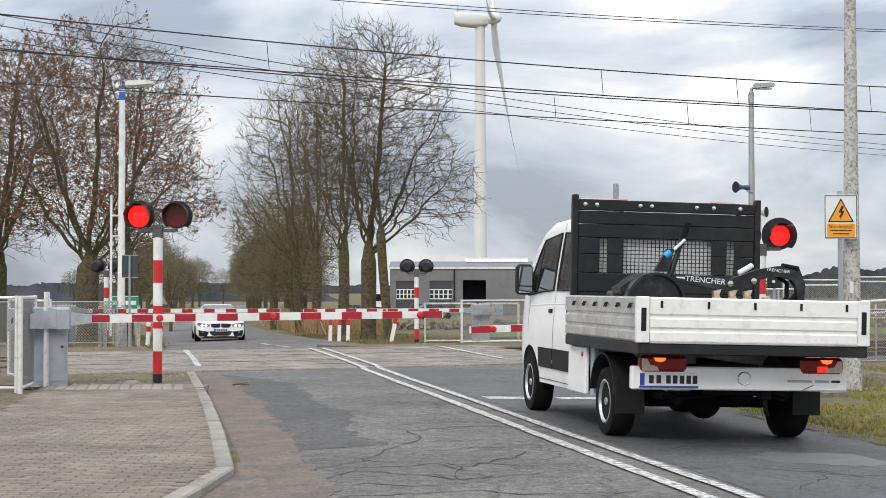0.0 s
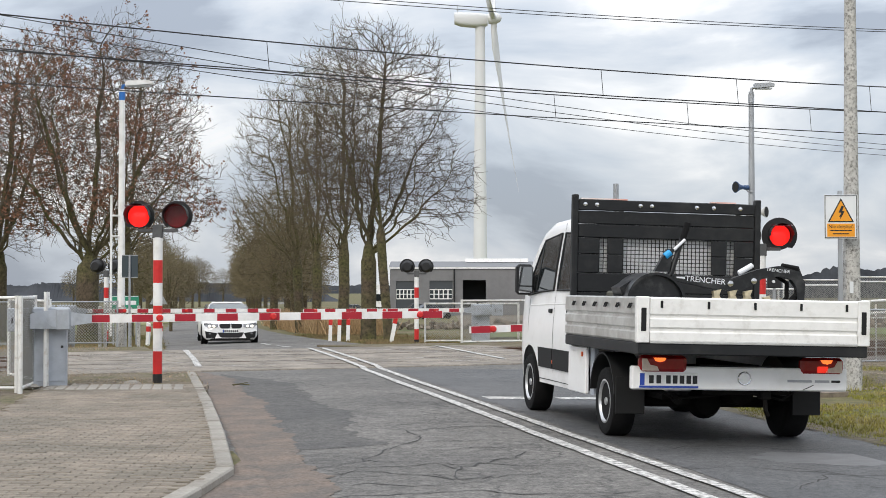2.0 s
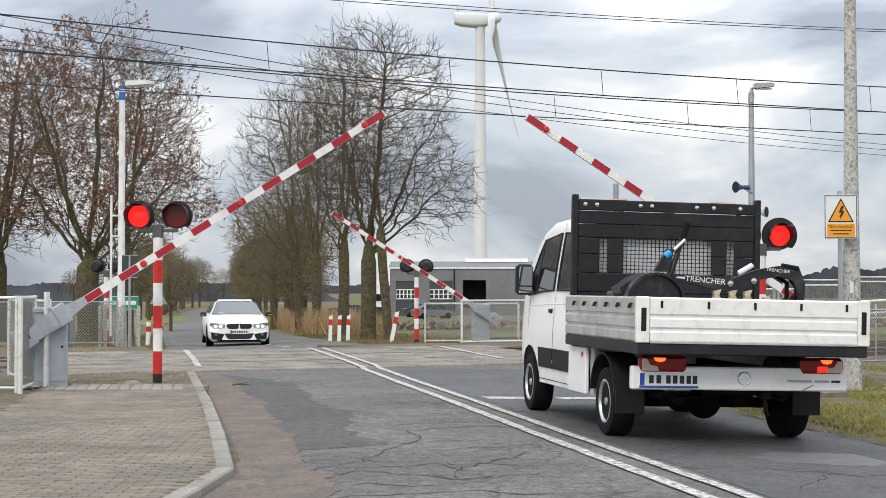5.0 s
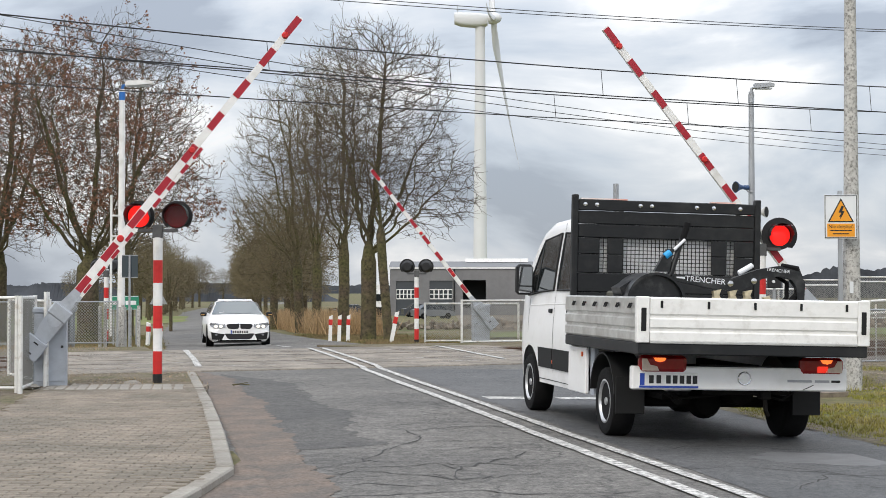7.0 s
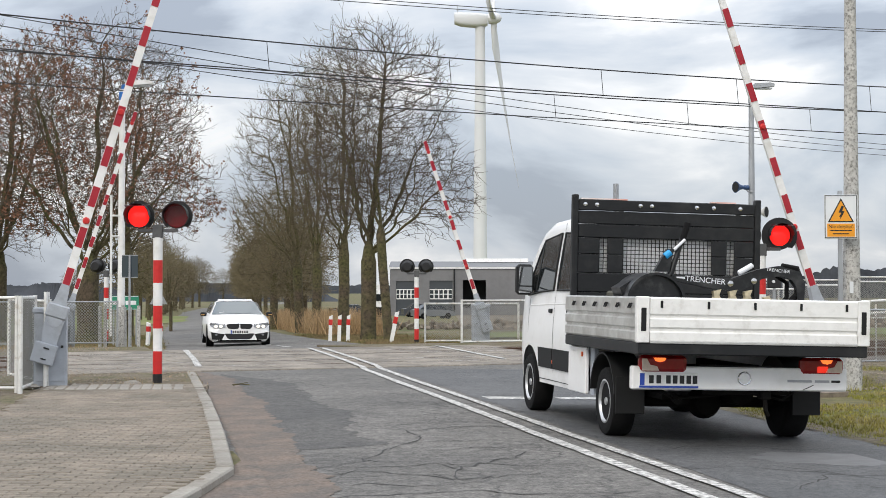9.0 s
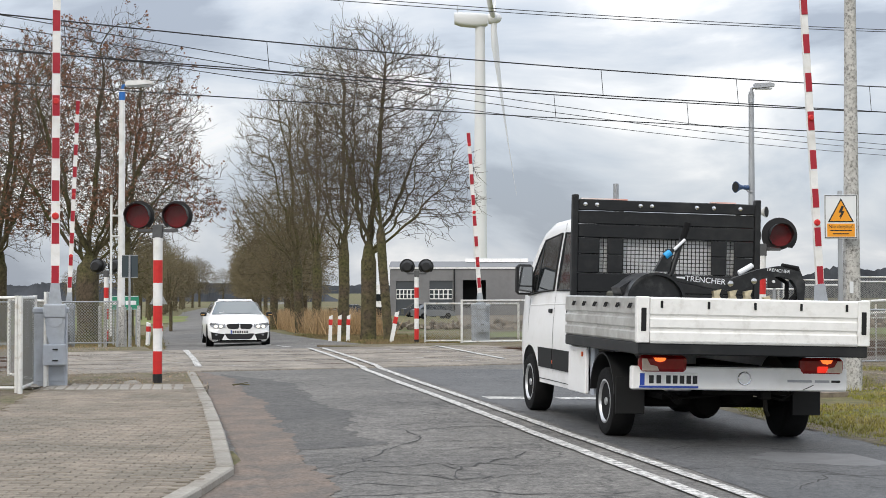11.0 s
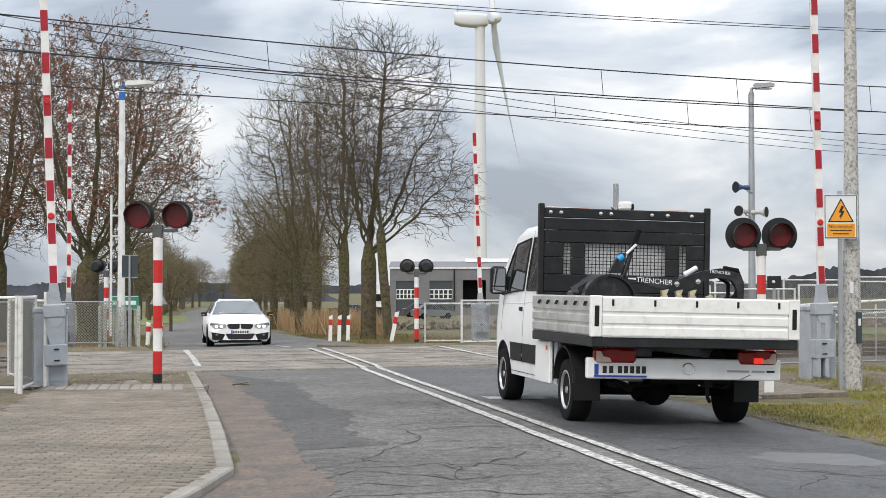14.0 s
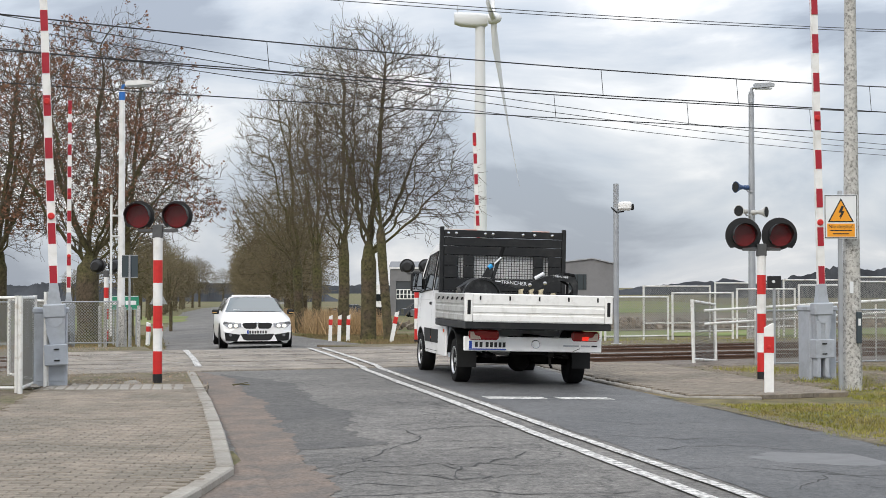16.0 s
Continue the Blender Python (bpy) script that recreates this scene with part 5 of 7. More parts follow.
def build_car():
    c = thing("saloon_car", car_pose(-6, 46), "white saloon car with headlights on facing the crossing", "car")
    # stations: y, bottom, bonnet or roof height, half width, roof half width, shoulder height
    rows = [(-4.6, 0.35, 0.95, 0.72, 0.60, 0.80), (-4.5, 0.25, 1.02, 0.80, 0.66, 0.85), (-4.0, 0.2, 1.08, 0.885, 0.66, 0.93), (-3.6, 0.2, 1.22, 0.905, 0.60, 0.96), (-3.0, 0.2, 1.40, 0.905, 0.56, 0.96), (-2.4, 0.2, 1.435, 0.905, 0.56, 0.95), (-1.95, 0.2, 1.38, 0.905, 0.58, 0.94), (-1.5, 0.2, 1.12, 0.905, 0.68, 0.92), (-1.3, 0.2, 0.985, 0.905, 0.74, 0.90), (-0.8, 0.2, 0.93, 0.90, 0.74, 0.85), (-0.4, 0.18, 0.86, 0.875, 0.70, 0.76), (-0.16, 0.16, 0.79, 0.82, 0.62, 0.70), (-0.05, 0.17, 0.70, 0.74, 0.55, 0.60), (0.0, 0.22, 0.60, 0.66, 0.5, 0.52)]
    st = []
    for y, zb, zt, w, wr, zs in rows:
        half = [(w * 0.90, zb), (w * 0.97, zb + 0.08), (w, zb + 0.25 * (zs - zb)), (w, zb + 0.6 * (zs - zb)), (w * 0.985, zs - 0.04), (w * 0.93, zs + 0.01)]
        half += [(w * 0.93 + (wr - w * 0.93) * 0.5, zs + (zt - zs) * 0.45), (wr, zt - 0.04 if zt > 1.1 else zt - 0.02), (wr * 0.85, zt), (wr * 0.45, zt + 0.012), (0, zt + 0.016)]
        st.append([(-a, y, z) for a, z in half] + [(a, y, z) for a, z in reversed(half[:-1])])
    body = part("body", loft(st), M_CARWHITE, c, "white body shell", smooth=50)
    part("windscreen", MB().add([(-0.56, -1.93, 1.378), (0.56, -1.93, 1.378), (0.73, -1.30, 1.0), (-0.73, -1.30, 1.0), (0, -1.88, 1.40), (0, -1.22, 1.02)], [(0, 4, 5, 3), (4, 1, 2, 5)]), M_SCREEN, body, "pale reflecting windscreen", smooth=True)
    part("roof_panel", MB().grid([[(x, y, z + 0.025) for x in (-0.5, 0, 0.5)] for y, z in ((-3.0, 1.402), (-2.4, 1.438), (-1.95, 1.392))]), M_CARWHITE, body)
    for s in (-1, 1):
        part("side_window", MB().add([(s * (0.80), -1.55, 0.99), (s * 0.82, -3.4, 1.02), (s * 0.66, -3.1, 1.36), (s * 0.64, -2.1, 1.37)], [(0, 1, 2, 3)]), M_GLASS, body)
        m = part("mirror_housing", MB().cbox(min(s * 0.87, s * 1.05), max(s * 0.87, s * 1.05), -1.58, -1.44, 0.93, 1.06, 0.03), M_PLASTIC, c, "dark door mirror")
        part("turn_lamp", MB().box(min(s * 0.93, s * 1.04), max(s * 0.93, s * 1.04), -1.445, -1.432, 0.965, 0.985), M_AMBERDIM, m)
        lamp = part("headlamp", MB().add([(s * 0.40, -0.015, 0.690), (s * 0.60, -0.030, 0.715), (s * 0.82, -0.145, 0.745), (s * 0.85, -0.19, 0.68), (s * 0.73, -0.010, 0.595), (s * 0.52, 0.020, 0.580), (s * 0.40, 0.018, 0.615)], [(0, 1, 5, 6), (1, 2, 3, 4), (1, 4, 5)]), M_HEADGLASS, body, "lit headlamp")
        for cx, cy in ((0.53, 0.004), (0.67, -0.004)):
            part("lamp_ring", MB().lathe([(0.05, 0.0), (0.045, 0.03), (0.003, 0.035)], pose(s * cx, cy - 0.005, 0.640), 16, "y"), M_HEADLIT, lamp)
        k = MB()
        poly = [(s * 0.022, 0.725), (s * 0.31, 0.72), (s * 0.375, 0.69), (s * 0.33, 0.585), (s * 0.28, 0.56), (s * 0.05, 0.56), (s * 0.018, 0.61)]
        k.prism(poly, "y", -0.03, 0.012)
        g = part("kidney_grille", k, M_INK, body, "black twin grille")
        part("fog_intake", MB().prism([(s * 0.42, 0.40), (s * 0.80, 0.46), (s * 0.78, 0.24), (s * 0.50, 0.22)], "y", -0.20, 0.002), M_PLASTIC, body, "black bumper intake")
        part("fog_lamp", MB().lathe([(0.04, 0.0), (0.035, 0.02), (0.003, 0.024)], pose(s * 0.66, 0.003, 0.385), 14, "y"), M_HEADGLASS, body)
        part("bonnet_crease", MB().tube([(s * 0.30, -0.10, 0.762), (s * 0.40, -0.5, 0.885), (s * 0.52, -1.2, 0.985)], 0.010, 6), M_CARWHITE, body)
        part("panel_gap", MB().tube([(s * 0.40, -0.015, 0.700), (s * 0.60, -0.035, 0.725), (s * 0.82, -0.15, 0.755)], 0.006, 5), M_INK, body)
        part("bumper_fin", MB().prism([(s * 0.40, 0.44), (s * 0.84, 0.50), (s * 0.84, 0.47), (s * 0.42, 0.40)], "y", -0.25, -0.004), M_CARWHITE, body)
        car_wheels.append((wheel(c, s * 0.80, -0.82, 0.325, 0.22, s, 5), s * 0.80, -0.82, s))
        car_wheels.append((wheel(c, s * 0.80, -3.63, 0.325, 0.22, s, 5), s * 0.80, -3.63, s))
        # black disc paints the shade inside the front wheel arch
        part("arch_shade", MB().lathe([(0.36, -0.01), (0.36, 0.0), (0.005, 0.004)], pose(s * 0.903, -0.82, 0.34) @ pose(0, 0, 0, 0, 0, 0 if s > 0 else 180), 24, "x"), M_PLASTIC, body)
    part("lower_intake", MB().prism([(-0.42, 0.42), (0.42, 0.42), (0.34, 0.27), (0.26, 0.24), (-0.26, 0.24), (-0.34, 0.27)], "y", -0.10, 0.006), M_INK, body, "black lower intake")
    part("splitter", MB().cbox(-0.72, 0.72, -0.25, -0.01, 0.135, 0.175, 0.01), M_PLASTIC, body)
    part("undertray", MB().box(-0.80, 0.80, -4.4, -0.3, 0.16, 0.22), M_UNDER, body)
    pl = part("number_plate", MB().cbox(-0.26, 0.26, -0.01, 0.018, 0.41, 0.525, 0.004), M_PLATE, body, "white number plate in a dark frame")
    part("plate_band", MB().box(0.215, 0.255, 0.018, 0.022, 0.415, 0.52), M_PLATEBLUE, pl)
    for k in range(7):
        xx = 0.18 - k * 0.065
        part("plate_bar", MB().box(xx - 0.02, xx + 0.02, 0.018, 0.022, 0.43, 0.505), M_INK, pl)
    part("round_badge", MB().lathe([(0.04, 0.0), (0.035, 0.012), (0.003, 0.015)], pose(0, -0.03, 0.735, 35, 0, 0), 16, "y"), M_CHROME, body)
    part("dashboard_paper", MB().box(0.35, 0.52, -1.345, -1.342, 1.03, 1.06), M_LETTER, body)
    c.scale = (1.02, 1, 0.935)
    return c


M_SCREEN = material("windscreen_glass", (0.09, 0.115, 0.13), 0.05, spec=1.0)
M_AMBERDIM = material("amber_lens", (0.6, 0.35, 0.12), 0.3)
M_HEADGLASS = material("headlamp_glass", (0.22, 0.225, 0.235), 0.10, 0.3)
M_HEADLIT = material("lit_headlamp", (0.9, 0.88, 0.8), 0.2, emit=(1.0, 0.93, 0.8), emit_strength=0.9)
car = build_car()


# ---- bare roadside trees ----
def grow(seed, base, fork, blobs, limbs, n, step, trunk_r, tip_r, bend=(0.0, 0.0)):
    """Skeleton of a leafless tree that fills its crown: chains of (points, radii). blobs: ellipsoids (centre, half axes) of the crown."""
    rnd = random.Random(seed)
    rs = np.random.RandomState(seed)
    want = []
    vol = [a[0] * a[1] * a[2] for c, a in blobs]
    for (c, ax), v in zip(blobs, vol):
        k = int(n * v / sum(vol))
        d = rs.normal(size=(k, 3))
        d /= np.linalg.norm(d, axis=1)[:, None]
        r = rs.uniform(0.06, 1.0, size=k) ** 0.42
        lump = np.array([1 + 0.22 * noise.noise((q[0] * 2.2 + seed, q[1] * 2.2, q[2] * 2.2)) for q in d])
        want.append(np.array(c) + d * (r * lump)[:, None] * np.array(ax))
    want = np.concatenate(want)
    want = want[want[:, 2] > fork * 0.75]
    pts, par = [(0.0, 0.0, base)], [-1]
    k = max(3, int((fork - base) / step))
    for i in range(1, k + 1):
        f = i / k
        pts.append((bend[0] * f + 0.05 * noise.noise((seed, f * 2.5, 0)), bend[1] * f + 0.05 * noise.noise((seed, f * 2.5, 7)), base + (fork - base) * f))
        par.append(len(pts) - 2)
    top = len(pts) - 1
    # ascending main limbs
    for j in range(limbs):
        c, ax = blobs[j % len(blobs)]
        az = j * 2.4 + rnd.uniform(-0.5, 0.5)
        out = 0.12 if j < len(blobs) else rnd.uniform(0.35, 0.68)
        rise = 0.62 if j < len(blobs) else rnd.uniform(-0.55, 0.5)
        goal = Vector((c[0] + ax[0] * out * math.cos(az), c[1] + ax[1] * out * math.sin(az), c[2] + ax[2] * rise))
        at = top - rnd.randint(0, max(1, k // 5)) if j else top
        p = Vector(pts[at])
        d = (goal - p)
        L = d.length
        if j >= len(blobs):
            mid = p + d * 0.5 + Vector((0, 0, -0.10 * L))
        else:
            mid = p + d * 0.5 + Vector((d.x * 0.12, d.y * 0.12, 0))
        m = max(4, int(L / step))
        last = at
        for i in range(1, m + 1):
            f = i / m
            q = p * (1 - f) ** 2 + mid * 2 * f * (1 - f) + goal * f * f
            q += Vector((noise.noise((seed + j, f * 5, 1)), noise.noise((seed + j, f * 5, 5)), noise.noise((seed + j, f * 5, 9)))) * 0.22
            pts.append(tuple(q))
            par.append(last)
            last = len(pts) - 1
    P = np.array(pts)
    best = np.full(len(want), 1e9)
    who = np.zeros(len(want), int)
    def closer(lo, hi):
        for i0 in range(lo, hi, 400):
            blk = P[i0:min(i0 + 400, hi)]
            d2 = ((want[:, None, :] - blk[None, :, :]) ** 2).sum(2)
            i = d2.argmin(1)
            v = d2[np.arange(len(want)), i]
            m = v < best
            best[m] = v[m]
            who[m] = i[m] + i0
    closer(0, len(P))
    kids = {}
    for it in range(90):
        if len(want) == 0:
            break
        new_p, new_q = [], []
        order = np.argsort(who, kind="stable")
        w = who[order]
        cuts = np.flatnonzero(np.diff(w)) + 1
        for grp in np.split(order, cuts):
            i = int(who[grp[0]])
            v = want[grp] - P[i]
            v /= np.linalg.norm(v, axis=1)[:, None] + 1e-9
            d = v.sum(0)
            d /= np.linalg.norm(d) + 1e-9
            if par[i] >= 0:
                run = P[i] - P[par[i]]
                d = d + 0.75 * run / (np.linalg.norm(run) + 1e-9)
            d = d + rs.normal(scale=0.16, size=3) + np.array((0, 0, 0.12))
            d /= np.linalg.norm(d)
            if kids.get(i, 0) > 3:
                continue
            kids[i] = kids.get(i, 0) + 1
            new_p.append(P[i] + d * step)
            new_q.append(i)
        if not new_p:
            break
        lo = len(P)
        P = np.concatenate([P, np.array(new_p)])
        par.extend(new_q)
        closer(lo, len(P))
        keep = best > (step * 0.95) ** 2
        want, best, who = want[keep], best[keep], who[keep]
    N = len(P)
    child = [[] for i in range(N)]
    for i in range(1, N):
        child[par[i]].append(i)
    tips = sum(1 for c in child if not c)
    e = math.log(max(tips, 2)) / math.log(trunk_r / tip_r)
    rad = [0.0] * N
    for i in range(N - 1, -1, -1):
        rad[i] = tip_r if not child[i] else sum(rad[c] ** e for c in child[i]) ** (1 / e)
    rad = [tip_r + (r - tip_r) * (0.5 + 0.5 * min(1.0, r / trunk_r) ** 2) for r in rad]
    chains = []
    stack = [(0, None)]
    while stack:
        i, start = stack.pop()
        ps, rr = ([Vector(P[start])], [min(rad[start], rad[i] * 1.15)]) if start is not None else ([], [])
        while True:
            ps.append(Vector(P[i]))
            rr.append(rad[i])
            if not child[i]:
                break
            big = max(child[i], key=lambda c: rad[c])
            for c in child[i]:
                if c != big:
                    stack.append((c, i))
            i = big
        sm = [ps[0]] + [(ps[j - 1] + ps[j] * 2 + ps[j + 1]) / 4 for j in range(1, len(ps) - 1)] + [ps[-1]] if len(ps) > 2 and start is None else ps
        chains.append((sm, rr))
    # short spur twigs on the thin wood
    spurs = []
    mid = P.mean(0)
    for i in range(N):
        if rad[i] < tip_r * 2.6 and i > 0:
            d0 = Vector(P[i] - P[par[i]]).normalized()
            for q in range(2 if not child[i] else 1):
                d = (d0 * 0.8 + Vector(P[i] - mid).normalized() * 0.45 + Vector((rnd.gauss(0, 0.45), rnd.gauss(0, 0.45), rnd.gauss(0.25, 0.4)))).normalized()
                L = rnd.uniform(0.18, 0.55)
                p = Vector(P[i])
                bow = Vector((rnd.gauss(0, 0.05), rnd.gauss(0, 0.05), rnd.uniform(0, 0.08)))
                spurs.append(([p, p + d * L * 0.5, p + d * L + bow], [tip_r * 0.9, tip_r * 0.75, tip_r * 0.45]))
    return chains, spurs


def tree(name, x, y, label, seed, fork, blobs, limbs, n, trunk_r, tip_r=0.0075, step=0.26, leaves=0, group="roadside trees", bend=(0, 0), twig=None, leaf_floor=0.0):
    """Heights and crown places are in metres over the eye's level ground; the trunk is rooted in the real one."""
    z = ground_z(x, y) - 0.1
    blobs = [((c[0], c[1], c[2] - z), ax) for c, ax in blobs]
    chains, spurs = grow(seed, -0.15, fork - z, blobs, limbs, n, step, trunk_r, tip_r, bend)
    th = thing(name, pose(x, y, z), label, "tree", group)
    a, b = MB(), MB()
    for k, (pts, rad) in enumerate(chains):
        if k == 0:
            rad = [r * (1.25 if i == 0 else 1.08 if i == 1 else 1.0) for i, r in enumerate(rad)]
        thick = max(rad)
        if thick > 0.028:
            a.tube(pts, rad, 12 if k == 0 else 7, False)
        else:
            b.tube(pts, rad, 3, False)
    for pts, rad in spurs:
        b.tube(pts, rad, 3, False)
    part("trunk", a, M_BARK, th, smooth=True)
    part("crown", b, twig or M_TWIG, th, "dense crown of bare twigs")
    if leaves:
        rnd = random.Random(seed + 50)
        m = MB()
        tips = [p for p, r in spurs if p[0].z + z > leaf_floor]
        for k in range(leaves):
            pts = rnd.choice(tips)
            p = pts[2]
            if noise.noise(p * 0.55) < -0.06:
                continue
            for q in range(rnd.randint(2, 5)):
                c = p + Vector((rnd.gauss(0, 0.05), rnd.gauss(0, 0.05), rnd.gauss(-0.02, 0.06)))
                u = Vector((rnd.uniform(-1, 1), rnd.uniform(-1, 1), rnd.uniform(-1, 1))).normalized() * rnd.uniform(0.035, 0.075)
                v = u.cross(Vector((rnd.uniform(-1, 1), rnd.uniform(-1, 1), rnd.uniform(-1, 1)))).normalized() * rnd.uniform(0.02, 0.045)
                m.add([c - u, c + v, c + u, c - v], [(0, 1, 2, 3)])
        part("withered_leaves", m, M_DRYLEAF, th, "clusters of withered brown leaves", kind="stuff")
    return th


tree("tree", -13.45, 60, "broad bare tree with withered brown leaf clusters", 11, 2.7, [((0.0, 0, 7.6), (4.3, 4.2, 3.9)), ((2.3, 0, 4.9), (3.0, 3.0, 1.9)), ((-2.6, 0, 4.9), (2.8, 3.0, 1.9))], 13, 4600, 0.43, 0.0075, leaves=7000, leaf_floor=3.6)
tree("tree", -18.0, 64, "broad bare tree with withered brown leaf clusters", 12, 3.0, [((0.4, 0, 7.3), (3.2, 3.4, 4.6))], 8, 2600, 0.36, 0.0085, leaves=4200, leaf_floor=4.5)
tree("tree", -14.6, 73, "tall bare tree with few withered leaves", 13, 3.6, [((0.4, 0, 8.0), (2.9, 2.8, 5.0))], 8, 2400, 0.32, 0.0085, leaves=250, leaf_floor=7.0)
tree("tree", -2.74, 58.3, "tall bare tree with a mossy trunk beside the road", 21, 2.9, [((0.3, 0, 7.3), (2.9, 2.9, 4.0)), ((1.9, 0, 5.1), (2.3, 2.2, 1.9)), ((-0.9, 0, 5.6), (2.3, 2.2, 2.3))], 12, 5000, 0.29, 0.0092)
tree("tree", -1.95, 57.4, "slender leaning mossy tree beside the road", 22, 3.6, [((-0.7, 0, 5.4), (1.3, 1.3, 1.7))], 4, 500, 0.17, 0.0075, bend=(-0.34, 0))
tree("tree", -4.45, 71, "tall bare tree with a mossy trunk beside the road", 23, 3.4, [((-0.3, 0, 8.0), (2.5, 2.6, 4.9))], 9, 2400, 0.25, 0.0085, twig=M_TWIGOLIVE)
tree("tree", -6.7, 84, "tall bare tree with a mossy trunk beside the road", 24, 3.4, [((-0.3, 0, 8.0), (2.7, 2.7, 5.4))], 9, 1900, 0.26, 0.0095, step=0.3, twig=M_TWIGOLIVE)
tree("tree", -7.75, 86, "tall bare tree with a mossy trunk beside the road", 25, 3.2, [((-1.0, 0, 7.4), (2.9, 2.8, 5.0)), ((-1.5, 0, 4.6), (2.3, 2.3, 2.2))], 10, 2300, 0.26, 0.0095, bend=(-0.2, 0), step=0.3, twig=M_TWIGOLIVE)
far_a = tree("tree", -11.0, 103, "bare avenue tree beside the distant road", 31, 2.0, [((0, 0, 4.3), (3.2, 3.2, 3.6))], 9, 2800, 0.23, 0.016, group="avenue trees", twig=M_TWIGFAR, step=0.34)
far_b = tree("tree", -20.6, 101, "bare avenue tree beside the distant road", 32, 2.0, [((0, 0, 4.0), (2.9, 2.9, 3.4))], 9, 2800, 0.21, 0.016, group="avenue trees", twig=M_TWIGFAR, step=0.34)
rt = random.Random(77)
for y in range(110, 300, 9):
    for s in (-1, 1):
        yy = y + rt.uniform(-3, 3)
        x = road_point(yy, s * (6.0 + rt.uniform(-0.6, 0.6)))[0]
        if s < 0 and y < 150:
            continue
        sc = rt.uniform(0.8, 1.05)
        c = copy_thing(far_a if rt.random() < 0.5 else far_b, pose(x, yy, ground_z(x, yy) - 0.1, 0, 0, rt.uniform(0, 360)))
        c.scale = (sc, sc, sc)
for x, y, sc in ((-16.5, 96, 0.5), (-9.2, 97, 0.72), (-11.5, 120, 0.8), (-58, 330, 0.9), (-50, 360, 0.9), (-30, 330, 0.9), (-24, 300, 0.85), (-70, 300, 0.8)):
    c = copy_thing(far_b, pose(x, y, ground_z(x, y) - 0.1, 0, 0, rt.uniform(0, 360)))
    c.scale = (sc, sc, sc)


# ---- grass, reeds and shrubs ----
def tufts(name, label, places, hgt, mat, seed, wide=0.006, spread=0.03, blades=4):
    rnd = random.Random(seed)
    m = MB()
    for x, y in places:
        z = ground_z(x, y) - 0.09
        for k in range(blades):
            bx, by = x + rnd.gauss(0, spread), y + rnd.gauss(0, spread)
            h = hgt * rnd.uniform(0.5, 1.3)
            a = rnd.uniform(0, 6.28)
            lx, ly = rnd.gauss(0, 0.35) * h, rnd.gauss(0, 0.35) * h
            wx, wy = math.cos(a) * wide, math.sin(a) * wide
            m.add([(bx - wx, by - wy, z), (bx + wx, by + wy, z), (bx + lx, by + ly, z + h)], [(0, 1, 2)])
    return tagged(part(name, m, mat), label, "grass", kind="stuff")


M_GRASS = material("grass_blades", (0.215, 0.215, 0.032), 0.85, rand=0.5, island=True, var=0.35, scale=0.8, second=(0.27, 0.21, 0.07), second_scale=0.9, second_amount=0.42)
M_LITTER = material("litter_grass", (0.19, 0.135, 0.07), 0.9, rand=0.45, island=True, var=0.3, scale=0.6, second=(0.14, 0.15, 0.04), second_scale=0.35, second_amount=0.4)
M_DRY = material("dry_stalks", (0.36, 0.245, 0.13), 0.9, rand=0.35, island=True, var=0.2, scale=0.6)
rg = random.Random(9)
spots = []
while len(spots) < 15000:
    y = rg.uniform(12.5, 26.5)
    x = rg.uniform(3.6, 9.0)
    d = x - centre_x(y)
    if d > 3.02 + 0.35 * noise.noise((x * 2, y * 2, 0)) and not (y > 20.6 and x < 5.7 - (y - 21) * 0.1):
        spots.append((x, y))
tufts("verge_grass", "short patchy green and straw-coloured verge grass", spots, 0.036, M_GRASS, 3)
spots = []
while len(spots) < 9000:
    y = rg.uniform(44, 78)
    x = centre_x(y) + (3.3 + abs(rg.gauss(0, 2.4))) * rg.choice((-1, 1, 1))
    spots.append((x, y))
tufts("roadside_grass", "thin dry grass along the road beyond the tracks", spots, 0.11, M_LITTER, 4, 0.012, 0.10)
spots = [(centre_x(y) + rg.uniform(4.2, 7.5), y) for y in [rg.uniform(74, 120) for k in range(2600)]]
tufts("reed_bed", "brown dry reeds beside the road", spots, 1.15, M_DRY, 5, 0.02, 0.15)
spots = []
while len(spots) < 2600:
    u, p = rg.uniform(-30, -7.6), rg.uniform(8.5, 15)
    q = railway(u, p)
    spots.append((q[0], q[1]))
tufts("trackside_grass", "yellowed grass beside the tracks", spots, 0.18, M_DRY, 6, 0.010, 0.1)
spots = []
while len(spots) < 3000:
    u, p = rg.uniform(2.0, 26), rg.uniform(6.8, 13)
    q = railway(u, p)
    spots.append((q[0], q[1]))
tufts("trackside_grass", "yellowed grass beside the tracks", spots, 0.14, M_GRASS, 7, 0.010, 0.1)
# green winter crop as bands of blades far off
M_CROP = material("winter_crop", (0.13, 0.17, 0.035), 0.9, var=0.25, scale=0.15, second=(0.19, 0.17, 0.07), second_scale=0.06, second_amount=0.4)
for x0, x1, y0, y1 in ((1.5, 40, 62, 84), (-70, -24, 70, 190), (3, 60, 215, 420)):
    rows = [[(x, y, ground_z(x, y) - 0.045 + 0.03 * noise.noise((x * 0.4, y * 0.4, 1))) for x in [x0 + (x1 - x0) * i / 14 for i in range(15)]] for y in [y0 + (y1 - y0) * j / 16 for j in range(17)]]
    tagged(part("crop_field", MB().grid(rows), M_CROP, smooth=True), "green winter crop field beyond the railway", "field", kind="structure")
M_SOIL = material("ploughed_soil", (0.14, 0.11, 0.08), 0.95, var=0.3, scale=0.6, second=(0.19, 0.16, 0.11), second_scale=0.2, bump=0.5, bump_scale=6)
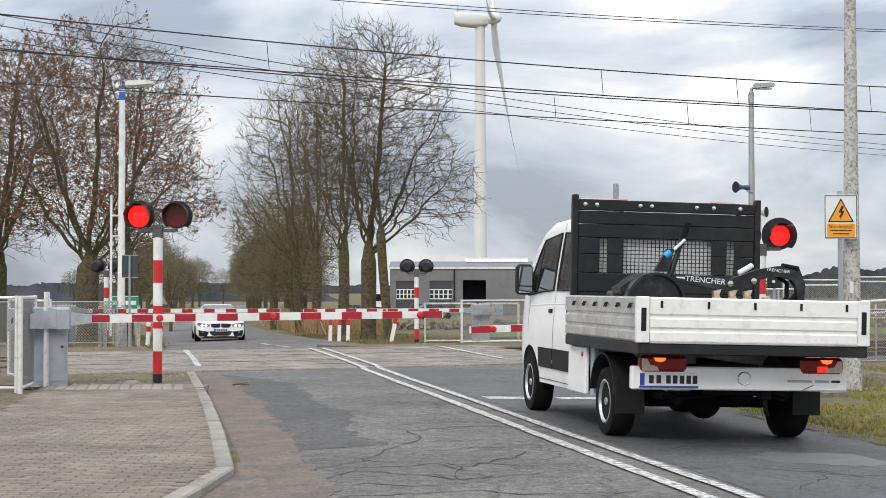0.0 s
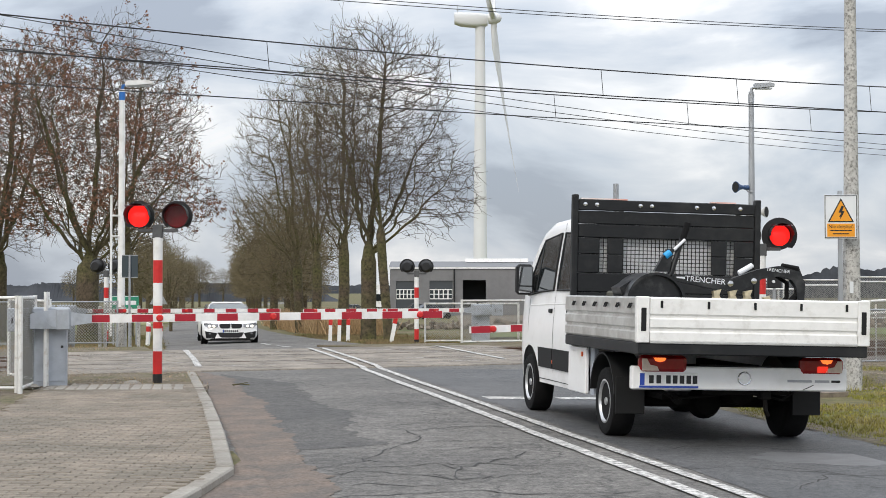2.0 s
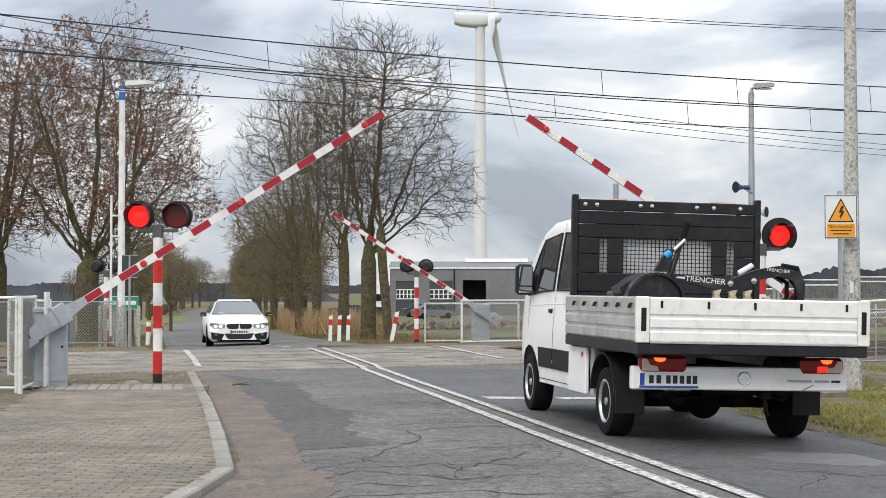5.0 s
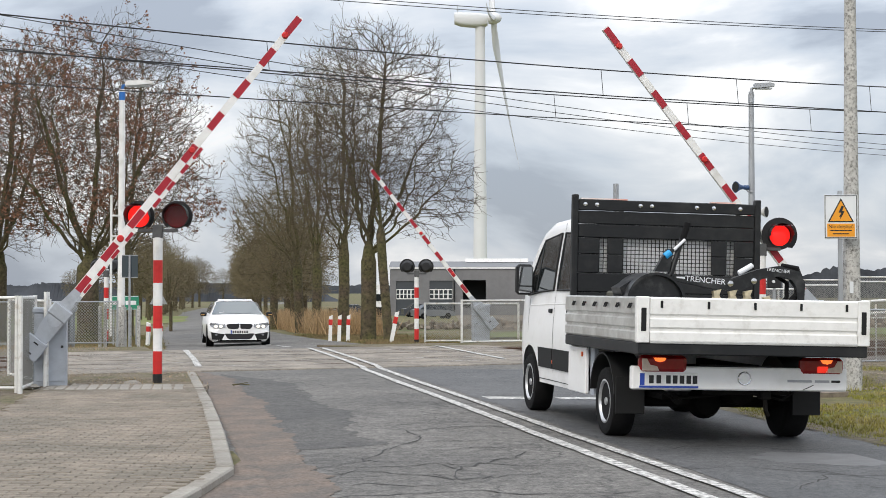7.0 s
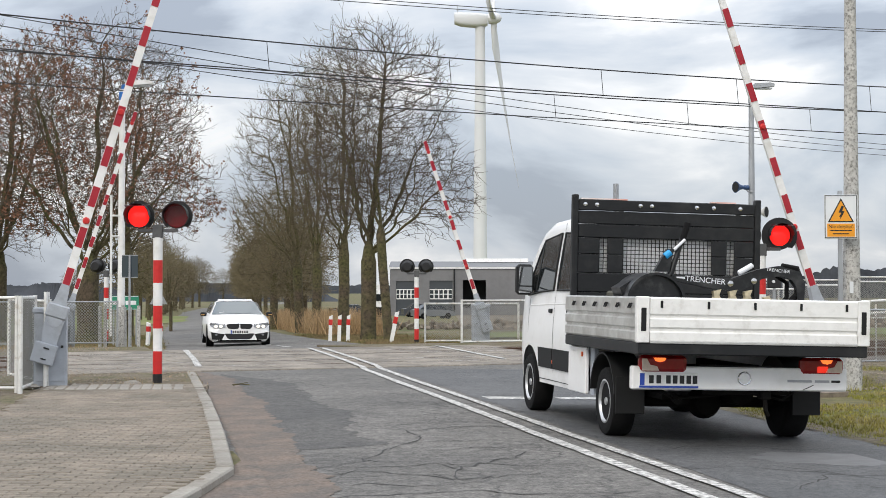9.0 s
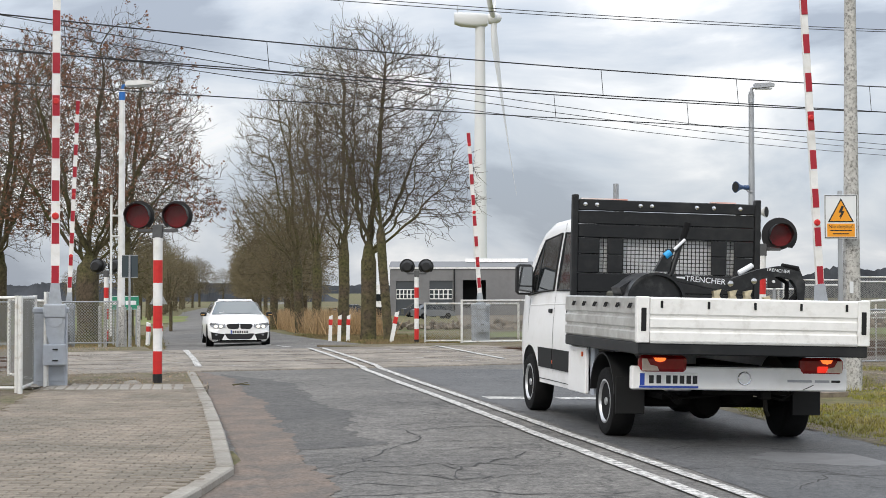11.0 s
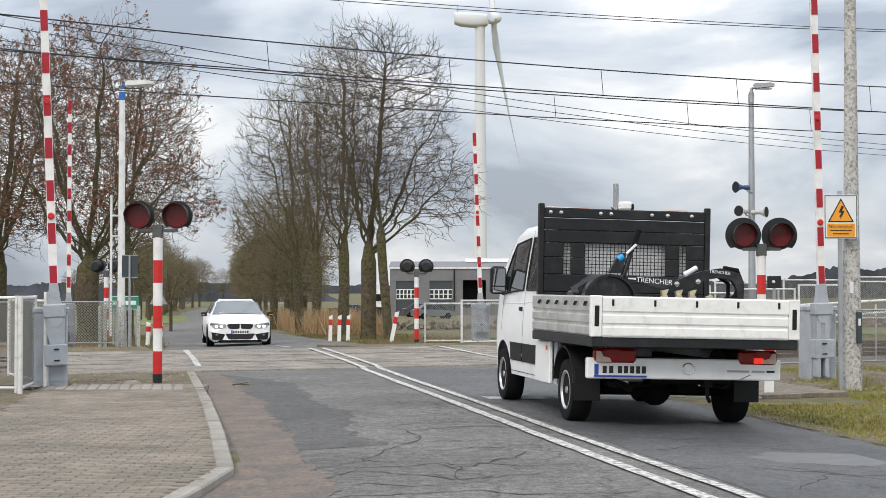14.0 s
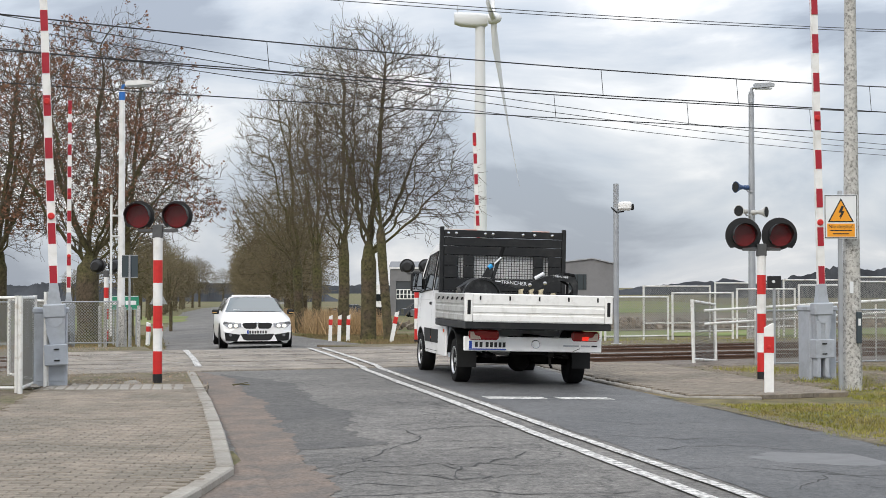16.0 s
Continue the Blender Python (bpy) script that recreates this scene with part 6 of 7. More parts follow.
rows = [[(x, y, ground_z(x, y) - 0.04 + 0.03 * noise.noise((x * 0.4, y * 0.4, 4))) for x in [1.5 + 70 * i / 14 for i in range(15)]] for y in [85 + 120 * j / 16 for j in range(17)]]
tagged(part("bare_field", MB().grid(rows), M_SOIL, smooth=True), "bare brown soil yard beyond the crop strip", "field", kind="structure")


def rubble(x0, x1, y0, y1, n, size, seed, label):
    rnd = random.Random(seed)
    m = MB()
    for k in range(n):
        x, y = rnd.uniform(x0, x1), rnd.uniform(y0, y1)
        f = 1 - abs(2 * (y - y0) / (y1 - y0) - 1)
        s = size * rnd.uniform(0.4, 1.3)
        z = ground_z(x, y) + f * size * 2.2 * rnd.random()
        b = pose(x, y, z, rnd.uniform(0, 90), rnd.uniform(0, 90), rnd.uniform(0, 90))
        m.box(-s / 2, s / 2, -s * 0.4, s * 0.4, -s * 0.3, s * 0.3, b)
    tagged(part("rubble_heap", m, M_RUBBLE), label, "rubble", kind="stuff")


M_RUBBLE = material("broken_stone", (0.20, 0.165, 0.125), 0.9, rand=0.4, island=True, var=0.2, scale=3)
rubble(3.0, 12.0, 92, 98, 900, 0.26, 3, "grey heap of broken stone beyond the field")
rubble(11, 26, 90, 96, 1000, 0.24, 4, "long brown heap of broken stone beyond the field")
rubble(-6, 3, 96, 100, 300, 0.22, 5, "low heap of broken stone beyond the field")


# ---- pavements, kerbs and gravel ----
def inside(x, y, poly):
    c = False
    for (x0, y0), (x1, y1) in zip(poly, poly[1:] + poly[:1]):
        if (y0 > y) != (y1 > y) and x < x0 + (x1 - x0) * (y - y0) / (y1 - y0):
            c = not c
    return c


def flat(poly, z):
    n = len(poly)
    return MB().add([(x, y, z) for x, y in poly] + [(x, y, z - 0.12) for x, y in poly], [tuple(range(n))] + [(k, n + k, n + (k + 1) % n, (k + 1) % n) for k in range(n)])


def kerb_line(pts, z, label):
    """Kerb stones of about one metre along a line; returns nothing."""
    kl = thing("kerb", pose(0, 0, 0), label, "kerb", "", "structure")
    rnd = random.Random(3)
    for (x0, y0), (x1, y1) in zip(pts, pts[1:]):
        L = math.hypot(x1 - x0, y1 - y0)
        n = max(1, round(L))
        for i in range(n):
            a, b = i / n + 0.004, (i + 1) / n - 0.004
            ax, ay = x0 + (x1 - x0) * a, y0 + (y1 - y0) * a
            m = pose(ax, ay, z + rnd.uniform(-0.006, 0.004), 0, 0, math.degrees(math.atan2(y1 - y0, x1 - x0)))
            k = part("kerb_stone", MB().cbox(0, L * (b - a), -0.075, 0.075, -0.2, 0.0, 0.014), M_KERB, kl)
            k.matrix_basis = m


def paver_mesh(w, l, c=0.006):
    m = MB()
    v = []
    for z, k in ((-0.06, 0), (-0.006, 0), (0, c)):
        v += [(-w / 2 + k, -l / 2 + k, z), (w / 2 - k, -l / 2 + k, z), (w / 2 - k, l / 2 - k, z), (-w / 2 + k, l / 2 - k, z)]
    f = [(4 * r + i, 4 * r + (i + 1) % 4, 4 * r + 4 + (i + 1) % 4, 4 * r + 4 + i) for r in (0, 1) for i in range(4)] + [(8, 9, 10, 11)]
    return m.add(v, f)


def paving(name, poly, turn, z, near, label, across_fn=None):
    """Block paving in running bond inside a polygon; the nearest blocks are objects of their own."""
    th = thing(name, pose(0, 0, 0), label, "pavement", "", "structure")
    part("joint_bed", flat(poly, z - 0.011), M_JOINT, th)
    w, l = 0.198, 0.098
    base = paver_mesh(w - 0.005, l - 0.005)
    shared = base.mesh("paver")
    shared.materials.append(M_PAVER)
    c, s = math.cos(turn), math.sin(turn)
    cells = []
    xs, ys = [p[0] for p in poly], [p[1] for p in poly]
    cx, cy = sum(xs) / len(xs), sum(ys) / len(ys)
    R = max(math.hypot(x - cx, y - cy) for x, y in poly)
    rnd = random.Random(8)
    for j in range(int(-R / 0.1), int(R / 0.1) + 1):
        for i in range(int(-R / 0.2) - 1, int(R / 0.2) + 1):
            a, b = i * 0.2 + (0.1 if j % 2 else 0), j * 0.1
            x, y = cx + a * c - b * s, cy + a * s + b * c
            if inside(x, y, poly):
                cells.append((x, y))
    cells.sort(key=lambda q: abs(q[1] - near))
    rest = MB()
    for k, (x, y) in enumerate(cells):
        sink = 0.006 * noise.noise((x * 0.7, y * 0.7, 3.0)) + rnd.uniform(-0.003, 0.002)
        m = Matrix.Translation((x, y, z + sink)) @ Matrix.Rotation(turn + rnd.uniform(-0.012, 0.012), 4, "Z") @ Matrix.Rotation(rnd.uniform(-0.012, 0.012), 4, "X")
        if k < 300:
            o = new("paver", shared)
            o.parent = th
            o.matrix_basis = m
        else:
            rest.add([m @ Vector(p) for p in base.v], base.f)
    part("pavers", rest, M_PAVER_J, th, kind="stuff")


KERB_L = [road_point(28.3, -3.17), road_point(25, -3.17), road_point(20.5, -3.2), road_point(16.5, -3.24), road_point(13.3, -3.32), (-1.80, 11.4), (-1.95, 9.4)]
kerb_line(KERB_L, 0.015, "pale concrete kerb along brick pavement")
inner = [(x - 0.08, y) for x, y in KERB_L[1:]]
paving("pavement_left", [(-5.72, 22.9), (-4.9, 17.0), (-4.6, 9.4)] + [p for p in reversed(inner) if p[1] < 23] + [(inner[0][0] + 0.36, 23.25), (-5.7, 23.1)], 0.04, 0.012, 10.8, "worn brown-grey block pavement with sandy joints")
tagged(part("gravel_strip", flat([(-9.5, 23.1), (-3.52, 23.3), (-4.38, 27.9), (-6.6, 27.3), (-12.5, 24.4)], 0.005), M_GRAVEL), "brown dirt and gravel between pavement and rails", "gravel", kind="structure")
tagged(part("sandy_ground", flat([(-12.0, 22.9), (-5.75, 22.8), (-4.95, 17.0), (-4.7, 12.0), (-12, 10)], -0.03), M_GRAVEL), "sandy dirt beside the pavement", "gravel", kind="structure")
tagged(part("gravel_strip", flat([(3.0, 28.9), (5.2, 23.6), (8.2, 24.2), (14.0, 31.0), (14, 33.6)], -0.05), M_GRAVEL), "brown dirt and gravel beside the rails", "gravel", kind="structure")
tagged(part("gravel_strip", flat([railway(-24, 6.4)[:2], railway(-7.6, 6.4)[:2], railway(-6.8, 10.6)[:2], railway(-25, 10.4)[:2]], -0.05), M_GRAVEL), "brown dirt beside the far rails", "gravel", kind="structure")
tagged(part("gravel_strip", flat([railway(-1.6, 6.5)[:2], railway(16, 6.5)[:2], railway(16, 8.6)[:2], railway(-2.6, 9.6)[:2]], -0.045), M_GRAVEL), "brown dirt beside the far rails", "gravel", kind="structure")
KERB_R = [road_point(30.4, 3.2), road_point(27, 3.2), road_point(24, 3.2), road_point(20.9, 3.22)]
kerb_line(KERB_R + [(4.3, 21.35)], -0.035, "pale concrete kerb beside block pavement")
paving("pavement_right", [(x + 0.1, y) for x, y in KERB_R] + [(4.4, 21.45), (5.6, 21.95), (4.9, 25.6), (4.0, 30.3)], 0.45, -0.012, 21.5, "grey block pavement between road and rails")
course = thing("pavement_edge", pose(0, 0, 0), "row of long concrete blocks at the end of the pavement", "pavement", "", "structure")
edge_block = MB().cbox(-0.068, 0.068, 0.0, 1.15, -0.08, 0.0, 0.012).mesh("edge_block")
edge_block.materials.append(M_KERB)
rk = random.Random(31)
for k in range(13):
    f = k / 12
    b = part("edge_block", edge_block, M_KERB, course)
    b.matrix_basis = pose(-5.50 + 1.80 * f, 22.02 + 0.12 * f, 0.019 + rk.uniform(-0.004, 0.003), 0, 0, rk.uniform(-1.0, 1.0) + 9)
for x, y, s in ((-4.62, 23.55, 0.14), (-5.95, 22.78, 0.16), (-5.30, 22.8, 0.05)):
    m = MB().lathe([(s * 0.9, 0.0), (s, 0.02), (s * 0.7, 0.05), (s * 0.2, 0.065)], pose(x, y, -0.01), 9)
    tagged(part("stone", m, M_KERB), "small pale stone lying on the dirt", "stone")


def pebbles(poly, n, size, z, seed, label):
    """Loose stones strewn over a piece of ground."""
    rnd = random.Random(seed)
    m = MB()
    xs, ys = [p[0] for p in poly], [p[1] for p in poly]
    k = 0
    while k < n:
        x, y = rnd.uniform(min(xs), max(xs)), rnd.uniform(min(ys), max(ys))
        if not inside(x, y, poly) or noise.noise((x * 0.9, y * 0.9, seed)) < -0.15:
            k += 0.2
            continue
        k += 1
        r = size * rnd.uniform(0.4, 1.5) ** 1.5
        b = pose(x, y, z, rnd.uniform(-25, 25), rnd.uniform(-25, 25), rnd.uniform(0, 360))
        q = [Vector((r * rnd.uniform(0.7, 1.2) * math.cos(w), r * rnd.uniform(0.6, 1.0) * math.sin(w), 0)) for w in [2 * math.pi * j / 5 for j in range(5)]]
        top = Vector((rnd.uniform(-0.2, 0.2) * r, rnd.uniform(-0.2, 0.2) * r, r * rnd.uniform(0.4, 0.8)))
        m.add([b @ p for p in q] + [b @ top], [(j, (j + 1) % 5, 5) for j in range(5)])
    tagged(part("loose_stones", m, M_RUBBLE), label, "gravel", kind="stuff")


LEFT_DIRT = [(-9.5, 23.1), (-3.52, 23.3), (-4.38, 27.9), (-6.6, 27.3), (-12.5, 24.4)]
RIGHT_DIRT = [(3.9, 29.5), (5.0, 25.6), (5.4, 22.6), (8.2, 24.2), (14.0, 31.0), (14, 33.6)]
pebbles(LEFT_DIRT, 2600, 0.022, 0.003, 4, "small brown stones strewn on the dirt")
pebbles(RIGHT_DIRT, 3600, 0.026, -0.052, 5, "small brown stones strewn on the dirt")
pebbles([road_point(y, -3.1) for y in (10.5, 14, 18, 22, 26)] + [road_point(y, -2.4) for y in (26, 22, 18, 14, 10.5)], 1500, 0.008, -0.074, 6, "grit lying along the kerb")
rp = random.Random(12)
spots = []
while len(spots) < 2600:
    x, y = rp.uniform(4.9, 11.5), rp.uniform(22.2, 29.0)
    if inside(x, y, RIGHT_DIRT) and noise.noise((x * 0.8, y * 0.8, 2.5)) > 0.02:
        spots.append((x, y))
tufts("trackside_grass", "thin green grass tufts on the dirt beside the rails", spots, 0.10, M_GRASS, 14, 0.006, 0.04)
spots = []
while len(spots) < 900:
    x, y = rp.uniform(-9.0, -3.6), rp.uniform(23.2, 27.6)
    if inside(x, y, LEFT_DIRT) and noise.noise((x * 0.9, y * 0.9, 6.5)) > 0.08:
        spots.append((x, y))
tufts("trackside_grass", "thin dry grass tufts on the dirt beside the rails", spots, 0.12, M_DRY, 15, 0.005, 0.04)


# ---- fences ----
def chain_panel(parent, x0, x1, z0, z1, cell, r):
    """Diagonal wire mesh in the plane y = 0."""
    m = MB()
    W, Hh = x1 - x0, z1 - z0
    n = int((W + Hh) / cell) + 1
    for k in range(n):
        for s in (0, 1):
            o = k * cell
            a = max(0.0, o - Hh)
            b = min(W, o)
            if b - a < 0.02:
                continue
            pa, pb = (a, o - a), (b, o - b)
            if s:
                pa, pb = (W - pa[0], pa[1]), (W - pb[0], pb[1])
            m.tube([(x0 + pa[0], 0.004 * s, z0 + pa[1]), (x0 + pb[0], 0.004 * s, z0 + pb[1])], r, 3, False)
    return part("wire_mesh", m, M_FENCEWIRE, parent, "diamond wire mesh", kind="stuff")


M_FENCEWIRE = material("dull_wire", (0.25, 0.25, 0.24), 0.6, 0.4)
M_FENCEWHITE = material("white_steel_frame", (0.68, 0.68, 0.66), 0.5, var=0.08, scale=8, second=(0.4, 0.33, 0.26), second_scale=7, second_amount=0.12)


def panel(x, y, z, turn, W, Hh, label, cell=0.06, r=0.0022, frame_r=0.022, mat=None, group="white mesh fence panels", mesh=True, mid=False):
    """A framed mesh panel from its first post along its turned x axis."""
    th = thing("wire_fence", pose(x, y, z, 0, 0, turn), label, "fence", group)
    mat = mat or M_FENCEWHITE
    for xx in (0.0, W):
        part("post", MB().tube([(xx, 0, -0.1 - max(0.0, z + 0.15)), (xx, 0, Hh + 0.03)], frame_r * 1.3, 8), mat, th)
    for zz in (0.08, Hh):
        part("rail", MB().tube([(0, 0, zz), (W, 0, zz)], frame_r, 8), mat, th)
    if mid:
        part("rail", MB().tube([(0, 0, Hh * 0.55), (W, 0, Hh * 0.55)], frame_r * 0.8, 8), mat, th)
    if mesh:
        chain_panel(th, 0.02, W - 0.02, 0.09, Hh - 0.01, cell, r)
    return th


panel(-5.92, 22.0, -0.04, 180, 2.3, 1.33, "pale framed wire mesh fence panel at the pavement", 0.055, 0.003)
panel(-5.83, 21.85, -0.04, 96, 1.3, 1.33, "pale framed wire mesh fence panel at the pavement", 0.055, 0.003, 0.026)
panel(-5.79, 23.3, -0.04, 118, 2.6, 1.27, "pale framed wire mesh fence panel by the tracks", 0.055, 0.003)
panel(-5.72, 22.8, -0.02, 90, 0.12, 1.36, "pale double fence post beside the barrier cabinet", mesh=False)
# along the far side, left of the road
q = railway(-6.3, 15.6)
for k in range(5):
    xx, yy = q[0] - k * 2.5 * RDIR.x, q[1] - k * 2.5 * RDIR.y
    panel(xx, yy, -0.2, 205, 2.45, 1.22, "grey wire mesh fence panel beyond the tracks", 0.08, 0.007, 0.02, M_GALV, "grey mesh fence beyond the tracks")
for k, (px, pz) in enumerate(((-9.75, 0.88), (-9.6, 0.94), (-9.1, 0.92), (-8.9, 0.86), (-8.65, 0.9))):
    tagged(part("fence_post", MB().cbox(px - 0.04, px + 0.04, 45.0 - 0.04, 45.08, -0.3, pz, 0.008), M_CONC), "grey concrete fence post", "post", "posts by the far lamp")
# along the far side, right of the road
x, y = -0.55, 48.6
for k, w in enumerate((1.55, 1.2)):
    panel(x, y, -0.3, 4, w, 1.22, "white framed gate panel beyond the tracks", 0.07, 0.003, 0.028, mid=False)
    x += w + 0.12
for k in range(8):
    u = 0.2 + k * 2.2
    b = railway(u + 1.2, 9.4)
    rise = max(0.0, (u - 3) * 0.05)
    panel(b[0], b[1], -0.1 + rise, 25, 2.05, 1.17, "white framed mesh fence panel beyond the tracks", 0.06, 0.0045, 0.024)
for k in range(5):
    b = railway(9.0 + k * 2.6, 12.5)
    panel(b[0], b[1], 0.25 + k * 0.10, 25, 2.4, 1.2, "white framed mesh fence panel on the platform ramp", 0.07, 0.0045, 0.024)
# near side, right of the road
for k in range(7):
    b = railway(1.6 + k * 2.2, -3.3)
    panel(b[0], b[1], -0.12, 25, 2.15, 1.1, "grey wire mesh fence panel beside the rails", 0.055, 0.005, 0.018, M_GALV, "grey mesh fence beside the rails")
for k, (za, zb) in enumerate(((0.98, 1.22), (0.72, 0.98))):
    a, b = railway(0.8, -2.7, za), railway(14, -2.7, zb + 0.3)
    tagged(part("handrail", MB().tube([a, b], 0.025, 8).tube([railway(2, -2.7, -0.1), railway(2, -2.7, za)], 0.02, 8).tube([railway(5, -2.7, -0.1), railway(5, -2.7, za + 0.1)], 0.02, 8), M_FENCEWHITE), "white slanting steel handrail beside the rails", "handrail")
gate = panel(4.95, 32.0, -0.08, 78, 1.15, 1.24, "white leaning mesh gate standing open at the rails", 0.06, 0.004, 0.028)
gate.matrix_basis = pose(5.0, 31.6, -0.08, -3, 4, 58)


# ---- delineator posts ----
def delineator(x, y, z, h, lean, label, turn=0):
    th = thing("delineator_post", pose(x, y, z, 0, lean, turn), label, "road post", "red-white roadside posts")
    def pr(z0, z1, g=0.0):
        m = MB()
        w = 0.065 + g
        p = [(-w, -0.035 - g), (w, -0.035 - g), (w * 0.85, 0.04 + g), (-w * 0.85, 0.04 + g)]
        return m.prism(p, "z", z0, z1)
    part("post", MB().add([(-0.065, -0.035, -0.15), (0.065, -0.035, -0.15), (0.055, 0.04, -0.15), (-0.055, 0.04, -0.15), (-0.065, -0.035, h - 0.06), (0.065, -0.035, h), (0.055, 0.04, h), (-0.055, 0.04, h - 0.06)], [(3, 2, 1, 0), (4, 5, 6, 7), (0, 1, 5, 4), (1, 2, 6, 5), (2, 3, 7, 6), (3, 0, 4, 7)]), M_WHITE, th, "white post")
    part("red_band", pr(h * 0.60, h * 0.82, 0.003), M_RED, th, "red band")
    part("reflector", MB().lathe([(0.028, 0.0), (0.024, -0.01), (0.003, -0.012)], pose(0, -0.039, h * 0.68), 12, "y"), M_RED, th)


delineator(4.50, 21.9, -0.08, 1.02, 0, "white plastic delineator post with red band in grass")
for x, y in ((-4.15, 58.2), (-3.78, 57.6), (-3.45, 57.4)):
    delineator(x, y, ground_z(x, y) - 0.05, 0.95, 2, "white delineator post with red band by the trees")
delineator(-1.70, 52.0, ground_z(-1.7, 52) - 0.05, 1.05, 11, "tilted white delineator post with red band")
for x, y in ((-9.25, 49.6), (-9.05, 50.6)):
    delineator(x, y, ground_z(x, y) - 0.05, 0.75, -3, "short white delineator post by the fence", 160)


# ---- signs, boxes and small things ----
M_SIGNWHITE = material("sign_white", (0.72, 0.74, 0.76), 0.4)
M_SIGNORANGE = material("sign_orange", (0.80, 0.33, 0.02), 0.45)
M_SIGNGREEN = material("sign_green", (0.02, 0.22, 0.13), 0.45)
M_SIGNBACK = material("sign_back", (0.035, 0.05, 0.06), 0.5)

sign = thing("warning_sign", pose(5.775, 23.0, -0.04), "orange and white electric warning sign on a grey pole", "sign")
part("pole", MB().cbox(-0.03, 0.03, -0.03, 0.03, -0.26, 2.88, 0.006), M_GALV, sign)
pl = part("plate", MB().cbox(-0.245, 0.245, -0.05, -0.04, 2.18, 2.82, 0.004), M_SIGNWHITE, sign, "white plate with dark border")
for a, b, c, d in ((-0.235, 0.235, 2.80, 2.81), (-0.235, 0.235, 2.19, 2.20), (-0.235, -0.225, 2.20, 2.80), (0.225, 0.235, 2.20, 2.80)):
    part("border", MB().box(a, b, -0.054, -0.0495, c, d), M_INK, pl)
part("triangle_edge", MB().prism([(-0.19, 2.42), (0.19, 2.42), (0.0, 2.77)], "y", -0.053, -0.0495), M_INK, pl)
part("triangle", MB().prism([(-0.158, 2.438), (0.158, 2.438), (0.0, 2.735)], "y", -0.057, -0.0525), M_SIGNORANGE, pl)
part("lightning_bolt", MB().prism([(0.01, 2.66), (0.045, 2.65), (0.015, 2.585), (0.05, 2.58), (-0.01, 2.46), (-0.01, 2.50), (-0.028, 2.50), (0.008, 2.555), (-0.035, 2.56)], "y", -0.060, -0.0565), M_INK, pl)
part("text_panel", MB().box(-0.20, 0.20, -0.054, -0.0495, 2.21, 2.40), M_SIGNORANGE, pl)
words("lettering", "Nie dotykać", 0.072, pose(0, -0.0555, 2.355, 90, 0, 0), M_INK, pl)
part("text_bar", MB().box(-0.16, 0.16, -0.0565, -0.0535, 2.292, 2.306), M_INK, pl)
part("text_bar", MB().box(-0.12, 0.12, -0.0565, -0.0535, 2.245, 2.259), M_INK, pl)

part("terminal_box", MB().cbox(0.02, 0.10, -0.20, -0.14, 0.72, 1.18, 0.01), M_SIGNBACK, mast, "dark narrow box on the mast")
part("box_label", MB().box(0.042, 0.078, -0.204, -0.2005, 0.98, 1.08), M_SIGNWHITE, mast)
for z0, z1, a in ((0.2, 0.9, -0.6), (1.5, 1.9, -1.9), (3.3, 3.6, -1.2), (4.4, 5.0, -2.0)):
    part("flaked_patch", MB().grid([[((0.150 - 0.0125 * z) * math.cos(a + w), (0.150 - 0.0125 * z) * math.sin(a + w), z) for w in (0, 0.2, 0.4)] for z in (z0, (z0 + z1) / 2, z1)]), M_CONC, mast)
part("mast_marking", MB().box(-0.06, -0.01, -0.142, -0.115, 1.45, 1.62), M_SIGNWHITE, mast, "painted white marking")

cp = thing("camera_pole", pose(4.52, 41.3, -0.12), "slim grey pole with a white surveillance camera", "camera pole")
part("pole", MB().tube([(0, 0, -0.2), (0, 0, 4.25)], 0.07, 12), M_GALV, cp)
part("camera_housing", MB().cbox(0.05, 0.42, -0.12, 0.12, 3.55, 3.78, 0.05), M_WHITE, cp, "white camera housing")
part("camera_front", MB().cbox(0.36, 0.46, -0.10, 0.10, 3.56, 3.72, 0.02), M_PLASTIC, cp)
part("camera_arm", MB().tube([(0.0, 0, 3.5), (-0.12, -0.05, 3.62), (0.0, -0.08, 3.5), (0.2, 0, 3.52)], 0.02, 8), M_PLASTIC, cp)
part("base_plate", MB().cbox(-0.14, 0.14, -0.14, 0.14, -0.05, 0.08, 0.01), M_CONC, cp)


def horn(x, y, z, turn, mat, label):
    th = thing("loudspeaker", pose(x, y, z, 0, 0, turn), label, "loudspeaker", "pole loudspeakers")
    part("horn", MB().lathe([(0.17, -0.30), (0.15, -0.27), (0.08, -0.15), (0.05, 0.0), (0.07, 0.02), (0.07, 0.16), (0.01, 0.17)], None, 18, "y"), mat, th, smooth=True)
    part("horn_mouth", MB().lathe([(0.15, -0.305), (0.004, -0.30)], None, 18, "y"), M_DARK, th)
    part("bracket", MB().tube([(0, 0.08, 0), (0.0, 0.14, -0.12), (0.15, 0.24, -0.12)], 0.025, 6), M_GALV, th)


horn(8.82, 46.35, 4.35, -62, material("dark_blue_horn", (0.03, 0.07, 0.17), 0.4), "dark blue horn loudspeaker on a lamp pole")
horn(8.82, 46.35, 3.65, -40, material("pale_horn", (0.5, 0.5, 0.48), 0.5), "pale horn loudspeaker on a lamp pole")
horn(9.2, 46.35, 3.62, 55, material("pale_horn_side", (0.5, 0.5, 0.48), 0.5), "pale horn loudspeaker on a lamp pole")

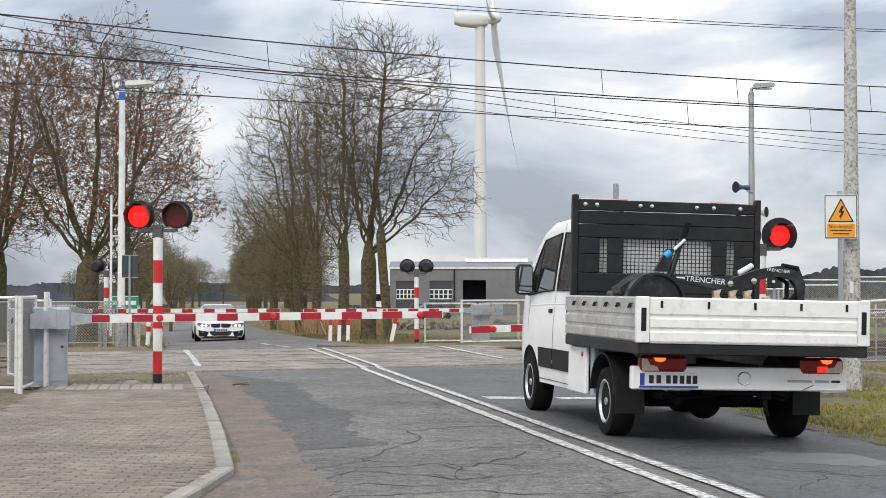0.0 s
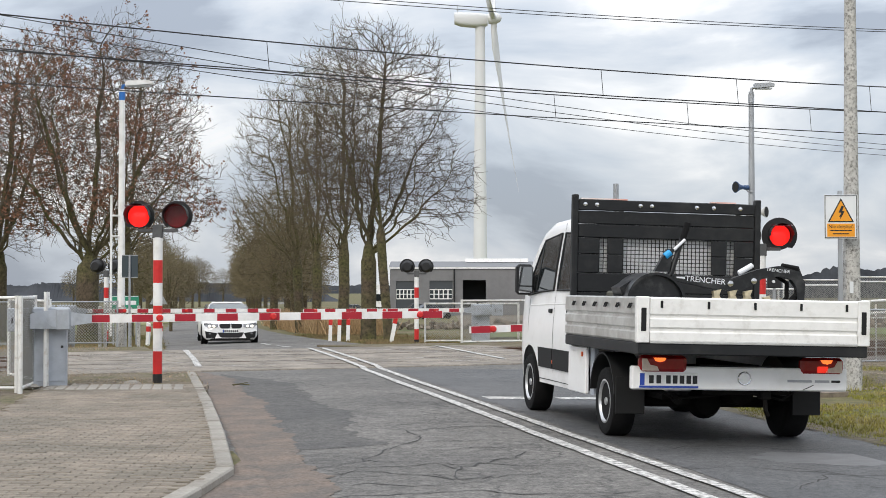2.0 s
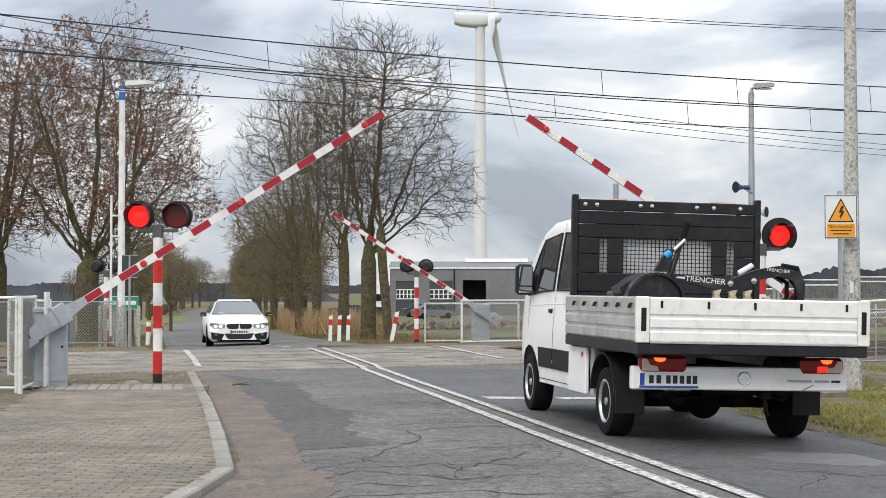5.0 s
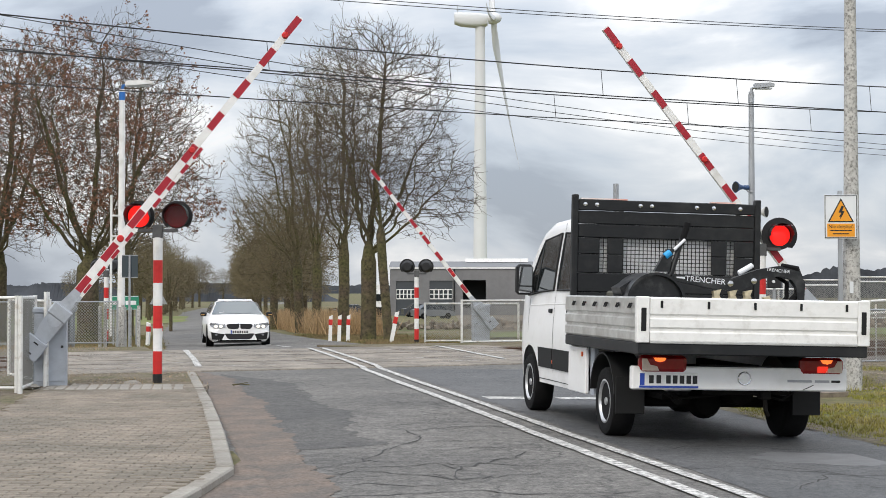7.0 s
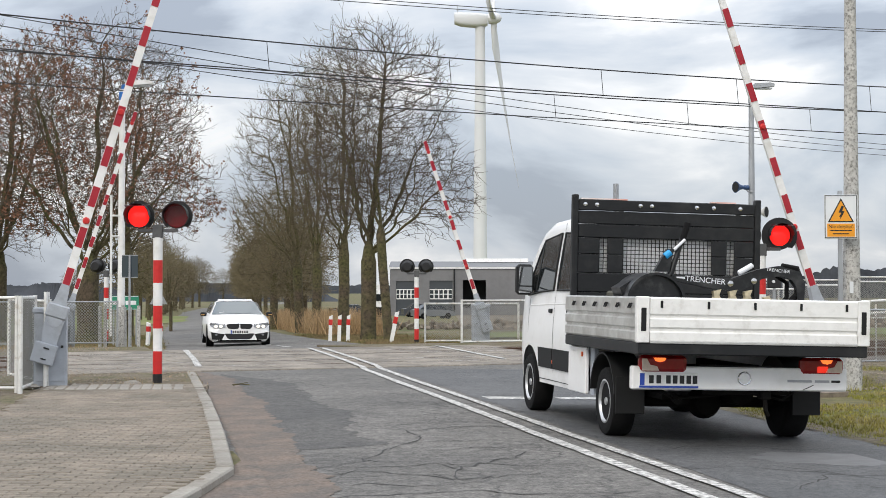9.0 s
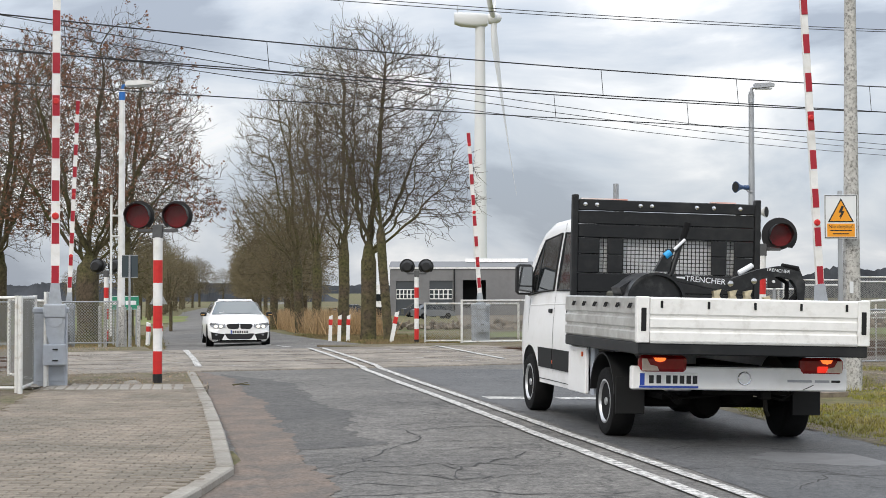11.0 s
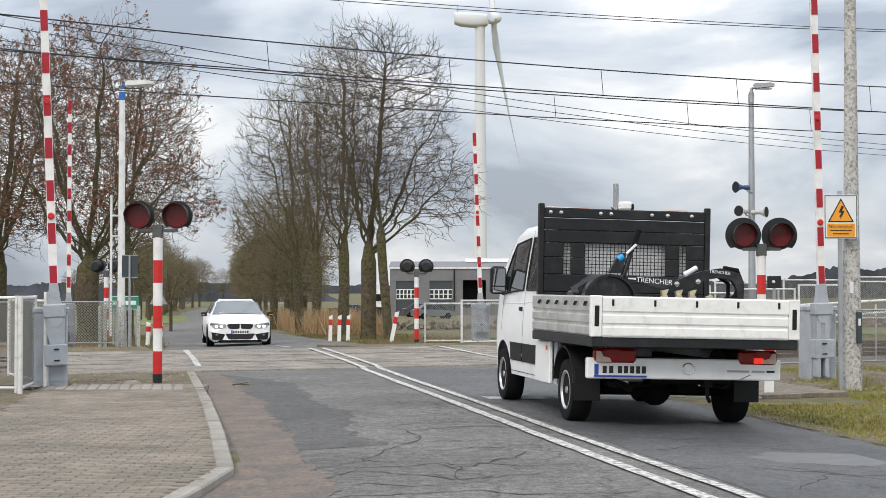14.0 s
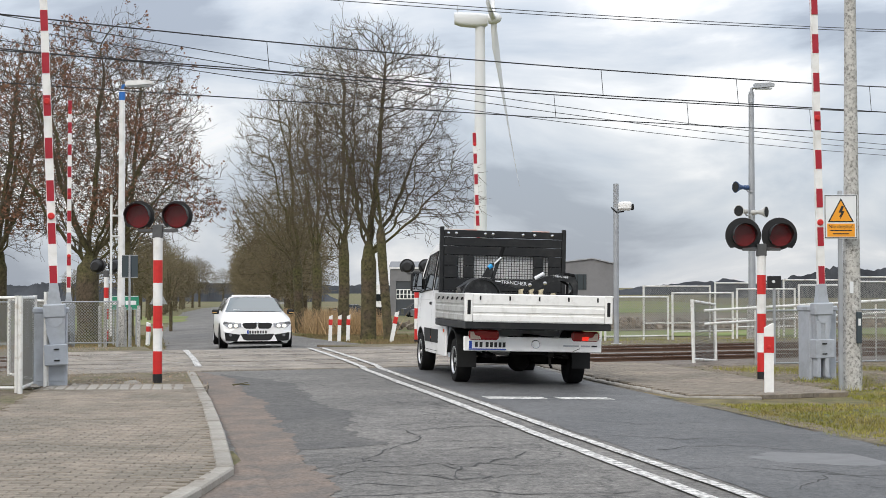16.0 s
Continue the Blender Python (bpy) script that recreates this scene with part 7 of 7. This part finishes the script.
tm = thing("track_marker", pose(6.4, 30.6, -0.1), "small black track signal box on a thin post", "track signal")
part("post", MB().tube([(0, 0, -0.1), (0, 0, 1.55)], 0.03, 8), M_GALV, tm)
part("box", MB().cbox(-0.13, 0.13, -0.05, 0.05, 1.52, 1.75, 0.01), M_BLACK, tm)
part("lamp", MB().lathe([(0.03, 0.0), (0.025, -0.012), (0.003, -0.014)], pose(-0.02, -0.05, 1.64), 12, "y"), M_SIGNWHITE, tm)

ts = thing("town_sign", pose(-10.22, 51.0, ground_z(-10.1, 51) + 0.12), "green rectangular place-name sign beyond the fence", "sign")
part("plate", MB().cbox(-0.48, 0.42, -0.02, 0.02, 0.98, 1.43, 0.005), M_SIGNGREEN, ts)
part("border", MB().box(-0.46, 0.40, -0.024, -0.0205, 1.40, 1.415).box(-0.46, 0.40, -0.024, -0.0205, 0.995, 1.01), M_SIGNWHITE, ts)
for a, b in ((-0.42, -0.22), (0.0, 0.34)):
    part("text_bar", MB().box(a, b, -0.024, -0.0205, 1.14, 1.27), M_SIGNWHITE, ts)
for a in (-0.4, 0.34):
    part("post", MB().tube([(a, 0.04, -0.4), (a, 0.04, 1.42)], 0.03, 8), M_GALV, ts)

rs = thing("road_sign", pose(-8.65, 43.7, ground_z(-8.65, 43.7)), "back of a dark rectangular road sign on a grey pole", "sign")
part("pole", MB().tube([(0, -0.02, -0.2), (0, -0.02, 2.55)], 0.03, 10), M_GALV, rs)
part("plate", MB().cbox(-0.22, 0.22, 0.012, 0.03, 1.92, 2.55, 0.006), M_SIGNBACK, rs)
part("edge", MB().box(-0.22, 0.22, 0.005, 0.0118, 1.92, 1.94).box(-0.22, 0.22, 0.005, 0.0118, 2.53, 2.55), M_GALV, rs)
cb = tagged(part("conduit", MB().tube([(-9.62, 45.85, 0.0), (-9.62, 45.85, 4.1)], 0.035, 8).tube([(-9.62, 45.85, 3.5), (-9.4, 45.9, 3.5)], 0.03, 6).tube([(-9.62, 45.85, 2.9), (-9.4, 45.9, 2.9)], 0.03, 6), M_WHITE), "white cable conduit clamped to the lamp pole", "conduit")
tw = thing("triangle_sign", pose(-14.2, 79.0, ground_z(-14.2, 79)), "back of a grey triangular road sign", "sign")
part("plate", MB().prism([(-0.45, 1.5), (0.45, 1.5), (0.0, 2.3)], "y", 0, 0.03), M_GALV, tw)
part("pole", MB().tube([(0, -0.03, -0.2), (0, -0.03, 2.2)], 0.03, 8), M_GALV, tw)
lp = tagged(part("fallen_twig", MB().tube([(-3.05, 23.0, 0.02), (-2.95, 23.1, 0.03), (-2.8, 23.0, 0.02)], [0.012, 0.010, 0.006], 5).tube([(-2.95, 23.1, 0.03), (-2.87, 23.3, 0.04)], 0.006, 4), M_BARK), "small dark twig lying on the asphalt", "twig")


# ---- parked vehicles by the workshop ----
def parked_car(x, y, turn, mat, label):
    th = thing("parked_car", pose(x, y, ground_z(x, y) - 0.05, 0, 0, turn), label, "car", "cars by the workshop")
    part("body", MB().prism([(-2.1, 0.3), (2.1, 0.3), (2.15, 0.7), (1.3, 0.92), (-1.75, 0.98), (-2.15, 0.9)], "y", -0.85, 0.85), mat, th)
    part("roof", MB().add([(-1.7, -0.8, 0.95), (1.3, -0.8, 0.92), (1.3, 0.8, 0.92), (-1.7, 0.8, 0.95), (-1.0, -0.6, 1.44), (0.6, -0.6, 1.42), (0.6, 0.6, 1.42), (-1.0, 0.6, 1.44)], [(0, 1, 5, 4), (1, 2, 6, 5), (2, 3, 7, 6), (3, 0, 4, 7), (4, 5, 6, 7)]), M_GLASS, th, "dark glasshouse")
    part("roof_skin", MB().box(-1.0, 0.6, -0.6, 0.6, 1.44, 1.47), mat, th)
    for wx in (-1.3, 1.3):
        for wy in (-0.8, 0.8):
            part("wheel", MB().tube([(wx, wy - 0.1, 0.31), (wx, wy + 0.1, 0.31)], 0.31, 14), M_RUBBER, th)


M_DARKPAINT = material("dark_grey_paint", (0.05, 0.055, 0.065), 0.3)
parked_car(-2.4, 176, 12, M_DARKPAINT, "dark grey parked car in front of the workshop")
parked_car(-1.0, 160, 20, material("silver_grey_paint", (0.16, 0.17, 0.18), 0.3), "grey parked car in front of the workshop")
parked_car(-9.4, 165, 5, M_DARKPAINT, "dark parked car beyond the trees")
lt = thing("lorry", pose(-7.2, 172, ground_z(-7, 172), 0, 0, 0), "white lorry tractor unit parked beyond the trees", "lorry")
part("cab", MB().prism([(-1.6, 0.6), (1.0, 0.6), (1.1, 1.6), (0.9, 2.6), (0.5, 3.5), (-1.6, 3.7)], "y", -1.25, 1.25), M_WHITE, lt, "white cab")
part("side_window", MB().box(0.0, 0.85, -1.27, -1.24, 1.75, 2.5), M_GLASS, lt)
part("step_panel", MB().box(-0.4, 0.9, -1.28, -1.2, 0.5, 1.1), M_PLASTIC, lt)
for wx in (0.2, -4.2):
    part("wheel", MB().tube([(wx, -1.2, 0.5), (wx, -0.85, 0.5)], 0.5, 18), M_RUBBER, lt)
part("frame", MB().box(-5.2, -1.5, -0.5, 0.5, 0.6, 0.95), M_UNDER, lt)


# ---- everything that moves ----
def roll(rows, r, x, y, side):
    """Rows for a wheel that turns as its vehicle goes along its own rows."""
    out, far = [], 0.0
    for (t0, x0, y0), (t1, x1, y1) in zip(rows, rows[1:]):
        go = math.hypot(x1 - x0, y1 - y0)
        n = max(1, math.ceil(math.degrees(go / r) / 70))
        for i in range(n):
            out.append((t0 + (t1 - t0) * i / n, far + go * i / n))
        far += go
    out.append((rows[-1][0], far))
    face = pose(x, y, r, 0, 0, 0 if side > 0 else 180)
    return [(t, Matrix.Translation((x, y, r)) @ Matrix.Rotation(-d / r, 4, "X") @ Matrix.Translation((-x, -y, -r)) @ face) for t, d in out]


def motions():
    lift = [(0.0, 0.0), (2.15, 0.0), (2.3, 0.8), (2.5, 3.6), (3.0, 10.5), (3.5, 17.0), (4.0, 22.5), (4.2, 24.6), (5.2, 34.6), (6.3, 44.8), (7.0, 51.5), (7.5, 56.8), (8.0, 61.7), (8.5, 66.6), (9.0, 71.8), (9.2, 73.8), (10.0, 81.0), (10.8, 86.3), (11.3, 88.3), (12.0, 89.3), (16.0, 89.3)]
    for boom, ys, over, drop, rest in ((boom_near_left, 1, 3.0, 0.0, 0.5), (boom_near_right, -1, -0.6, -0.45, -1.35), (boom_far_right, -1, -1.5, 0.0, 0.0), (boom_far_left, 1, 0.6, 0.0, 0.0)):
        walk(boom, [(t, pose(0, ys * -0.12, 1.02, 0, -(a + over * (a / 89.0) ** 4 + drop * (1 - a / 89.0) + rest * math.exp(-a / 3.0)), 0)) for t, a in lift])
    walk(van, [(t, van_pose(x, y)) for t, x, y in VAN_ROWS])
    walk(car, [(t, car_pose(x, y)) for t, x, y in CAR_ROWS])
    for wheels, rows, r in ((van_wheels, VAN_ROWS, 0.335), (car_wheels, CAR_ROWS, 0.325)):
        for wh, x, y, side in wheels:
            walk(wh, roll(rows, r, x, y, side))
    # closing these added flaps stands in for the brake lights switching off
    for flap, cx in added_brake_flaps:
        walk(flap, [(t, pose(cx, -1.434, 0.835, a, 0, 0)) for t, a in ((0.0, -86.0), (11.85, -86.0), (12.1, 0.0), (16.0, 0.0))])
    # the added flaps swing over the glowing lenses in place of switching
    for flap, cx, cz, first in blink_flaps:
        rows = [(0.0, -84.0 if first < 0 else 0.0)]
        for k in range(11):
            for t, now in ((k + 0.26, 0), (k + 0.34, 1), (k + 0.68, 1), (k + 0.76, 0)):
                rows.append((t, -84.0 if (now if first > 0 else 1 - now) else 0.0))
        rows[-1] = (10.7, 0.0)
        rows.append((16.0, 0.0))
        walk(flap, [(t, pose(cx, -0.060, cz + 0.170, a, 0, 0)) for t, a in rows])
    rot = 360 / 5.29
    walk(rotor, [(i * 0.25, ROTOR_BASE @ pose(0, 0, 0, -(ROTOR_PHASE + rot * i * 0.25), 0, 0)) for i in range(65)])


motions()
